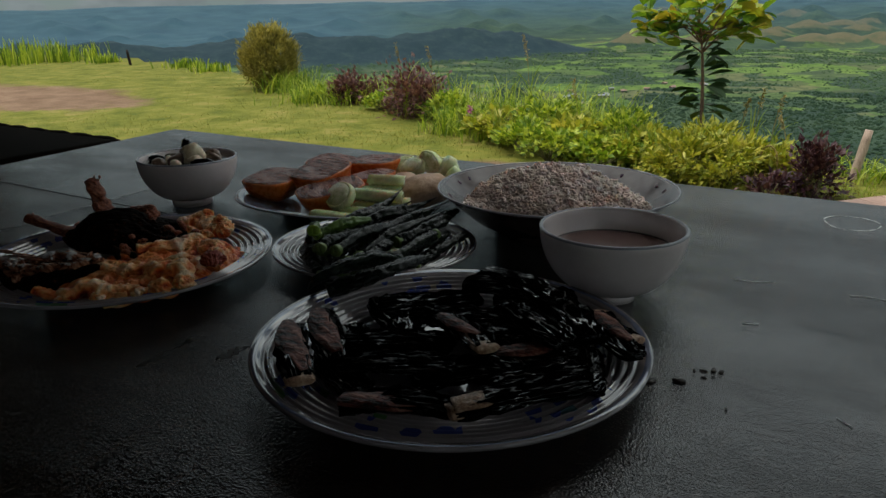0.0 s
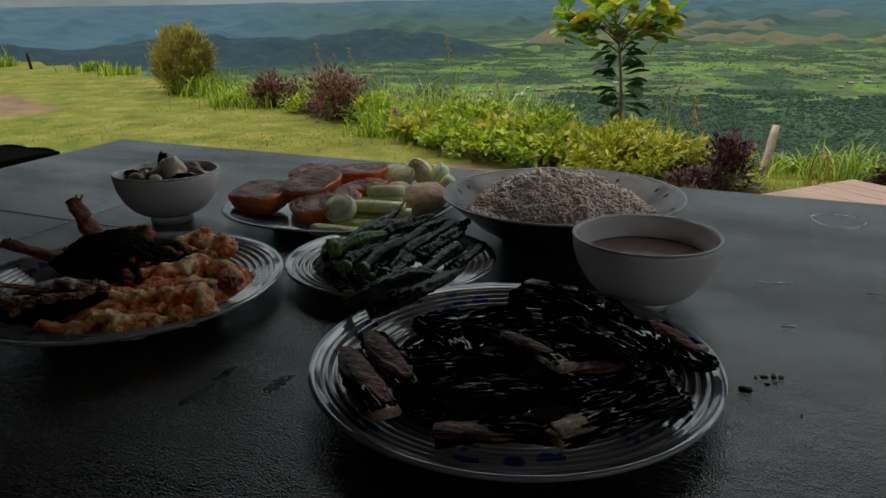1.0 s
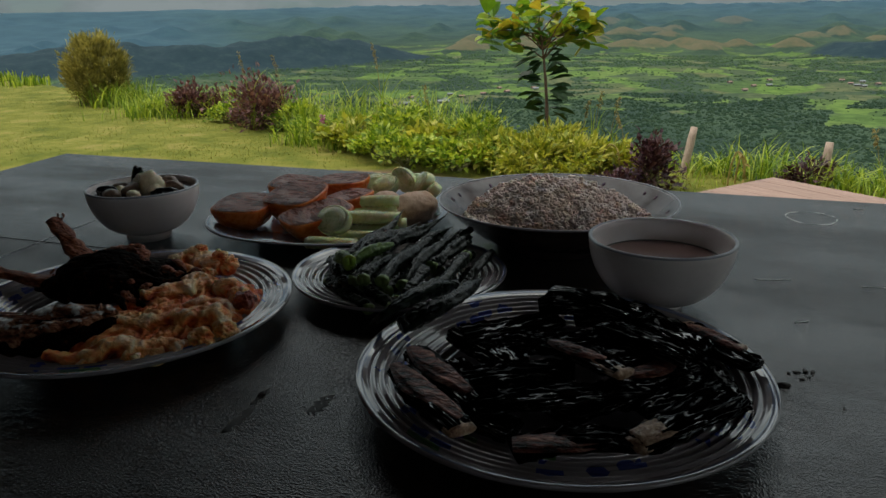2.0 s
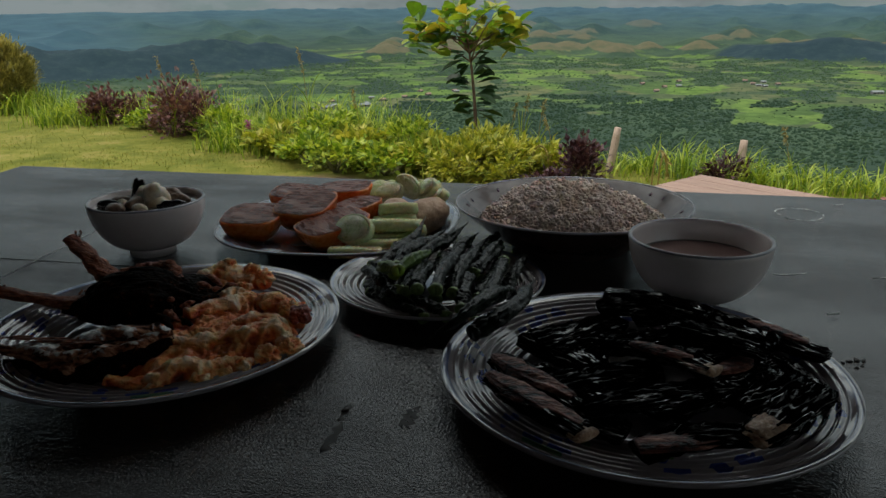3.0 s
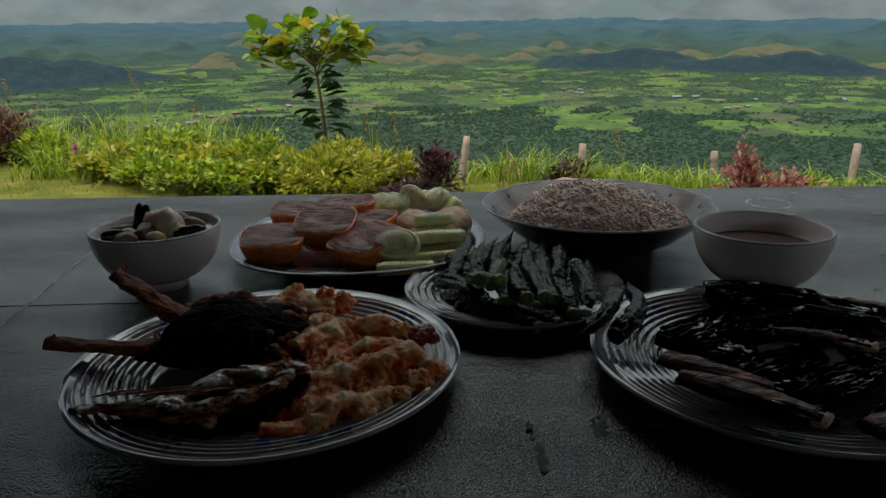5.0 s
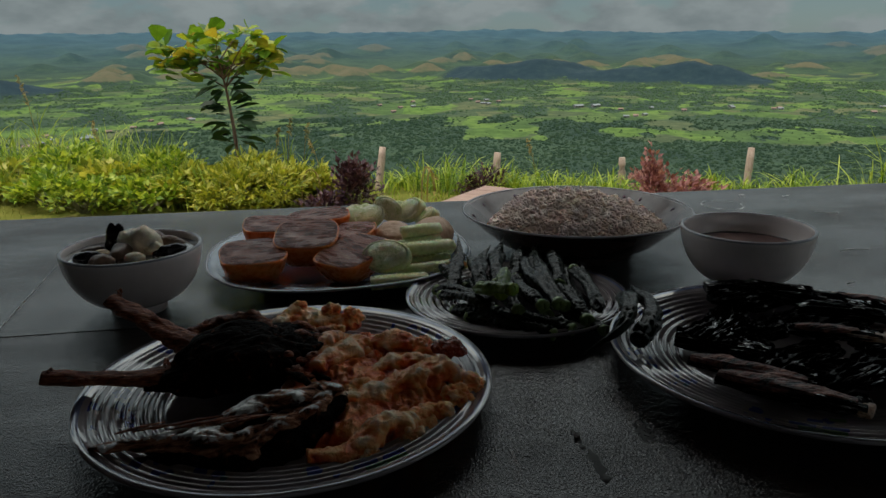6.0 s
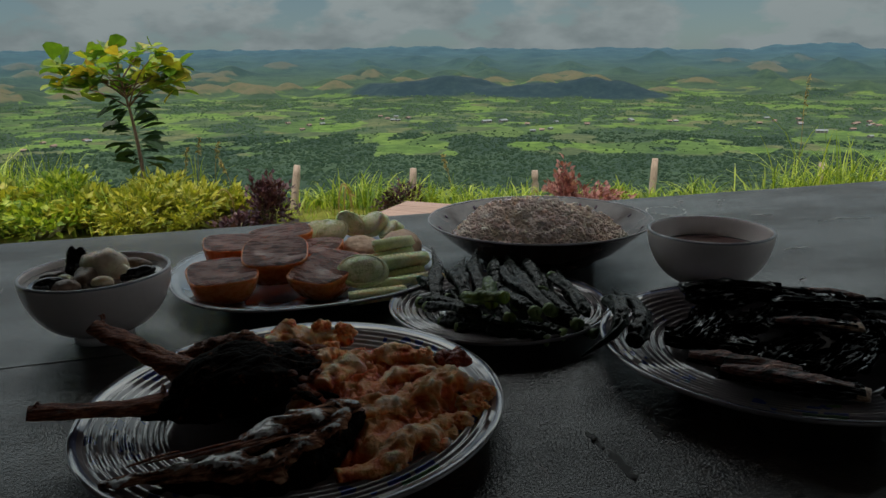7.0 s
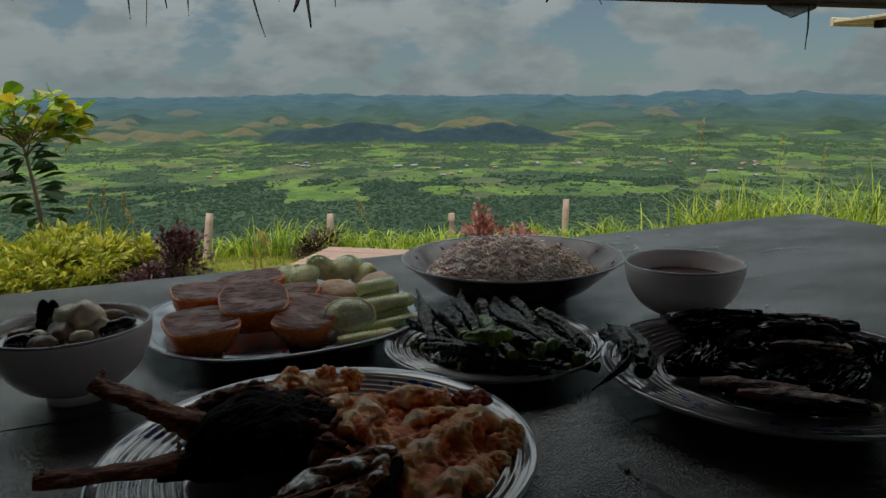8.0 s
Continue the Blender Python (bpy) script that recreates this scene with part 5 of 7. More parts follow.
# ---- rice ----
def build_rice():
    rng = np.random.default_rng(2)
    c = Vector((-0.0555, 0.2649, TOP))

    def top(x, y):
        """Two overlapping scoops with steep crumbly sides, broken into sticky clumps."""
        q = math.hypot(x / 0.098, y / 0.094)
        lean = math.atan2(y, x)
        q /= 1 + 0.10 * noise.noise(Vector((1.6 * math.cos(lean), 1.6 * math.sin(lean), 2)))
        bed = 0.0300 + 0.0130 * max(0.0, 1 - q ** 3.2)
        scoop = 0.0
        for sx, sy, sr, sh in ((-0.008, 0.012, 0.078, 0.0200), (0.000, -0.024, 0.058, 0.0160), (0.050, 0.004, 0.042, 0.0110), (-0.056, -0.006, 0.038, 0.0110)):
            d = math.hypot(x - sx, y - sy) / sr
            scoop = max(scoop, sh * max(0.0, 1 - d ** 2.6) ** 0.7)
        w = Vector((x, y, 0)) + 0.005 * Vector((noise.noise(Vector((x * 60, y * 60, 1))), noise.noise(Vector((x * 60, y * 60, 7))), 0))
        clump = 1 - 2.6 * noise.voronoi(w * 62)[0][0]
        crumb = 1 - 2.6 * noise.voronoi(w * 150)[0][0]
        return bed + scoop + (0.0052 * clump + 0.0014 * crumb) * max(0.0, min(1.0, 1.5 - q))

    heap = thing("rice", "heap of sticky steamed rice in the deep dish", "rice", c)
    bm = bmesh.new()
    rings, n = [], 150
    for i in range(58):
        r = 0.100 * i / 57
        rings.append([bm.verts.new((r * math.cos(2 * math.pi * k / n), r * math.sin(2 * math.pi * k / n), top(r * math.cos(2 * math.pi * k / n), r * math.sin(2 * math.pi * k / n)))) for k in range(n)])
    for a, b in zip(rings, rings[1:]):
        for k in range(n):
            bm.faces.new((a[k], a[(k + 1) % n], b[(k + 1) % n], b[k]))
    bmesh.ops.remove_doubles(bm, verts=bm.verts, dist=1e-6)
    part("mound", bm, RICE, heap)
    count, seg = 4200, 6
    # a plump grain: five rings of six points and two ends
    tv = [(0, 0, 1.0)]
    for z, r in ((0.78, 0.30), (0.35, 0.44), (-0.1, 0.47), (-0.5, 0.42), (-0.82, 0.27)):
        tv += [(r * math.cos(2 * math.pi * k / seg), r * math.sin(2 * math.pi * k / seg), z) for k in range(seg)]
    tv = np.array(tv + [(0, 0, -1.0)])
    tf = [(0, 1 + k, 1 + (k + 1) % seg) for k in range(seg)]
    for row in range(4):
        for k in range(seg):
            a, b = 1 + row * seg + k, 1 + row * seg + (k + 1) % seg
            tf += [(a, a + seg, b + seg), (a, b + seg, b)]
    tf += [(31, 25 + (k + 1) % seg, 25 + k) for k in range(seg)]
    tf = np.array(tf)
    vs = np.empty((count, 32, 3))
    for i in range(count):
        r, a = 0.097 * math.sqrt(rng.random()), rng.uniform(0, 2 * math.pi)
        x, y = r * math.cos(a), r * math.sin(a)
        m = np.array(Euler((rng.normal(1.57, 0.55), 0.0, rng.uniform(0, 6.2))).to_matrix())
        size = 0.0040 * rng.uniform(0.8, 1.15)
        vs[i] = (tv * size) @ m.T + (x, y, top(x, y) + rng.uniform(-0.0010, 0.0009))
    tris = tf[None] + (np.arange(count) * 32)[:, None, None]
    g = part("grain_layer", tri_mesh("grain_layer", vs.reshape(-1, 3), tris.reshape(-1, 3)), RICE, heap)
    tagged(g, "loose steamed rice grains", kind="stuff")


build_rice()


# ---- grilled eggplant ----
def strip(pts, rad, seed, seg=28, flat=0.5):
    """A collapsed strip with long wrinkles and flattened, creased sides."""
    bm = bmesh.new()
    skin = bm.verts.layers.float_vector.new("skin")
    rings = []
    fine = []
    for a, b in zip(pts, pts[1:]):
        fine += [a, a.lerp(b, 0.5)]
    fine.append(pts[-1])
    for i, p in enumerate(fine):
        r = rad[min(i // 2, len(rad) - 1)] * 0.5 + rad[min((i + 1) // 2, len(rad) - 1)] * 0.5
        d = (fine[min(i + 1, len(fine) - 1)] - fine[max(i - 1, 0)]).normalized()
        side = d.cross(Vector((0, 0, 1))).normalized()
        up = side.cross(d)
        ring = []
        for k in range(seg):
            a = 2 * math.pi * k / seg
            c, sn = math.cos(a), math.sin(a)
            w = noise.fractal(Vector((c * 3.2, sn * 3.2, i * 0.07 + seed * 7.3)), 0.8, 2.0, 3)
            crease = abs(noise.noise(Vector((c * 2.1 + seed, sn * 2.1, i * 0.05))))
            q = 1 + 0.20 * w - 0.30 * (1 - crease) ** 6
            for j, lead in enumerate((1.57, 0.75, 2.4, 1.15, 2.0)):
                ridge = lead + 1.1 * noise.noise(Vector((i * 0.11, seed * 1.7 + j * 5, 2)))
                q += (0.42, 0.30, 0.30, 0.26, 0.26)[j] * max(0.0, 1 - abs(a - ridge) / 0.17) ** 1.2 * max(0.0, 0.45 + 1.1 * noise.noise(Vector((i * 0.19, seed, 9 + j))))
            ring.append(bm.verts.new(p + side * (math.copysign(abs(c) ** 0.75, c) * r * q) + up * (math.copysign(abs(sn) ** 0.8, sn) * r * flat * q)))
            ring[-1][skin] = Vector((c * 1.7 + seed * 3.7, sn * 1.7, i * 0.045))
        rings.append(ring)
    for a, b in zip(rings, rings[1:]):
        for k in range(seg):
            bm.faces.new((a[k], a[(k + 1) % seg], b[(k + 1) % seg], b[k]))
    bm.faces.new(rings[0])
    bm.faces.new(rings[-1])
    return bm


def eggplant(a, b, z, width, seed, cut=0, tone="blackened strip of grilled eggplant lying on a plate"):
    """A collapsed charred strip from a to b; cut: 1 pale flesh at its start, 2 at its end."""
    rng = random.Random(seed)
    a, b = Vector((*a, z)), Vector((*b, z + rng.uniform(-0.002, 0.003)))
    mid = (a + b) / 2
    n = 16
    pts = [p - mid for p in bend(a, b, n, rng.uniform(-0.002, 0.004), rng.uniform(-0.005, 0.005))]
    rad = [width * (0.78 + 0.22 * math.sin(math.pi * min(1, max(0, i / (n - 1)))) ** 0.5) * (0.92 + 0.16 * rng.random()) for i in range(n)]
    e = thing("grilled_eggplant", tone, "eggplant", tuple(mid), "grilled eggplant strips")
    part("skin", strip(pts, rad, seed, 72, 0.34), CHAR, e)
    d = (pts[-1] - pts[0]).normalized()
    for which, p, r, s in ((1, pts[0], rad[0], -1), (2, pts[-1], rad[-1], 1)):
        if cut & which:
            q = [p - d * s * 0.022, p - d * s * 0.010, p - d * s * 0.002, p + d * s * 0.0028, p + d * s * 0.0034]
            part("cut_flesh", tube(q, [r * 0.60, r * 0.92, r * 0.98, r * 0.94, r * 0.80], 26, 0.34, 0.22, 160, seed + 3), FLESH, e, "pale browned flesh at the cut end")
    return e


def build_eggplants():
    low, high = TOP + 0.0175, TOP + 0.027
    for k, (a, b, z, w, cut) in enumerate((
            ((-0.0800, -0.114), (-0.0225, -0.170), low + 0.010, 0.0105, 2), ((-0.0825, -0.082), (-0.0290, -0.134), low + 0.008, 0.0105, 0),
            ((-0.044, -0.104), (0.022, -0.078), low + 0.004, 0.0135, 0), ((-0.0245, -0.134), (0.041, -0.106), low + 0.006, 0.0115, 0),
            ((0.005, -0.168), (0.066, -0.142), low + 0.004, 0.0110, 0), ((0.0650, -0.148), (0.112, -0.084), low + 0.008, 0.0120, 1),
            ((0.000, -0.056), (0.0510, -0.0855), high + 0.004, 0.0100, 2), ((0.022, -0.060), (0.070, -0.036), high - 0.002, 0.012, 0),
            ((0.046, -0.074), (0.092, -0.040), low + 0.004, 0.0135, 0), ((0.0850, 0.016), (0.1270, -0.036), high - 0.003, 0.0115, 1),
            ((-0.0160, 0.034), (0.0580, 0.004), high + 0.004, 0.0145, 0), ((-0.014, -0.044), (0.042, -0.016), high - 0.002, 0.013, 0),
            ((0.040, 0.022), (0.096, -0.028), high, 0.0165, 0), ((0.066, -0.108), (0.100, -0.062), low + 0.003, 0.013, 0),
            ((-0.060, -0.046), (-0.006, 0.006), low + 0.003, 0.015, 0), ((0.006, 0.012), (0.060, 0.034), low + 0.005, 0.015, 0),
            ((0.030, -0.020), (0.088, -0.052), high + 0.004, 0.012, 0), ((-0.060, -0.080), (-0.012, -0.112), low, 0.014, 0),
            ((0.066, 0.006), (0.118, -0.012), low + 0.004, 0.014, 2), ((-0.030, -0.080), (0.030, -0.108), low - 0.001, 0.016, 0),
            ((0.020, -0.112), (0.080, -0.080), low - 0.001, 0.016, 0), ((-0.070, -0.030), (-0.020, -0.070), low + 0.001, 0.016, 0), ((0.090, -0.035), (0.112, -0.085), low + 0.002, 0.014, 0),
            ((-0.020, 0.010), (0.050, 0.020), high + 0.002, 0.014, 0), ((-0.050, -0.115), (0.000, -0.145), low, 0.013, 0), ((-0.046, -0.050), (0.012, -0.030), low + 0.002, 0.0145, 0))):
        a, b = (a[0] + 0.0013, a[1] - 0.002), (b[0] + 0.0013, b[1] - 0.002)
        e = eggplant(a, b, z, w * 1.02, 20 + k, cut)
        if k in (4, 5):                         # long strips bared along their upper side
            lean = Vector((b[0] - a[0], b[1] - a[1], 0)) * 0.5
            top = Vector((0, 0, w * 0.26))
            end = 0.75 if k == 4 else -0.05
            part("bared_flesh", strip(bend(-lean * 1.0 + top, lean * end + top, 14, 0.001, 0.002), [w * 0.72 * math.sin(0.9 + 1.9 * i / 13) for i in range(14)], 90 + k, 40, 0.30), SEARED if k == 4 else FLESH, e, "seared reddish flesh" if k == 4 else "pale browned flesh")
        elif k in (0, 1, 6, 8, 9):
            lean = Vector((b[0] - a[0], b[1] - a[1], 0)) * 0.5
            skew = Vector((-lean.y, lean.x, 0)).normalized() * 0.003
            broad = 0.86 if k in (0, 1) else 0.55
            span = (0.98, 0.86) if k in (0, 1) else (0.85, 0.5)
            top = Vector((0, 0, w * 0.30))
            part("bared_flesh", strip(bend(-lean * span[0] - skew + top, lean * span[1] + skew + top, 14, 0.001, 0.003), [w * broad * math.sin(0.5 + 2.2 * i / 13) for i in range(14)], 70 + k, 40, 0.40), SEARED, e, "seared reddish flesh where the skin has split")


build_eggplants()


# ---- green pods ----
def pod(points, seed, radius=0.0066, tail=True, tip=POD_TIP, skin=POD, label="wrinkled dark green steamed pod with paler cut end"):
    """A limp ribbed pod, cut blunt at its start, shrivelled to a thread at its end."""
    rng = random.Random(seed)
    n, seg = 44, 26
    pts = spline([(x, y, TOP + z) for x, y, z in points], n)
    mid = pts[n // 2].copy()
    pts = [q - mid for q in pts]
    bm, rings = bmesh.new(), []
    twist = rng.uniform(-1.5, 1.5)
    for i, q in enumerate(pts):
        s = i / (n - 1)
        d = (pts[min(i + 1, n - 1)] - pts[max(i - 1, 0)]).normalized()
        side = d.cross(Vector((0, 0, 1))).normalized()
        up = side.cross(d)
        r = radius * (0.86 + 0.14 * math.sin(9 * s + seed)) * min(1.0, 0.80 + 4 * s)
        r *= (max(0.10, min(1.0, 2.7 * (1 - s))) if tail else min(1.0, 0.55 + 4 * (1 - s)))
        ring = []
        for k in range(seg):
            a = 2 * math.pi * k / seg
            lobe = 0.10 * math.cos(5 * a + twist * s * 3) + 0.07 * math.cos(3 * a + seed)
            fold = noise.noise(Vector((math.cos(a) * 1.3, math.sin(a) * 1.3, s * 16 + seed * 3.1)))
            pinch = abs(noise.noise(Vector((math.cos(a) * 0.8, s * 26 + seed, math.sin(a) * 0.8))))
            q2 = 1 + lobe + 0.22 * fold - 0.26 * (1 - pinch) ** 8
            ring.append(bm.verts.new(q + (side * math.cos(a) + up * math.sin(a) * 0.86) * r * q2))
        rings.append(ring)
    for a, b in zip(rings, rings[1:]):
        for k in range(seg):
            bm.faces.new((a[k], a[(k + 1) % seg], b[(k + 1) % seg], b[k]))
    bm.faces.new(rings[-1])
    p = thing("green_pod", label, "vegetable", tuple(mid), "steamed green pods")
    part("body", bm, skin, p)
    d = (pts[0] - pts[1]).normalized()
    part("cut_end", tube([pts[0] - d * 0.004, pts[0] + d * 0.0005, pts[0] + d * 0.0018, pts[0] + d * 0.0016], [radius * k for k in (0.74, 0.90, 0.80, 0.4)], 16, 0.88, 0.12, 260, seed), tip, p, "pale green cut end")
    return p


def build_pods():
    spec = [(((-0.146, 0.008, 0.034), (-0.149, 0.048, 0.037), (-0.150, 0.089, 0.034), (-0.147, 0.122, 0.036)), 0.0068, 1), (((-0.160, 0.004, 0.035), (-0.165, 0.030, 0.036), (-0.166, 0.070, 0.032)), 0.0064, 0),
            (((-0.124, 0.005, 0.0205), (-0.127, 0.030, 0.026), (-0.130, 0.065, 0.028)), 0.0066, 0), (((-0.106, 0.103, 0.030), (-0.105, 0.060, 0.029), (-0.109, 0.018, 0.022)), 0.0062, 0),
            (((-0.128, 0.072, 0.027), (-0.122, 0.100, 0.031), (-0.116, 0.145, 0.034)), 0.0072, 1), (((-0.181, 0.076, 0.028), (-0.176, 0.110, 0.036), (-0.168, 0.145, 0.034), (-0.154, 0.181, 0.042)), 0.0082, 1),
            (((-0.196, 0.068, 0.029), (-0.194, 0.096, 0.036), (-0.186, 0.135, 0.033), (-0.172, 0.160, 0.040)), 0.0084, 1), (((-0.218, 0.086, 0.021), (-0.212, 0.118, 0.028), (-0.203, 0.155, 0.034), (-0.200, 0.184, 0.045)), 0.0066, 1),
            (((-0.231, 0.101, 0.018), (-0.214, 0.076, 0.025), (-0.194, 0.044, 0.026)), 0.0062, 0), (((-0.220, 0.060, 0.0135), (-0.204, 0.038, 0.021), (-0.180, 0.016, 0.022)), 0.0066, 0),
            (((-0.229, 0.080, 0.021), (-0.212, 0.052, 0.028), (-0.196, 0.030, 0.027)), 0.0056, 0), (((-0.212, 0.040, 0.015), (-0.190, 0.022, 0.019), (-0.164, 0.010, 0.018)), 0.0060, 1),
            (((-0.176, 0.018, 0.027), (-0.174, 0.050, 0.031), (-0.171, 0.086, 0.029)), 0.0062, 0), (((-0.136, 0.026, 0.025), (-0.139, 0.070, 0.031), (-0.135, 0.115, 0.033), (-0.128, 0.158, 0.037)), 0.0066, 1),
            (((-0.151, 0.026, 0.018), (-0.147, 0.060, 0.020), (-0.146, 0.105, 0.021)), 0.0072, 0), (((-0.119, 0.040, 0.016), (-0.115, 0.080, 0.019), (-0.108, 0.128, 0.024)), 0.0068, 1),
            (((-0.171, 0.030, 0.018), (-0.174, 0.065, 0.019), (-0.178, 0.105, 0.021)), 0.0072, 0), (((-0.190, 0.040, 0.018), (-0.196, 0.075, 0.019), (-0.200, 0.115, 0.021)), 0.0072, 0),
            (((-0.160, 0.098, 0.026), (-0.152, 0.130, 0.032), (-0.141, 0.166, 0.036)), 0.0070, 1), (((-0.140, 0.112, 0.021), (-0.132, 0.140, 0.028), (-0.122, 0.170, 0.035)), 0.0066, 1),
            (((-0.098, 0.056, 0.015), (-0.096, 0.090, 0.019), (-0.090, 0.134, 0.025)), 0.0062, 1), (((-0.136, 0.003, 0.014), (-0.152, 0.016, 0.017), (-0.172, 0.032, 0.017)), 0.0064, 0),
            (((-0.153, -0.004, 0.014), (-0.172, 0.008, 0.017), (-0.196, 0.026, 0.018)), 0.0062, 0), (((-0.184, 0.098, 0.020), (-0.190, 0.124, 0.026), (-0.196, 0.160, 0.032)), 0.0062, 1),
            (((-0.205, 0.100, 0.020), (-0.214, 0.122, 0.024), (-0.222, 0.148, 0.026)), 0.0058, 1), (((-0.155, 0.060, 0.022), (-0.160, 0.090, 0.025), (-0.168, 0.124, 0.026)), 0.0074, 0),
            (((-0.128, 0.088, 0.018), (-0.140, 0.112, 0.020), (-0.156, 0.140, 0.021)), 0.0070, 0), (((-0.112, -0.001, 0.0135), (-0.122, 0.016, 0.016), (-0.134, 0.040, 0.016)), 0.0060, 0)]
    for k, (points, radius, tail) in enumerate(spec):
        pod(points, 60 + k, radius, bool(tail) and k in (5, 6, 7, 13, 18, 23))
    # two bright green ones: a knobbed stalk end, and one lying against it
    pod(((-0.180, 0.019, 0.044), (-0.190, 0.032, 0.041), (-0.206, 0.048, 0.036)), 140, 0.0066, False, FRESH_TIP, FRESH_POD, "bright green pod with a round stalk end")
    pod(((-0.187, 0.030, 0.036), (-0.180, 0.056, 0.041), (-0.172, 0.090, 0.038)), 141, 0.0060, False, FRESH_TIP, FRESH_POD, "bright green pod lying on the heap")
    # two bent ones that lie over the next plate's rim
    pod(((-0.089, 0.020, 0.031), (-0.096, -0.004, 0.039), (-0.106, -0.032, 0.039), (-0.118, -0.046, 0.032), (-0.140, -0.038, 0.0125)), 150, 0.0076, True, POD, label="bent dark green pod lying over a plate's rim")
    pod(((-0.104, -0.050, 0.026), (-0.087, -0.030, 0.032), (-0.077, -0.002, 0.034), (-0.076, 0.024, 0.032), (-0.073, 0.046, 0.032)), 151, 0.0080, True, POD, label="bent dark green pod lying over a plate's rim")


build_pods()


# ---- fish and omelette ----
def crust(points, radii, seed, flat=0.8, n=70, seg=44, rough=0.42, freq=70.0, stretch=1.0, layer_name=""):
    """A torn, blistered ridge of food along a curve."""
    bm = bmesh.new()
    layer = bm.verts.layers.float.new(layer_name) if layer_name else None
    pts = spline(points, n)
    rings = []
    for i, q in enumerate(pts):
        s = i / (n - 1) * (len(radii) - 1)
        j = min(int(s), len(radii) - 2)
        r = radii[j] + (radii[j + 1] - radii[j]) * (s - j)
        d = (pts[min(i + 1, n - 1)] - pts[max(i - 1, 0)]).normalized()
        side = d.cross(Vector((0, 0, 1))).normalized()
        up = side.cross(d)
        ring = []
        for k in range(seg):
            a = 2 * math.pi * k / seg
            o = side * math.cos(a) + up * math.sin(a) * flat
            w = Vector((q.dot(d) / stretch, (q + o * r).dot(side), (q + o * r).z)) if stretch != 1.0 else q + o * r
            w = w + Vector((seed * 0.31, seed * 0.17, 0))
            big = noise.fractal(w * freq, 0.9, 2.1, 3)
            blob = 1 - 2.4 * abs(noise.noise(w * freq * 1.9))
            fine = noise.fractal(w * freq * 4, 0.9, 2.0, 4)
            v = bm.verts.new(q + o * r * (1 + rough * big + 0.16 * rough * blob + 0.14 * rough * fine))
            if layer_name:
                # upper sides coloured paler, as if lit from above
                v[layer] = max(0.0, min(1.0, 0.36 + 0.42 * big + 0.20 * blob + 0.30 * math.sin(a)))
            ring.append(v)
        rings.append(ring)
    for a, b in zip(rings, rings[1:]):
        for k in range(seg):
            bm.faces.new((a[k], a[(k + 1) % seg], b[(k + 1) % seg], b[k]))
    bm.faces.new(rings[0])
    bm.faces.new(rings[-1])
    return bm


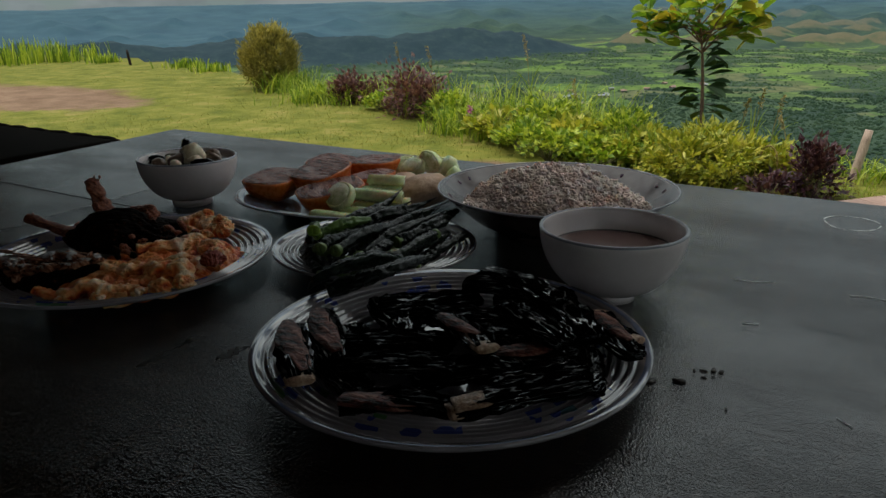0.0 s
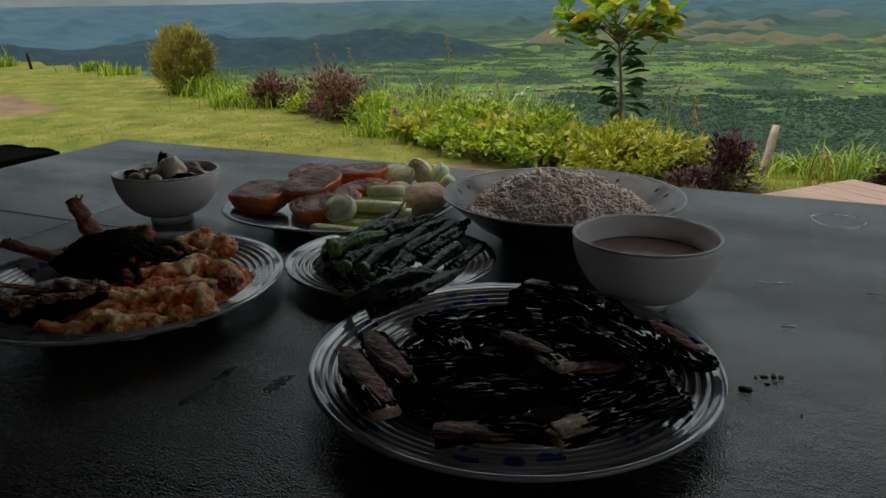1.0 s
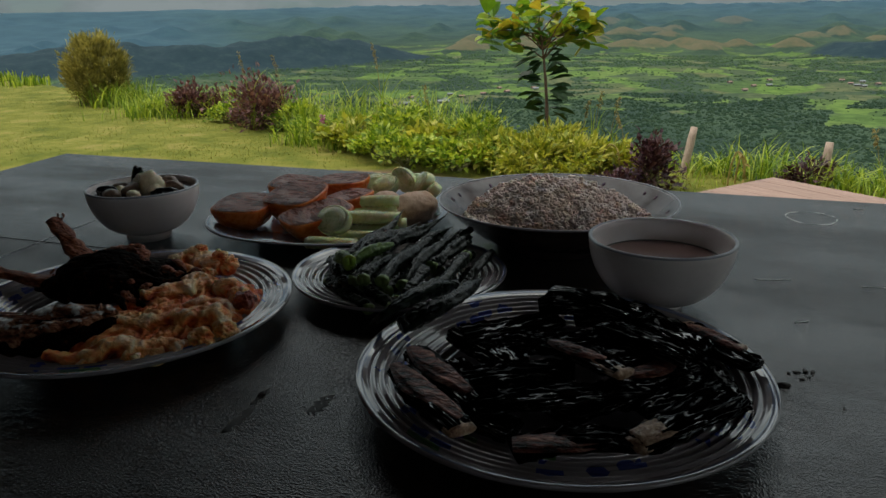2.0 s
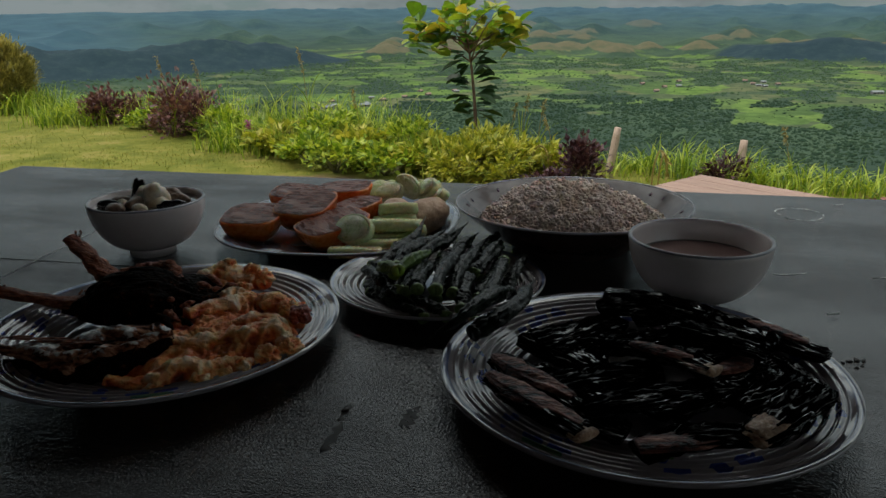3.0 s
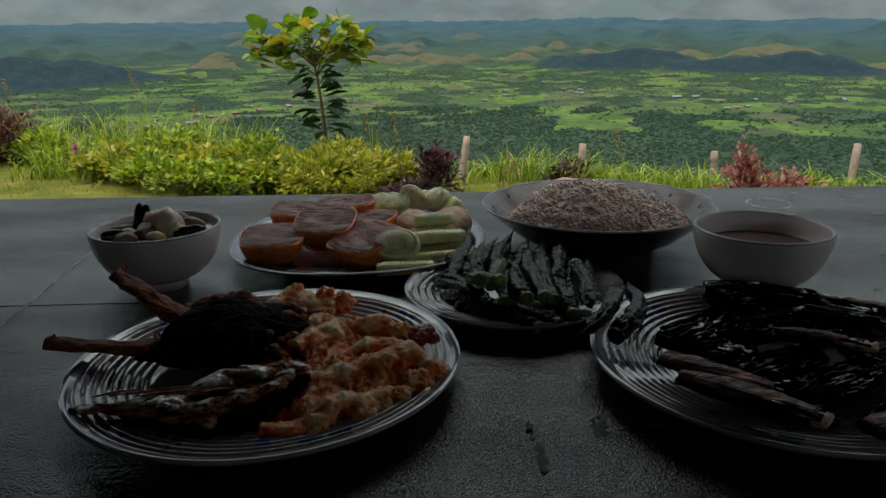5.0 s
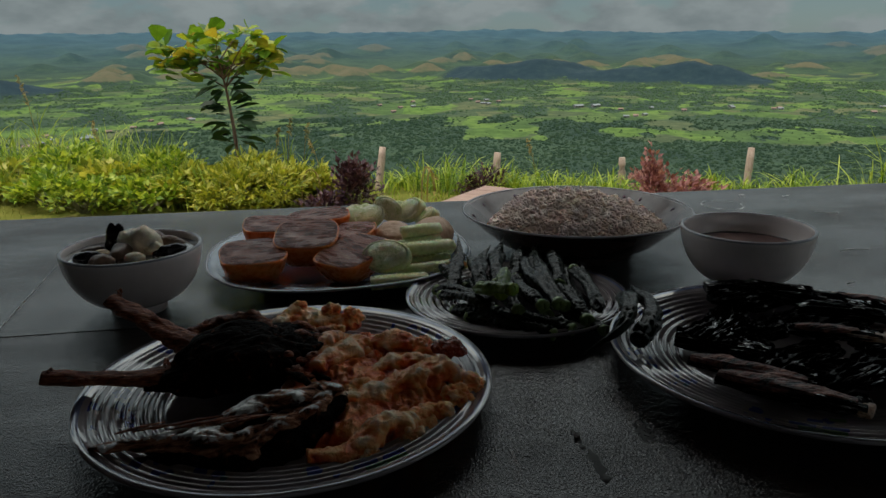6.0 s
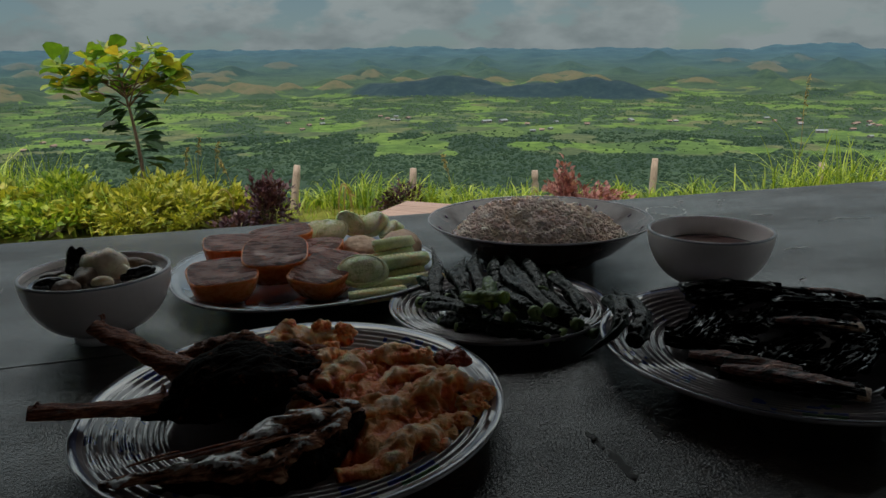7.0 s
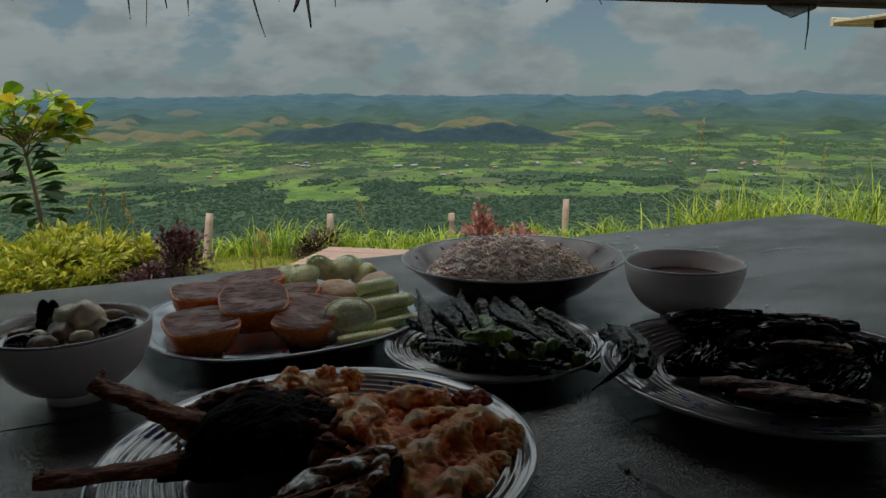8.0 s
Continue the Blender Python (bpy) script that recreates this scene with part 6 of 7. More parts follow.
def build_fish():
    o = Vector((-0.385, -0.035, TOP + 0.012))
    f = thing("fried_fish", "dark crisp fried fish with two raised tail fins", "fish", tuple(o))
    bm = bmesh.new()
    bmesh.ops.create_icosphere(bm, subdivisions=6, radius=1.0)
    for v in bm.verts:
        x, y, zz = v.co
        w = 0.034 * (1 + 0.18 * x) * (1 - 0.55 * max(0, -x) ** 1.5)
        h = 0.022 * (1 + 0.30 * math.cos(2.2 * (x - 0.05)))
        p = Vector((x * 0.060, y * w, zz * h if zz > 0 else zz * 0.006))
        big = noise.fractal(p * 32 + Vector((5, 1, 2)), 0.9, 2.1, 2)
        flake = abs(noise.fractal(Vector((p.x * 26, p.y * 110, p.z * 90)), 0.8, 2.1, 3))
        torn = max(0.0, x - 0.55) * noise.fractal(p * 210, 0.9, 2.1, 4)
        v.co = p * (1 + 0.18 * big) + v.co.normalized() * (0.0040 * flake - 0.001 + 0.012 * torn) + Vector((0, 0.006 * math.sin(2 * x), 0.006))
    bmesh.ops.rotate(bm, cent=(0, 0, 0), matrix=Matrix.Rotation(radians(20), 3, "Z"), verts=bm.verts)
    part("body", bm, FISH, f)

    def fin(points, radii, seed):
        part("tail_fin", crust([Vector(q) - o for q in points], radii, seed, 0.62, 90, 40, 0.34, 150, 5.0), FISH_FIN, f, "crisp brown frayed tail fin")

    fin(((-0.396, -0.026, TOP + 0.020), (-0.420, -0.020, TOP + 0.032), (-0.446, -0.011, TOP + 0.047), (-0.472, 0.000, TOP + 0.060)), (0.016, 0.0125, 0.0088, 0.0074, 0.0070), 1)
    fin(((-0.400, -0.050, TOP + 0.018), (-0.430, -0.053, TOP + 0.023), (-0.465, -0.056, TOP + 0.026), (-0.500, -0.058, TOP + 0.030)), (0.013, 0.0094, 0.0074, 0.0066, 0.0064), 2)
    rng = random.Random(12)
    # torn flesh and frayed fibres at the broken end and along the back
    for k in range(26):
        a = Vector((-0.346 + rng.uniform(-0.010, 0.010), -0.066 + 0.0034 * k, TOP + 0.020 + rng.uniform(-0.004, 0.012)))
        b = a + Vector((rng.uniform(0.008, 0.022), rng.uniform(-0.010, 0.006), rng.uniform(-0.010, 0.006)))
        part("flake", crust([a - o, (a + b) / 2 - o + Vector((0, 0, 0.002)), b - o], (0.0016, 0.0034, 0.0030, 0.0008), k, 0.6, 14, 10, 0.6, 190), FISH_FIN if k % 3 else FISH, f)
    for tx, ty, tz, dx, dy, dz in ((-0.472, 0.000, 0.060, -1, 0.45, 0.5), (-0.500, -0.058, 0.030, -1, 0, 0.1), (-0.432, -0.048, 0.028, -0.7, 0.8, 0.5)):
        for k in range(9):
            a = Vector((tx + 0.006, ty + rng.uniform(-0.006, 0.006), TOP + tz + rng.uniform(-0.005, 0.005)))
            b = a + Vector((dx, dy + rng.uniform(-0.5, 0.5), dz + rng.uniform(-0.5, 0.5))).normalized() * rng.uniform(0.0015, 0.0035)
            part("bristle", tube(bend(a - o, b - o, 4, 0.001, 0.001), [0.0010, 0.0009, 0.0006, 0.0002], 5), FISH_FIN, f)
    part("back_ridge", crust([Vector(q) - o for q in ((-0.432, -0.020, TOP + 0.032), (-0.405, 0.000, TOP + 0.036), (-0.375, -0.004, TOP + 0.040), (-0.352, -0.022, TOP + 0.030))], (0.003, 0.005, 0.0055, 0.004), 5, 0.9, 70, 24, 0.75, 150), FISH_FIN, f, "torn browned edge of the back")

    g = thing("split_fish", "split fried fish half with silvery browned flesh", "fish", (-0.379, -0.134, TOP + 0.010))
    c = Vector((-0.379, -0.134, TOP + 0.010))
    def ridge(name, points, radii, seed, material, label="", flat=0.55, rough=0.75, freq=110, stretch=2.6, sheen=""):
        part(name, crust([Vector((x, y, TOP + z)) - c for x, y, z in points], radii, seed, flat, 150, 52, rough, freq, stretch, layer_name=sheen), material, g, label)

    # the near wall of the opened half, its far wall, and the dark gut cavity between them
    ridge("near_side", ((-0.449, -0.130, 0.019), (-0.424, -0.132, 0.020), (-0.400, -0.134, 0.021), (-0.381, -0.137, 0.022), (-0.361, -0.140, 0.022), (-0.345, -0.129, 0.024), (-0.329, -0.115, 0.027), (-0.311, -0.100, 0.030)),
          (0.0018, 0.0062, 0.0080, 0.0088, 0.0098, 0.0090, 0.0070, 0.0026), 21, FISH_PALE, sheen="sheen")
    ridge("far_side", ((-0.402, -0.126, 0.018), (-0.386, -0.122, 0.022), (-0.372, -0.118, 0.025), (-0.357, -0.110, 0.028), (-0.341, -0.106, 0.030), (-0.325, -0.103, 0.031), (-0.311, -0.104, 0.031)),
          (0.0018, 0.0050, 0.0068, 0.0078, 0.0080, 0.0066, 0.0024), 33, FISH_PALE, sheen="sheen")
    ridge("gut_cavity", ((-0.420, -0.128, 0.014), (-0.385, -0.127, 0.016), (-0.350, -0.119, 0.019), (-0.318, -0.106, 0.024)), (0.004, 0.010, 0.012, 0.006), 41, FISH, "dark inside of the opened fish", 0.5)
    ridge("belly_skin", ((-0.432, -0.134, 0.011), (-0.394, -0.140, 0.012), (-0.364, -0.146, 0.012), (-0.343, -0.137, 0.014), (-0.326, -0.121, 0.018), (-0.309, -0.102, 0.025)), (0.002, 0.0050, 0.0078, 0.0090, 0.0080, 0.003), 8, FISH, "dark belly skin", 1.0, 0.30, 90)
    for k in range(7):
        a = Vector((-0.436 + 0.010 * k, -0.1265 + 0.0012 * (k % 3) - 0.001 * k, TOP + 0.0245 + 0.0006 * k)) - c
        b = a + Vector((0.026 + 0.006 * (k % 3), 0.006 - 0.003 * (k % 2), 0.002))
        part("rib", tube(bend(a, b, 9, 0.001, 0.001), [0.0010 * (0.4 + 0.6 * math.sin(math.pi * i / 8)) + 0.0002 for i in range(9)], 7, 0.7, 0.4, 300, k), FISH_FIN, g, "thin browned rib bone")


build_fish()


def build_omelette():
    base = Vector((-0.294, -0.056, TOP + 0.007))
    o = thing("omelette", "golden fluffy egg omelette with browned ragged folds", "omelette", tuple(base))
    n = 150
    bm = bmesh.new()
    layer = bm.verts.layers.float.new("proud")
    grid = []
    for i in range(n + 1):
        row = []
        for j in range(n + 1):
            u, w = -1 + 2 * i / n, -1 + 2 * j / n
            k = max(abs(u), abs(w)) / (math.hypot(u, w) + 1e-9)
            u, w = u * k, w * k
            r, ang = math.hypot(u, w), math.atan2(w, u)
            rim = 1 + 0.14 * noise.noise(Vector((2.5 * math.cos(ang), 2.5 * math.sin(ang), 4))) + 0.10 * noise.noise(Vector((7 * math.cos(ang), 7 * math.sin(ang), 9)))
            x, y = 0.056 * u * rim, 0.084 * w * rim - 0.004
            q = Vector((x, y, 0))
            warp = Vector((noise.noise(q * 30 + Vector((4, 4, 1))), noise.noise(q * 30 + Vector((9, 2, 5))), 0)) * 0.014
            p = q + warp
            chunk = noise.fractal(Vector((p.x * 40, p.y * 40, 8)), 0.9, 2.1, 3)
            billow = 1 - 2 * abs(noise.noise(p * 60 + Vector((0, 0, 3))))
            small = 1 - 2 * abs(noise.noise(p * 150 + Vector((0, 0, 5))))
            tiny = noise.fractal(q * 330, 0.9, 2.0, 3)
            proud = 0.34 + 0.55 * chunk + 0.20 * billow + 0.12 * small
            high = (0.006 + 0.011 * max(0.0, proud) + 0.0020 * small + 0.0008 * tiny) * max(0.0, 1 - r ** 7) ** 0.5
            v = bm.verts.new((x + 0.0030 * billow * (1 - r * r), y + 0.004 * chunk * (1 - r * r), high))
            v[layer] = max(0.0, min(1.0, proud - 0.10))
            row.append(v)
        grid.append(row)
    for a, b in zip(grid, grid[1:]):
        for j in range(n):
            bm.faces.new((a[j], a[j + 1], b[j + 1], b[j]))
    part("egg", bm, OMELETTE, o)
    folds = ((((-0.366, 0.020), (-0.348, 0.036), (-0.326, 0.030), (-0.300, 0.024)), 0.022, (0.007, 0.0115, 0.0100, 0.0085, 0.006)),
             (((-0.328, -0.056), (-0.314, -0.030), (-0.294, -0.012), (-0.268, -0.018), (-0.244, -0.042)), 0.020, (0.006, 0.010, 0.0115, 0.0100, 0.0085, 0.006)),
             (((-0.318, -0.104), (-0.292, -0.094), (-0.270, -0.083), (-0.250, -0.074), (-0.235, -0.080)), 0.021, (0.006, 0.009, 0.0105, 0.0130, 0.0125, 0.006)),
             (((-0.330, -0.150), (-0.308, -0.146), (-0.288, -0.132), (-0.268, -0.118), (-0.246, -0.106)), 0.015, (0.005, 0.008, 0.009, 0.0095, 0.010, 0.006)),
             (((-0.300, -0.066), (-0.284, -0.050), (-0.262, -0.046), (-0.244, -0.056)), 0.017, (0.004, 0.007, 0.0075, 0.006, 0.004)),
             (((-0.338, -0.020), (-0.326, 0.000), (-0.306, 0.008), (-0.284, 0.004)), 0.015, (0.005, 0.008, 0.008, 0.006, 0.004)),
             (((-0.345, -0.076), (-0.330, -0.086), (-0.312, -0.082), (-0.296, -0.074)), 0.013, (0.004, 0.007, 0.0075, 0.0055, 0.003)))
    for k, (line, z, radii) in enumerate(folds):
        pts = [Vector((x, y, TOP + z + 0.003 * math.sin(2.3 * i + k))) - base for i, (x, y) in enumerate(line)]
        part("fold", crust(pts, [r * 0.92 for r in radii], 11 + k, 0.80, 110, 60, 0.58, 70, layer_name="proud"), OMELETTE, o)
    rng = random.Random(5)
    for k, (x, y, z, r) in enumerate(((-0.346, 0.041, 0.031, 0.006), (-0.322, 0.036, 0.028, 0.007), (-0.306, 0.028, 0.026, 0.008), (-0.237, -0.048, 0.028, 0.0075), (-0.243, -0.036, 0.024, 0.006), (-0.256, -0.028, 0.024, 0.006),
                                      (-0.229, -0.084, 0.019, 0.007), (-0.240, -0.098, 0.018, 0.008), (-0.252, -0.112, 0.016, 0.006), (-0.272, -0.132, 0.014, 0.006), (-0.296, -0.148, 0.012, 0.005), (-0.340, 0.012, 0.022, 0.006), (-0.318, 0.014, 0.020, 0.006))):
        bit = bmesh.new()
        layer = bit.verts.layers.float.new("proud")
        bmesh.ops.create_icosphere(bit, subdivisions=5, radius=1.0)
        for v in bit.verts:
            q = v.co * r
            a = noise.fractal(q * 160 + Vector((k, 0, 0)), 0.9, 2.1, 4)
            b = 1 - 2 * abs(noise.noise(q * 240 + Vector((0, k, 0))))
            v[layer] = max(0.0, min(1.0, 0.55 + 0.4 * a + 0.15 * b))
            v.co = Vector((q.x, q.y, q.z * 0.8)) * (1 + 0.45 * a + 0.16 * b)
        bmesh.ops.translate(bit, vec=Vector((x, y, TOP + z)) - base, verts=bit.verts)
        part("blister", bit, BROWNED if k in (3, 4) else OMELETTE, o, "reddish browned blister" if k in (3, 4) else "")


build_omelette()


# ---- fruit platter ----
def fruit_slice(x, y, z, length, width, thick, turn, tilt, seed):
    """A thick halved slice: rounded rind below, a flat cut face above."""
    f = thing("fruit_slice", "thick orange fruit slice with pale striped cut face", "fruit", pose(x, y, z, tilt, (seed % 3 - 1) * 4, turn), "orange fruit slices")
    rng = random.Random(seed)
    n = 48
    bm = bmesh.new()
    rings = []
    for s, zz in ((0.0, 0.0), (0.52, 0.0005), (0.72, 0.16 * thick), (0.89, 0.50 * thick), (0.985, 0.86 * thick), (0.995, 0.96 * thick), (0.970, thick)):
        ring = []
        for i in range(n):
            a = 2 * math.pi * i / n
            c, sn = math.cos(a), math.sin(a)
            k = 1 + 0.035 * noise.noise(Vector((2 * c, 2 * sn, seed)))
            ring.append(bm.verts.new((length / 2 * s * k * math.copysign(abs(c) ** 0.55, c), width / 2 * s * k * math.copysign(abs(sn) ** 0.66, sn), zz)))
        rings.append(ring)
    for a, b in zip(rings, rings[1:]):
        for i in range(n):
            bm.faces.new((a[i], a[(i + 1) % n], b[(i + 1) % n], b[i]))
    bm.faces.new(rings[-1])
    bmesh.ops.remove_doubles(bm, verts=bm.verts, dist=1e-6)
    part("rind", bm, PAPAYA, f)
    bm = bmesh.new()
    rings = []
    for s in (0.0, 0.3, 0.6, 0.8, 0.92, 0.968):
        rings.append([bm.verts.new((length / 2 * s * math.copysign(abs(math.cos(2 * math.pi * i / n)) ** 0.55, math.cos(2 * math.pi * i / n)), width / 2 * s * math.copysign(abs(math.sin(2 * math.pi * i / n)) ** 0.66, math.sin(2 * math.pi * i / n)),
                                    thick + 0.0008 + 0.0006 * (1 - s) + (-0.0016 if s > 0.95 else 0))) for i in range(n)])
    for a, b in zip(rings, rings[1:]):
        for i in range(n):
            bm.faces.new((a[i], a[(i + 1) % n], b[(i + 1) % n], b[i]))
    bmesh.ops.remove_doubles(bm, verts=bm.verts, dist=1e-6)
    part("cut_face", bm, PAPAYA_CUT, f, "pinkish striped cut face")


def cucumber(m, radius, thick, label="peeled pale green cucumber slice leaning on the fruit"):
    c = thing("cucumber_slice", label, "cucumber", m, "cucumber slices")
    part("ring", lathe([(radius * 0.84, -thick / 2), (radius * 0.95, -thick * 0.46), (radius, -thick * 0.30), (radius * 1.01, 0), (radius, thick * 0.30), (radius * 0.95, thick * 0.46), (radius * 0.84, thick / 2), (radius * 0.82, 0), (radius * 0.84, -thick / 2)], 30, (1.0, 0.68)), CUCUMBER, c)
    part("core", lathe([(0, -thick * 0.56), (radius * 0.85, -thick * 0.50), (radius * 0.85, thick * 0.50), (radius * 0.4, thick * 0.58), (0, thick * 0.52)], 30, (1.0, 0.68)), CUCUMBER_CORE, c, "seedy translucent core")


def spear(a, b, width, seed):
    a, b = Vector(a), Vector(b)
    c = thing("cucumber_spear", "pale green cucumber spear on the platter", "cucumber", tuple((a + b) / 2), "cucumber spears")
    part("flesh", tube([p - (a + b) / 2 for p in bend(a, b, 7, 0.001, 0.002)], [width * k for k in (0.96, 1, 1, 1, 1, 1, 0.98)], 5 + seed % 2, 0.68, 0.08, 40, seed), CUCUMBER, c)


def build_fruit():
    base = TOP + 0.0070
    fruit_slice(-0.402, 0.197, base + 0.001, 0.066, 0.072, 0.028, 8, 5, 1)
    fruit_slice(-0.398, 0.300, base + 0.001, 0.062, 0.064, 0.030, 4, 4, 2)
    fruit_slice(-0.342, 0.326, base + 0.003, 0.072, 0.056, 0.030, 6, 3, 3)
    fruit_slice(-0.351, 0.230, base + 0.008, 0.066, 0.070, 0.030, -4, 12, 4)
    fruit_slice(-0.304, 0.190, base + 0.001, 0.058, 0.080, 0.027, -36, 8, 5)
    fruit_slice(-0.303, 0.268, base + 0.001, 0.050, 0.056, 0.027, -20, 5, 6)
    for x, y, sx, sy, sz, turn, s in ((-0.258, 0.270, 0.022, 0.032, 0.017, 20, 1), (-0.219, 0.256, 0.023, 0.038, 0.020, -14, 2)):
        p = part("boiled_root", lump((sx, sy, sz), 5, 0.10, 46, s, turn=Matrix.Rotation(radians(turn), 4, "Z")), POTATO, at=(x, y, base + sz * 0.95))
        tagged(p, "pale brown boiled root half on the platter", "root vegetable", "boiled roots")
    for x, y, z, rx, rz, r in ((-0.306, 0.340, 0.034, 58, 34, 0.022), (-0.285, 0.330, 0.035, 46, 12, 0.024), (-0.262, 0.338, 0.042, 74, -10, 0.024), (-0.236, 0.334, 0.040, 56, -34, 0.025),
                               (-0.218, 0.318, 0.034, 44, -48, 0.021), (-0.294, 0.352, 0.032, 70, 20, 0.021), (-0.248, 0.352, 0.036, 80, 0, 0.022)):
        cucumber(pose(x, y, TOP + z - 0.002, rx, 40 * math.sin(90 * x), rz), r * 0.80, 0.013)
    cucumber(pose(-0.272, 0.166, TOP + 0.032, 50, 0, -24), 0.025, 0.009, "large oval cucumber slice leaning on a pile of spears")
    for k, (a, b) in enumerate((((-0.266, 0.158, 0.018), (-0.190, 0.176, 0.018)), ((-0.262, 0.174, 0.020), (-0.196, 0.196, 0.020)), ((-0.258, 0.190, 0.022), (-0.198, 0.212, 0.024)), ((-0.264, 0.176, 0.034), (-0.200, 0.194, 0.033)),
                                ((-0.262, 0.192, 0.035), (-0.206, 0.212, 0.037)), ((-0.292, 0.138, 0.015), (-0.226, 0.146, 0.015)), ((-0.258, 0.200, 0.046), (-0.214, 0.214, 0.046)), ((-0.232, 0.158, 0.016), (-0.184, 0.186, 0.014)))):
        b = Vector(a).lerp(Vector(b), (0.86, 0.74, 0.80)[k % 3])
        spear((a[0] + 0.003, a[1], TOP + a[2]), (b[0] + 0.003, b[1], TOP + b[2]), (0.0104, 0.0086, 0.0094)[k % 3], k)


build_fruit()


# ---- plants and stakes along the edge of the lawn ----
def spot(bearing, distance):
    x, y = polar(bearing, distance)
    return x, y, height_at(x, y)


def shrub(name, label, at, wide, high, count, length, width, leaf_material, seed, clumps=14, spires=0, upright=0.5, group="", inner=0.35, spread=0.15):
    """Stems from one root and leaves gathered in clumps, with gaps between."""
    rng = np.random.default_rng(seed)
    s = thing(name, label, "shrub", at, group)
    c = rng.normal(0, 1, (clumps, 3))
    c /= np.linalg.norm(c, axis=1)[:, None]
    c = c * rng.uniform(inner, 0.95, (clumps, 1)) * np.array((wide / 2, wide / 2, high * 0.48))
    c[:, 2] = np.abs(c[:, 2] + high * 0.45) * 0.98 + 0.03
    for k in range(spires):
        c[k] = (rng.normal(0, wide * 0.12), rng.normal(0, wide * 0.12), high * (1.0 + 0.12 * k))
    for k in range(min(clumps, 20)):
        root = Vector((rng.normal(0, 0.03), rng.normal(0, 0.03), -0.03))
        part("stem", tube(bend(root, c[k], 5, 0.0, wide * 0.06), [0.012, 0.010, 0.008, 0.006, 0.003], 6), STEM, s)
    pick = rng.integers(0, clumps, count)
    spread = np.array((wide, wide, high)) * spread
    base = c[pick] + rng.normal(0, 1, (count, 3)) * spread
    base[:, 2] = np.maximum(base[:, 2], 0.01)
    way = base - np.array((0, 0, high * 0.35))
    way = way / (np.linalg.norm(way, axis=1)[:, None] + 1e-9) + np.array((0, 0, upright))
    part("leaves", leaves("leaves", base, way, length, width, rng, 0.5), leaf_material, s)
    return s


TALL = {}


def tuft(name, at, wide, high, count, material, seed, width=0.008, lean=0.7):
    """Adds a clump of blades to the tall grass of that name."""
    rng = np.random.default_rng(seed)
    base = np.zeros((count, 3))
    base[:, :2] = rng.normal(0, wide / 4, (count, 2))
    base[:, 2] = -0.02
    TALL.setdefault(name, (material, []))[1].append((base + np.array(at), np.full(count, high), np.full(count, width), np.full(count, lean)))


def grow_tall(name, label, seed):
    material, sets = TALL[name]
    base, high, width, lean = (np.concatenate(k) for k in zip(*sets))
    g = part(name, blades(name, base, high, width[:, None], lean, np.random.default_rng(seed), 4), material)
    tagged(g, label, "grass", kind="stuff")


def build_tree():
    rng = np.random.default_rng(14)
    x, y = -1.90, 9.40
    t = thing("young_tree", "slender young tree with large glossy yellow-green leaves", "tree", (x, y, height_at(x, y)))
    g = height_at(x, y) + 0.74
    trunk = spline(((0, 0, -0.08), (-0.03, 0.02, 0.55 - g), (-0.08, 0, 1.15 - g), (-0.16, 0, 1.62 - g)), 14)
    part("trunk", tube(trunk, [0.030 - 0.0015 * i for i in range(14)], 10, rough=0.15, freq=20), BARK, t)
    bases, ways = [], []
    for k, (dx, dz) in enumerate(((-1.14, 1.50), (-1.02, 1.70), (-0.80, 1.58), (-0.62, 1.84), (-0.34, 1.92), (-0.30, 1.62), (-0.06, 1.86), (0.16, 1.96), (0.38, 1.88), (0.62, 1.70),
                                  (0.56, 1.48), (-0.62, 1.36), (0.28, 1.42), (-0.10, 1.48), (0.10, 1.66), (-0.48, 1.62), (0.40, 1.62), (-0.86, 1.78))):
        start = trunk[9 + k % 4]
        end = Vector((-0.16 + (dx + 0.20) * 0.88, rng.uniform(-0.45, 0.45), 1.62 + (dz - 1.62) * 0.92 - 0.03 - g))
        br = bend(start, end, 7, 0.07, 0.04)
        part("branch", tube(br, [0.011, 0.010, 0.009, 0.008, 0.006, 0.005, 0.003], 7), BARK, t)
        for m in range(11):
            a = 2 * math.pi * m / 7 + rng.normal(0, 0.4)
            p = br[(6, 6, 6, 5, 6, 5, 6, 4, 5, 3, 4)[m]] + Vector(rng.normal(0, 0.03, 3))
            bases.append(p[:])
            ways.append((math.cos(a) + 0.3 * np.sign(dx), math.sin(a), rng.uniform(-0.45, 0.75)))
    part("crown", leaves("crown", np.array(bases), np.array(ways), 0.250, 0.66, rng, 0.22, PADDLE), TREE_TOP, t)
    bases, ways = [], []
    for k in range(14):
        h = 0.42 + 0.068 * k
        p = trunk[min(13, int((h - g + 0.08) / (1.70 - g) * 13))]
        for m in range(2 + k % 3):
            a = math.pi * ((m + k) % 2) + rng.normal(0, 0.6) + 0.6 * (m > 2)
            bases.append((p.x + 0.05 * math.cos(a), p.y + 0.05 * math.sin(a), h - g + rng.normal(0, 0.015)))
            ways.append((math.cos(a), math.sin(a) * 0.7, rng.uniform(-0.30, 0.10)))
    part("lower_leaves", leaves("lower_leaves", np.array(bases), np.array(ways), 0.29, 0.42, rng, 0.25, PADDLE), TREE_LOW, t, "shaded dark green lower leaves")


build_tree()


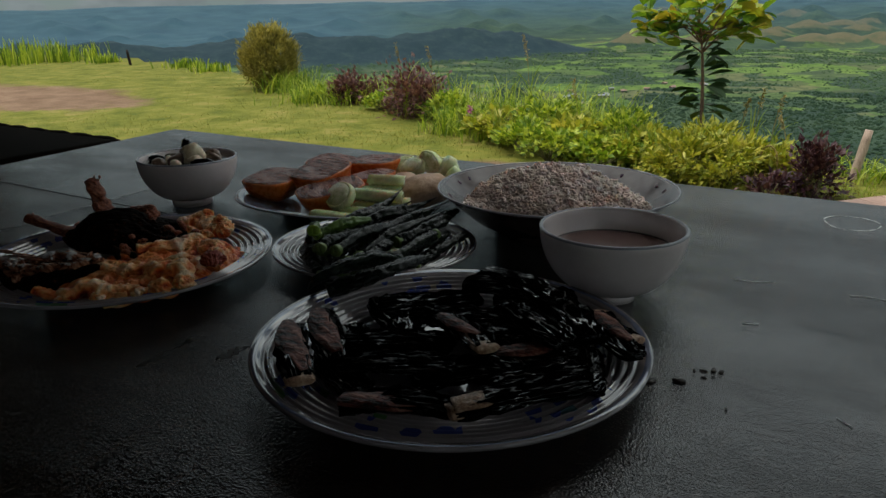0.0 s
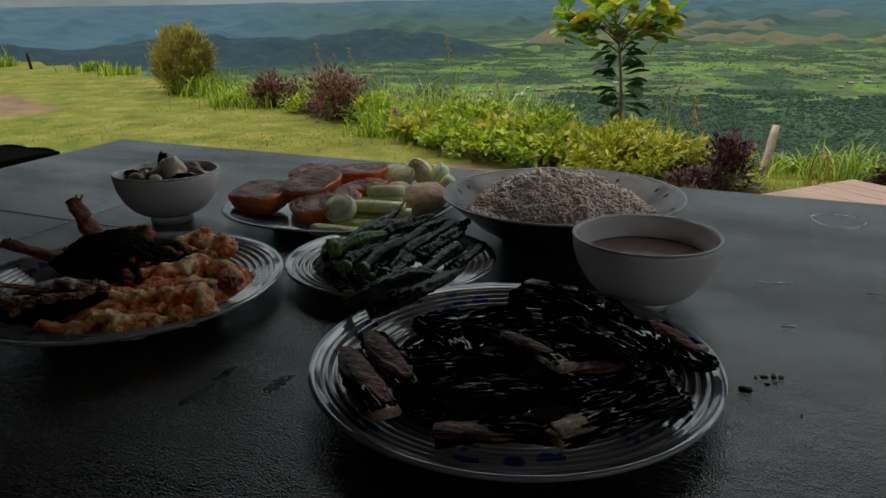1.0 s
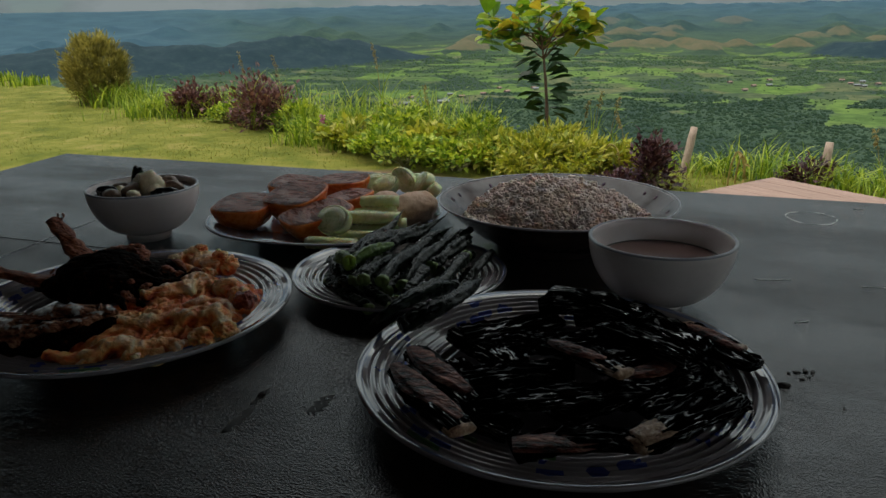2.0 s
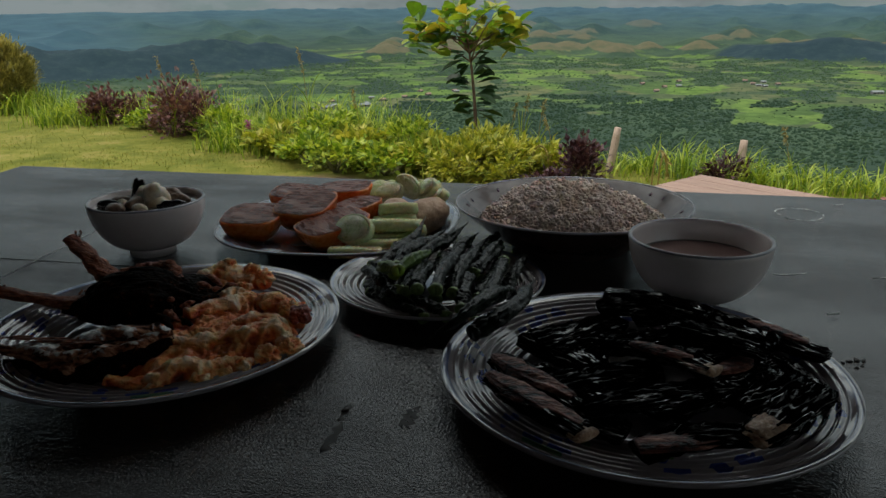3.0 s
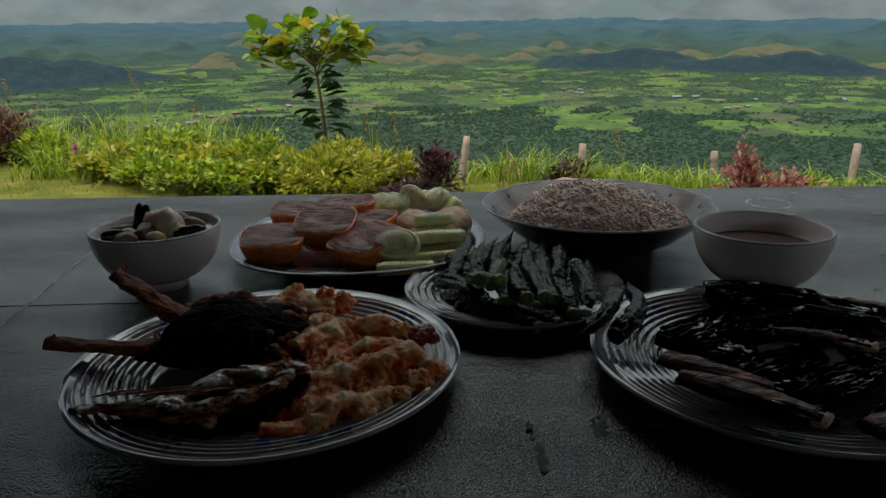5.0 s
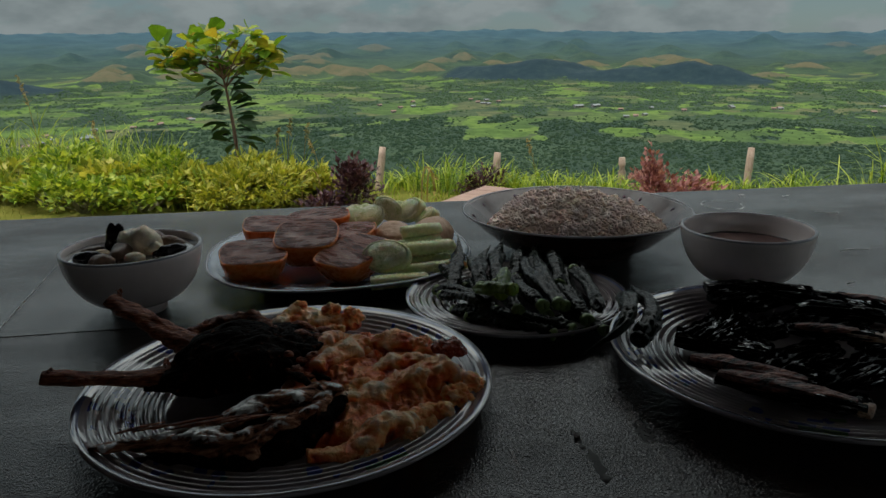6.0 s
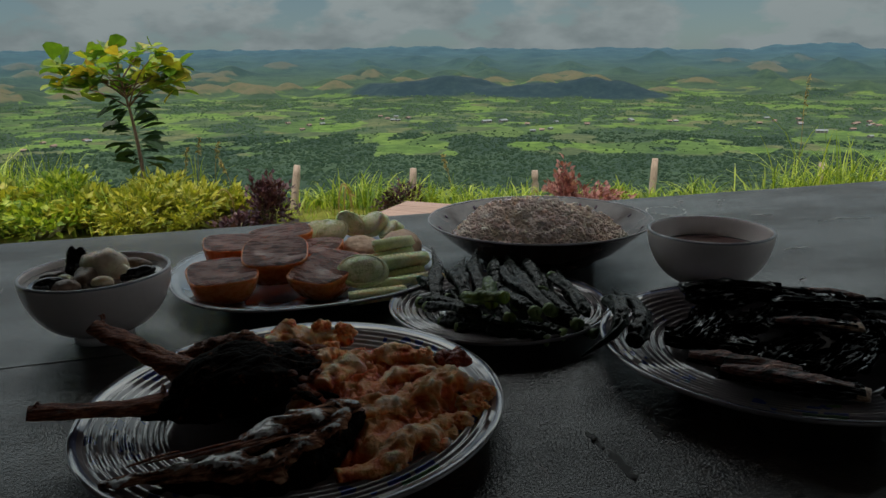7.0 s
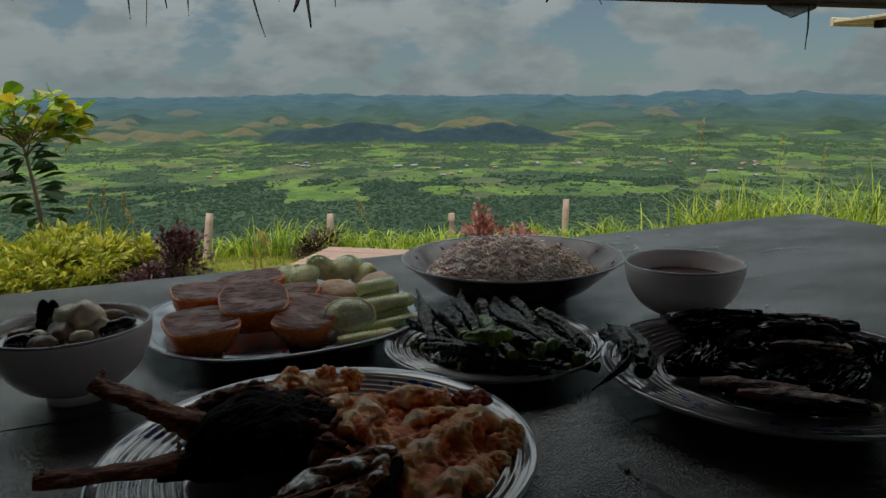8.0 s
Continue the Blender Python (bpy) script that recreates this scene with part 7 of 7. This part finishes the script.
def build_stakes():
    for k, (x, y, top, lean) in enumerate(((-0.03, 8.9, -0.515, 0.05), (1.484, 8.71, -0.60, 0.02), (3.15, 8.58, -0.695, 0.0), (4.92, 8.58, -0.62, 0.03), (7.76, 8.60, -0.83, 0.0))):
        z, top = height_at(x, y), top + lift(x, y)
        s = part("fence_stake", tube(bend((-lean, 0, -0.15), (lean, 0, top - z), 8, 0, 0.012), [0.052, 0.052, 0.05, 0.048, 0.048, 0.05, 0.047, 0.042], 12, 1.0, 0.12, 14, k), STAKE, at=(x, y, z))
        tagged(s, "short bleached wooden stake standing in grass", "stake", "fence stakes")
    x, y, z = spot(-55.4, 28)
    s = part("fence_stake", tube(bend((0.05, 0, -0.1), (-0.07, 0, 0.52), 6), [0.05, 0.05, 0.048, 0.045, 0.045, 0.04], 10, 1.0, 0.1, 12, 9), DARK_WOOD, at=(x, y, z))
    tagged(s, "dark wooden post at the far edge of the lawn", "stake", "fence stakes")


build_stakes()


def build_shrubs():
    shrub("golden_bush", "dense rounded golden bush at the edge of the lawn", spot(-45.6, 18.2), 1.34, 1.60, 15000, 0.125, 0.22, GOLD, 1, 120, upright=0.9, group="bushes", inner=0.7, spread=0.055)
    tuft("tall_grass", spot(-44.0, 17.6), 1.3, 0.58, 420, WEED, 2, 0.012, 0.8)
    tuft("tall_grass", spot(-41.3, 15.6), 1.6, 0.50, 800, GRASS, 3, 0.010, 0.9)
    tuft("tall_grass", spot(-39.9, 15.2), 1.3, 0.42, 500, WEED, 4, 0.010, 0.9)
    shrub("purple_shrub", "upright purple-leaved shrub on the lawn's edge", spot(-39.6, 14.9), 0.62, 0.72, 800, 0.105, 0.55, PURPLE, 5, 12, group="purple shrubs")
    shrub("purple_shrub", "small purple-leaved side shoot beside a larger shrub", spot(-38.0, 14.9), 0.55, 0.45, 420, 0.105, 0.55, PURPLE, 6, 8, group="purple shrubs")
    shrub("purple_shrub", "broad purple-leaved shrub among green weeds", spot(-34.0, 12.7), 1.05, 0.92, 1700, 0.105, 0.55, PURPLE, 7, 20, group="purple shrubs")
    shrub("purple_shrub", "low purple-leaved plant in the grass", spot(-36.3, 13.2), 0.4, 0.34, 260, 0.07, 0.5, PURPLE, 8, 7, group="purple shrubs")
    shrub("maroon_shrub", "dark maroon shrub growing beside a stake", (-0.36, 7.75, height_at(-0.36, 7.75)), 0.56, 0.62, 900, 0.085, 0.55, MAROON, 9, 14, group="maroon shrubs")
    shrub("maroon_shrub", "low dark maroon plant in tall grass", spot(8.3, 8.5), 0.62, 0.30, 420, 0.075, 0.55, MAROON, 10, 10, group="maroon shrubs")
    shrub("maroon_shrub", "low dark maroon plant under a yellow shrub", spot(-5.6, 7.5), 0.45, 0.28, 300, 0.075, 0.55, MAROON, 11, 8, group="maroon shrubs")
    shrub("rose_shrub", "rose-red shrub with a tall leafy spire", (2.95, 6.80, height_at(2.95, 6.8)), 0.95, 0.50, 2400, 0.066, 0.6, RED, 12, 18, 0, spread=0.11, group="rose-red shrubs")
    shrub("rose_shrub", "tall rose-red leafy shoot above a low shrub", (2.80, 6.72, height_at(2.8, 6.72)), 0.30, 0.80, 800, 0.062, 0.6, RED, 13, 9, 0, spread=0.12, group="rose-red shrubs")
    for k, (b, d, w, h) in enumerate(((-12.6, 8.2, 0.95, 0.55), (-9.2, 8.1, 0.95, 0.60), (-6.6, 8.4, 0.55, 0.50), (-10.8, 8.8, 0.8, 0.62))):
        shrub("yellow_shrub", "leafy yellow-green shrub at the lawn's edge", spot(b, d), w * 1.05, h * 0.9, 1100, 0.115, 0.36, YELLOW, 30 + k, 24, upright=0.25, inner=0.5, spread=0.085, group="yellow-green shrubs")
    for k, (b, d, w, h) in enumerate(((-29.6, 11.6, 0.9, 0.55), (-27.4, 10.4, 0.9, 0.50), (-25.2, 9.6, 0.9, 0.55), (-23.2, 9.0, 0.9, 0.50), (-21.2, 9.6, 0.9, 0.72), (-19.2, 8.8, 0.95, 0.60),
                                      (-17.2, 9.4, 0.9, 0.72), (-15.6, 8.9, 0.85, 0.62), (-31.6, 12.3, 0.9, 0.55), (-37.0, 14.0, 0.8, 0.5), (-4.4, 8.3, 0.5, 0.42), (-23.5, 10.4, 0.9, 0.75))):
        shrub("green_weed", "bright green leafy weeds at the lawn's edge", spot(b, d), w * 1.1, h * (0.58, 0.92, 0.72, 0.85, 0.64)[k % 5], 760, (0.085, 0.13, 0.10)[k % 3], 0.62, (WEED, WEED, YELLOW)[(k * 2) % 3], 50 + k, 26, upright=0.4, inner=0.5, spread=0.075, group="green weeds")
    tags = ((-26.5, 11.2, 1.5, 0.85), (-22.6, 10.9, 1.5, 0.85), (-29.8, 12.0, 1.3, 0.75), (-19.0, 10.3, 1.3, 0.75), (-33.0, 13.2, 1.2, 0.6), (1.8, 9.2, 0.9, 0.42), (4.6, 9.0, 1.1, 0.62), (7.0, 9.2, 1.2, 0.68),
            (9.6, 9.1, 1.1, 0.60), (12.2, 9.2, 1.0, 0.42), (15.0, 9.0, 1.1, 0.42), (17.6, 8.6, 1.0, 0.45), (20.0, 8.4, 0.9, 0.42), (23.0, 9.0, 0.9, 0.30), (26.8, 9.2, 0.7, 0.45), (33.6, 10.2, 0.6, 0.55),
            (40.2, 10.6, 1.2, 0.70), (42.4, 11.0, 1.3, 1.0), (44.6, 10.6, 1.4, 0.80), (47.4, 10.8, 1.5, 0.85), (50.2, 11.0, 1.6, 0.95), (53.2, 11.2, 1.7, 0.95), (56.4, 11.4, 1.8, 1.0), (-6.0, 9.4, 1.0, 0.42), (-2.6, 9.2, 0.9, 0.35), (37.0, 10.4, 1.0, 0.40), (30.0, 9.9, 0.7, 0.35))
    for k, (b, d, w, h) in enumerate(tags):
        d = min(d, float(np.interp(b, EDGE_BEARING, EDGE_RADIUS)) - 0.05)
        tuft("tall_grass", spot(b, d), w * 0.9, h * (0.72 if b < 38 else 0.8), 105, GRASS, 80 + k, 0.011, 1.2)
    for k, (b, d, w, h) in enumerate(((-62.5, 32, 2.4, 1.25), (-60.5, 32.5, 2.2, 1.15), (-58.6, 32, 2.0, 0.95), (-57.0, 30, 1.0, 0.5), (-65, 32, 2.6, 1.3), (-51.5, 26, 1.2, 0.45), (-49.8, 24, 1.0, 0.4))):
        tuft("reeds", spot(b, d), w, h * 0.7, 120, WEED, 120 + k, 0.03, 0.25)

    for k in range(26):
        b = -32.5 + 0.78 * k
        tuft("tall_grass", spot(b, 8.3 + 0.06 * max(0, -b - 12) * 2.2 + 0.5 * ((k * 7) % 5) / 5), 0.7, 0.30 + 0.34 * ((k * 3) % 4) / 3, 46, GRASS, 300 + k, 0.010, 0.9)

    # wispy grass standing behind and through the weeds
    for k in range(18):
        b = -37.0 + 1.15 * k
        d = float(np.interp(b, EDGE_BEARING, EDGE_RADIUS)) - 0.3 - 0.5 * ((k * 5) % 4) / 4
        tuft("tall_grass", spot(b, d), 1.1, 0.62 + 0.26 * ((k * 3) % 5) / 4, 60, GRASS, 600 + k, 0.008, 0.7)

    for k, (b, d, h) in enumerate(((42.6, 9.4, 1.10), (44.0, 9.5, 0.85), (48.0, 9.8, 0.95), (52.0, 10.4, 1.15))):
        tuft("tall_grass", spot(b, d), 0.5, h, 18, GRASS, 400 + k, 0.011, 0.6)
    grow_tall("tall_grass", "tall arching bright green grass on the slope's edge", 71)
    grow_tall("reeds", "tall green reeds at the far end of the lawn", 72)


build_shrubs()


def stalk(x, y, top, seed, sway=0.12):
    """A tall grass stem with a drooping seed head."""
    rng = np.random.default_rng(seed)
    z = height_at(x, y)
    s = thing("seed_stalk", "tall dry grass stalk with a drooping seed head", "grass", (x, y, z), "seed stalks")
    h = top + lift(x, y) - z
    pts = [(sway * (k / 9) ** 2 * 1.2, 0.02 * math.sin(k), h * (k / 9) * (1 if k < 9 else 0.985)) for k in range(10)]
    part("stem", tube(pts, [0.006 - 0.0004 * k for k in range(10)], 6), STRAW, s)
    n = 46
    f = rng.uniform(0.74, 1.0, n)
    base = np.stack((sway * f ** 2 * 1.2, np.zeros(n), h * f), 1) + rng.normal(0, 0.006, (n, 3))
    way = np.stack((rng.normal(0.5 * np.sign(sway), 0.5, n), rng.normal(0, 0.5, n), rng.uniform(-0.6, 0.5, n)), 1)
    head = part("seed_head", leaves("seed_head", base, way, 0.05, 0.35, rng, 0.3), STRAW, s)
    tagged(head, "small dry seeds on a grass stalk", kind="stuff")
    m = 9
    base = np.stack((rng.normal(0, 0.02, m), rng.normal(0, 0.02, m), rng.uniform(0, 0.35 * h, m)), 1)
    part("leaf_blade", blades("leaf_blade", base, 0.5 * h, 0.008, 0.6, rng, 4), GRASS, s)


for k, (x, y, top, sway) in enumerate(((-4.527, 9.735, 0.44, -0.12), (-7.2, 10.2, 0.26, -0.16), (-6.55, 10.2, 0.20, -0.14), (-1.42, 9.3, -0.30, 0.06), (-1.25, 9.35, -0.15, 0.05), (-1.05, 9.4, -0.25, 0.07),
                                       (2.2, 9.3, -0.52, -0.12), (6.9, 8.1, 0.50, 0.03), (8.2, 7.9, 0.25, 0.08), (8.7, 7.6, 0.05, 0.1), (-3.6, 9.4, -0.15, -0.1), (-0.8, 9.1, -0.45, -0.1))):
    stalk(x, y, top, 200 + k, sway)


def arching_stem(x, y, high, reach, seed):
    """A dead stem that rises, bends over and hangs down again, with a few withered leaves."""
    z = height_at(x, y)
    a = thing("arching_stem", "dry brown stem bent over among green weeds", "stem", (x, y, z), "bent dry stems")
    pts = spline(((0, 0, -0.03), (0.10 * reach, 0, 0.62 * high), (0.42 * reach, 0.02, high), (0.85 * reach, 0.02, 0.86 * high), (reach, 0.01, 0.34 * high)), 18)
    part("stem", tube(pts, [0.0125 - 0.0004 * k for k in range(18)], 7, rough=0.2, freq=30, seed=seed), STRAW, a)
    rng = np.random.default_rng(seed)
    base = np.array([pts[k][:] for k in (9, 11, 12, 13, 14, 15, 16, 17)])
    way = np.stack((rng.normal(0.2, 0.4, 8), rng.normal(0, 0.4, 8), rng.uniform(-1.2, -0.3, 8)), 1)
    part("withered_leaves", leaves("withered_leaves", base, way, 0.075, 0.35, rng, 0.2), STRAW, a)


for k, (x, y, top, reach) in enumerate(((0.43, 8.0, -0.46, 0.16), (-1.00, 8.0, -0.75, 0.27), (-1.00, 8.05, -0.45, 0.24), (0.51, 8.1, -0.52, 0.10))):
    arching_stem(x, y, top - height_at(x, y), reach, 500 + k)


def build_flower():
    x, y = -5.33, 9.25
    z = height_at(x, y)
    h = -0.38 - z
    f = thing("pink_flower", "magenta flower spike among green weeds", "flower", (x, y, z))
    part("stem", tube([(0, 0, -0.02), (0.01, 0, 0.6 * h), (0, 0, h)], [0.008, 0.007, 0.004], 6), STEM, f)
    rng = np.random.default_rng(6)
    n = 90
    base = np.stack((rng.normal(0, 0.022, n), rng.normal(0, 0.022, n), rng.uniform(h - 0.24, h, n)), 1)
    way = np.stack((rng.normal(0, 1, n), rng.normal(0, 1, n), np.full(n, 0.4)), 1)
    part("petals", leaves("petals", base, way, 0.05, 0.6, rng), PINK, f)


build_flower()


def build_lawn():
    rng = np.random.default_rng(21)
    n = 120000
    b, d = rng.uniform(-68, 14, n), 7.2 + 24 * rng.random(n) ** 1.6
    x, y = d * np.sin(np.radians(b)), d * np.cos(np.radians(b))
    z, _, _, soil, lawn, *_ = land(x, y)
    edge = np.interp(b, EDGE_BEARING, EDGE_RADIUS)
    keep = (d < edge + 0.6) & (rng.random(n) > soil * 1.4) & (rng.random(n) < 0.45 + 0.5 * wave(x, y, 3.0, 61))
    base = np.stack((x, y, z), 1)[keep]
    g = part("lawn_grass", blades("lawn_grass", base, 0.040, 0.004, 0.9, rng, 2), LAWN)
    tagged(g, "short sunlit yellow-green lawn grass", "grass", kind="stuff")
    n = 3000
    b = rng.uniform(-34, 60, n)
    edge = np.interp(b, EDGE_BEARING, EDGE_RADIUS)
    d = edge - 1.5 + 2.6 * rng.random(n)
    x, y = d * np.sin(np.radians(b)), d * np.cos(np.radians(b))
    base = np.stack((x, y, land(x, y)[0] - 0.02), 1)
    g = part("edge_grass", blades("edge_grass", base, 0.15, 0.007, 0.8, rng, 3), GRASS)
    tagged(g, "rough knee-high grass along the drop", "grass", kind="stuff")


build_lawn()
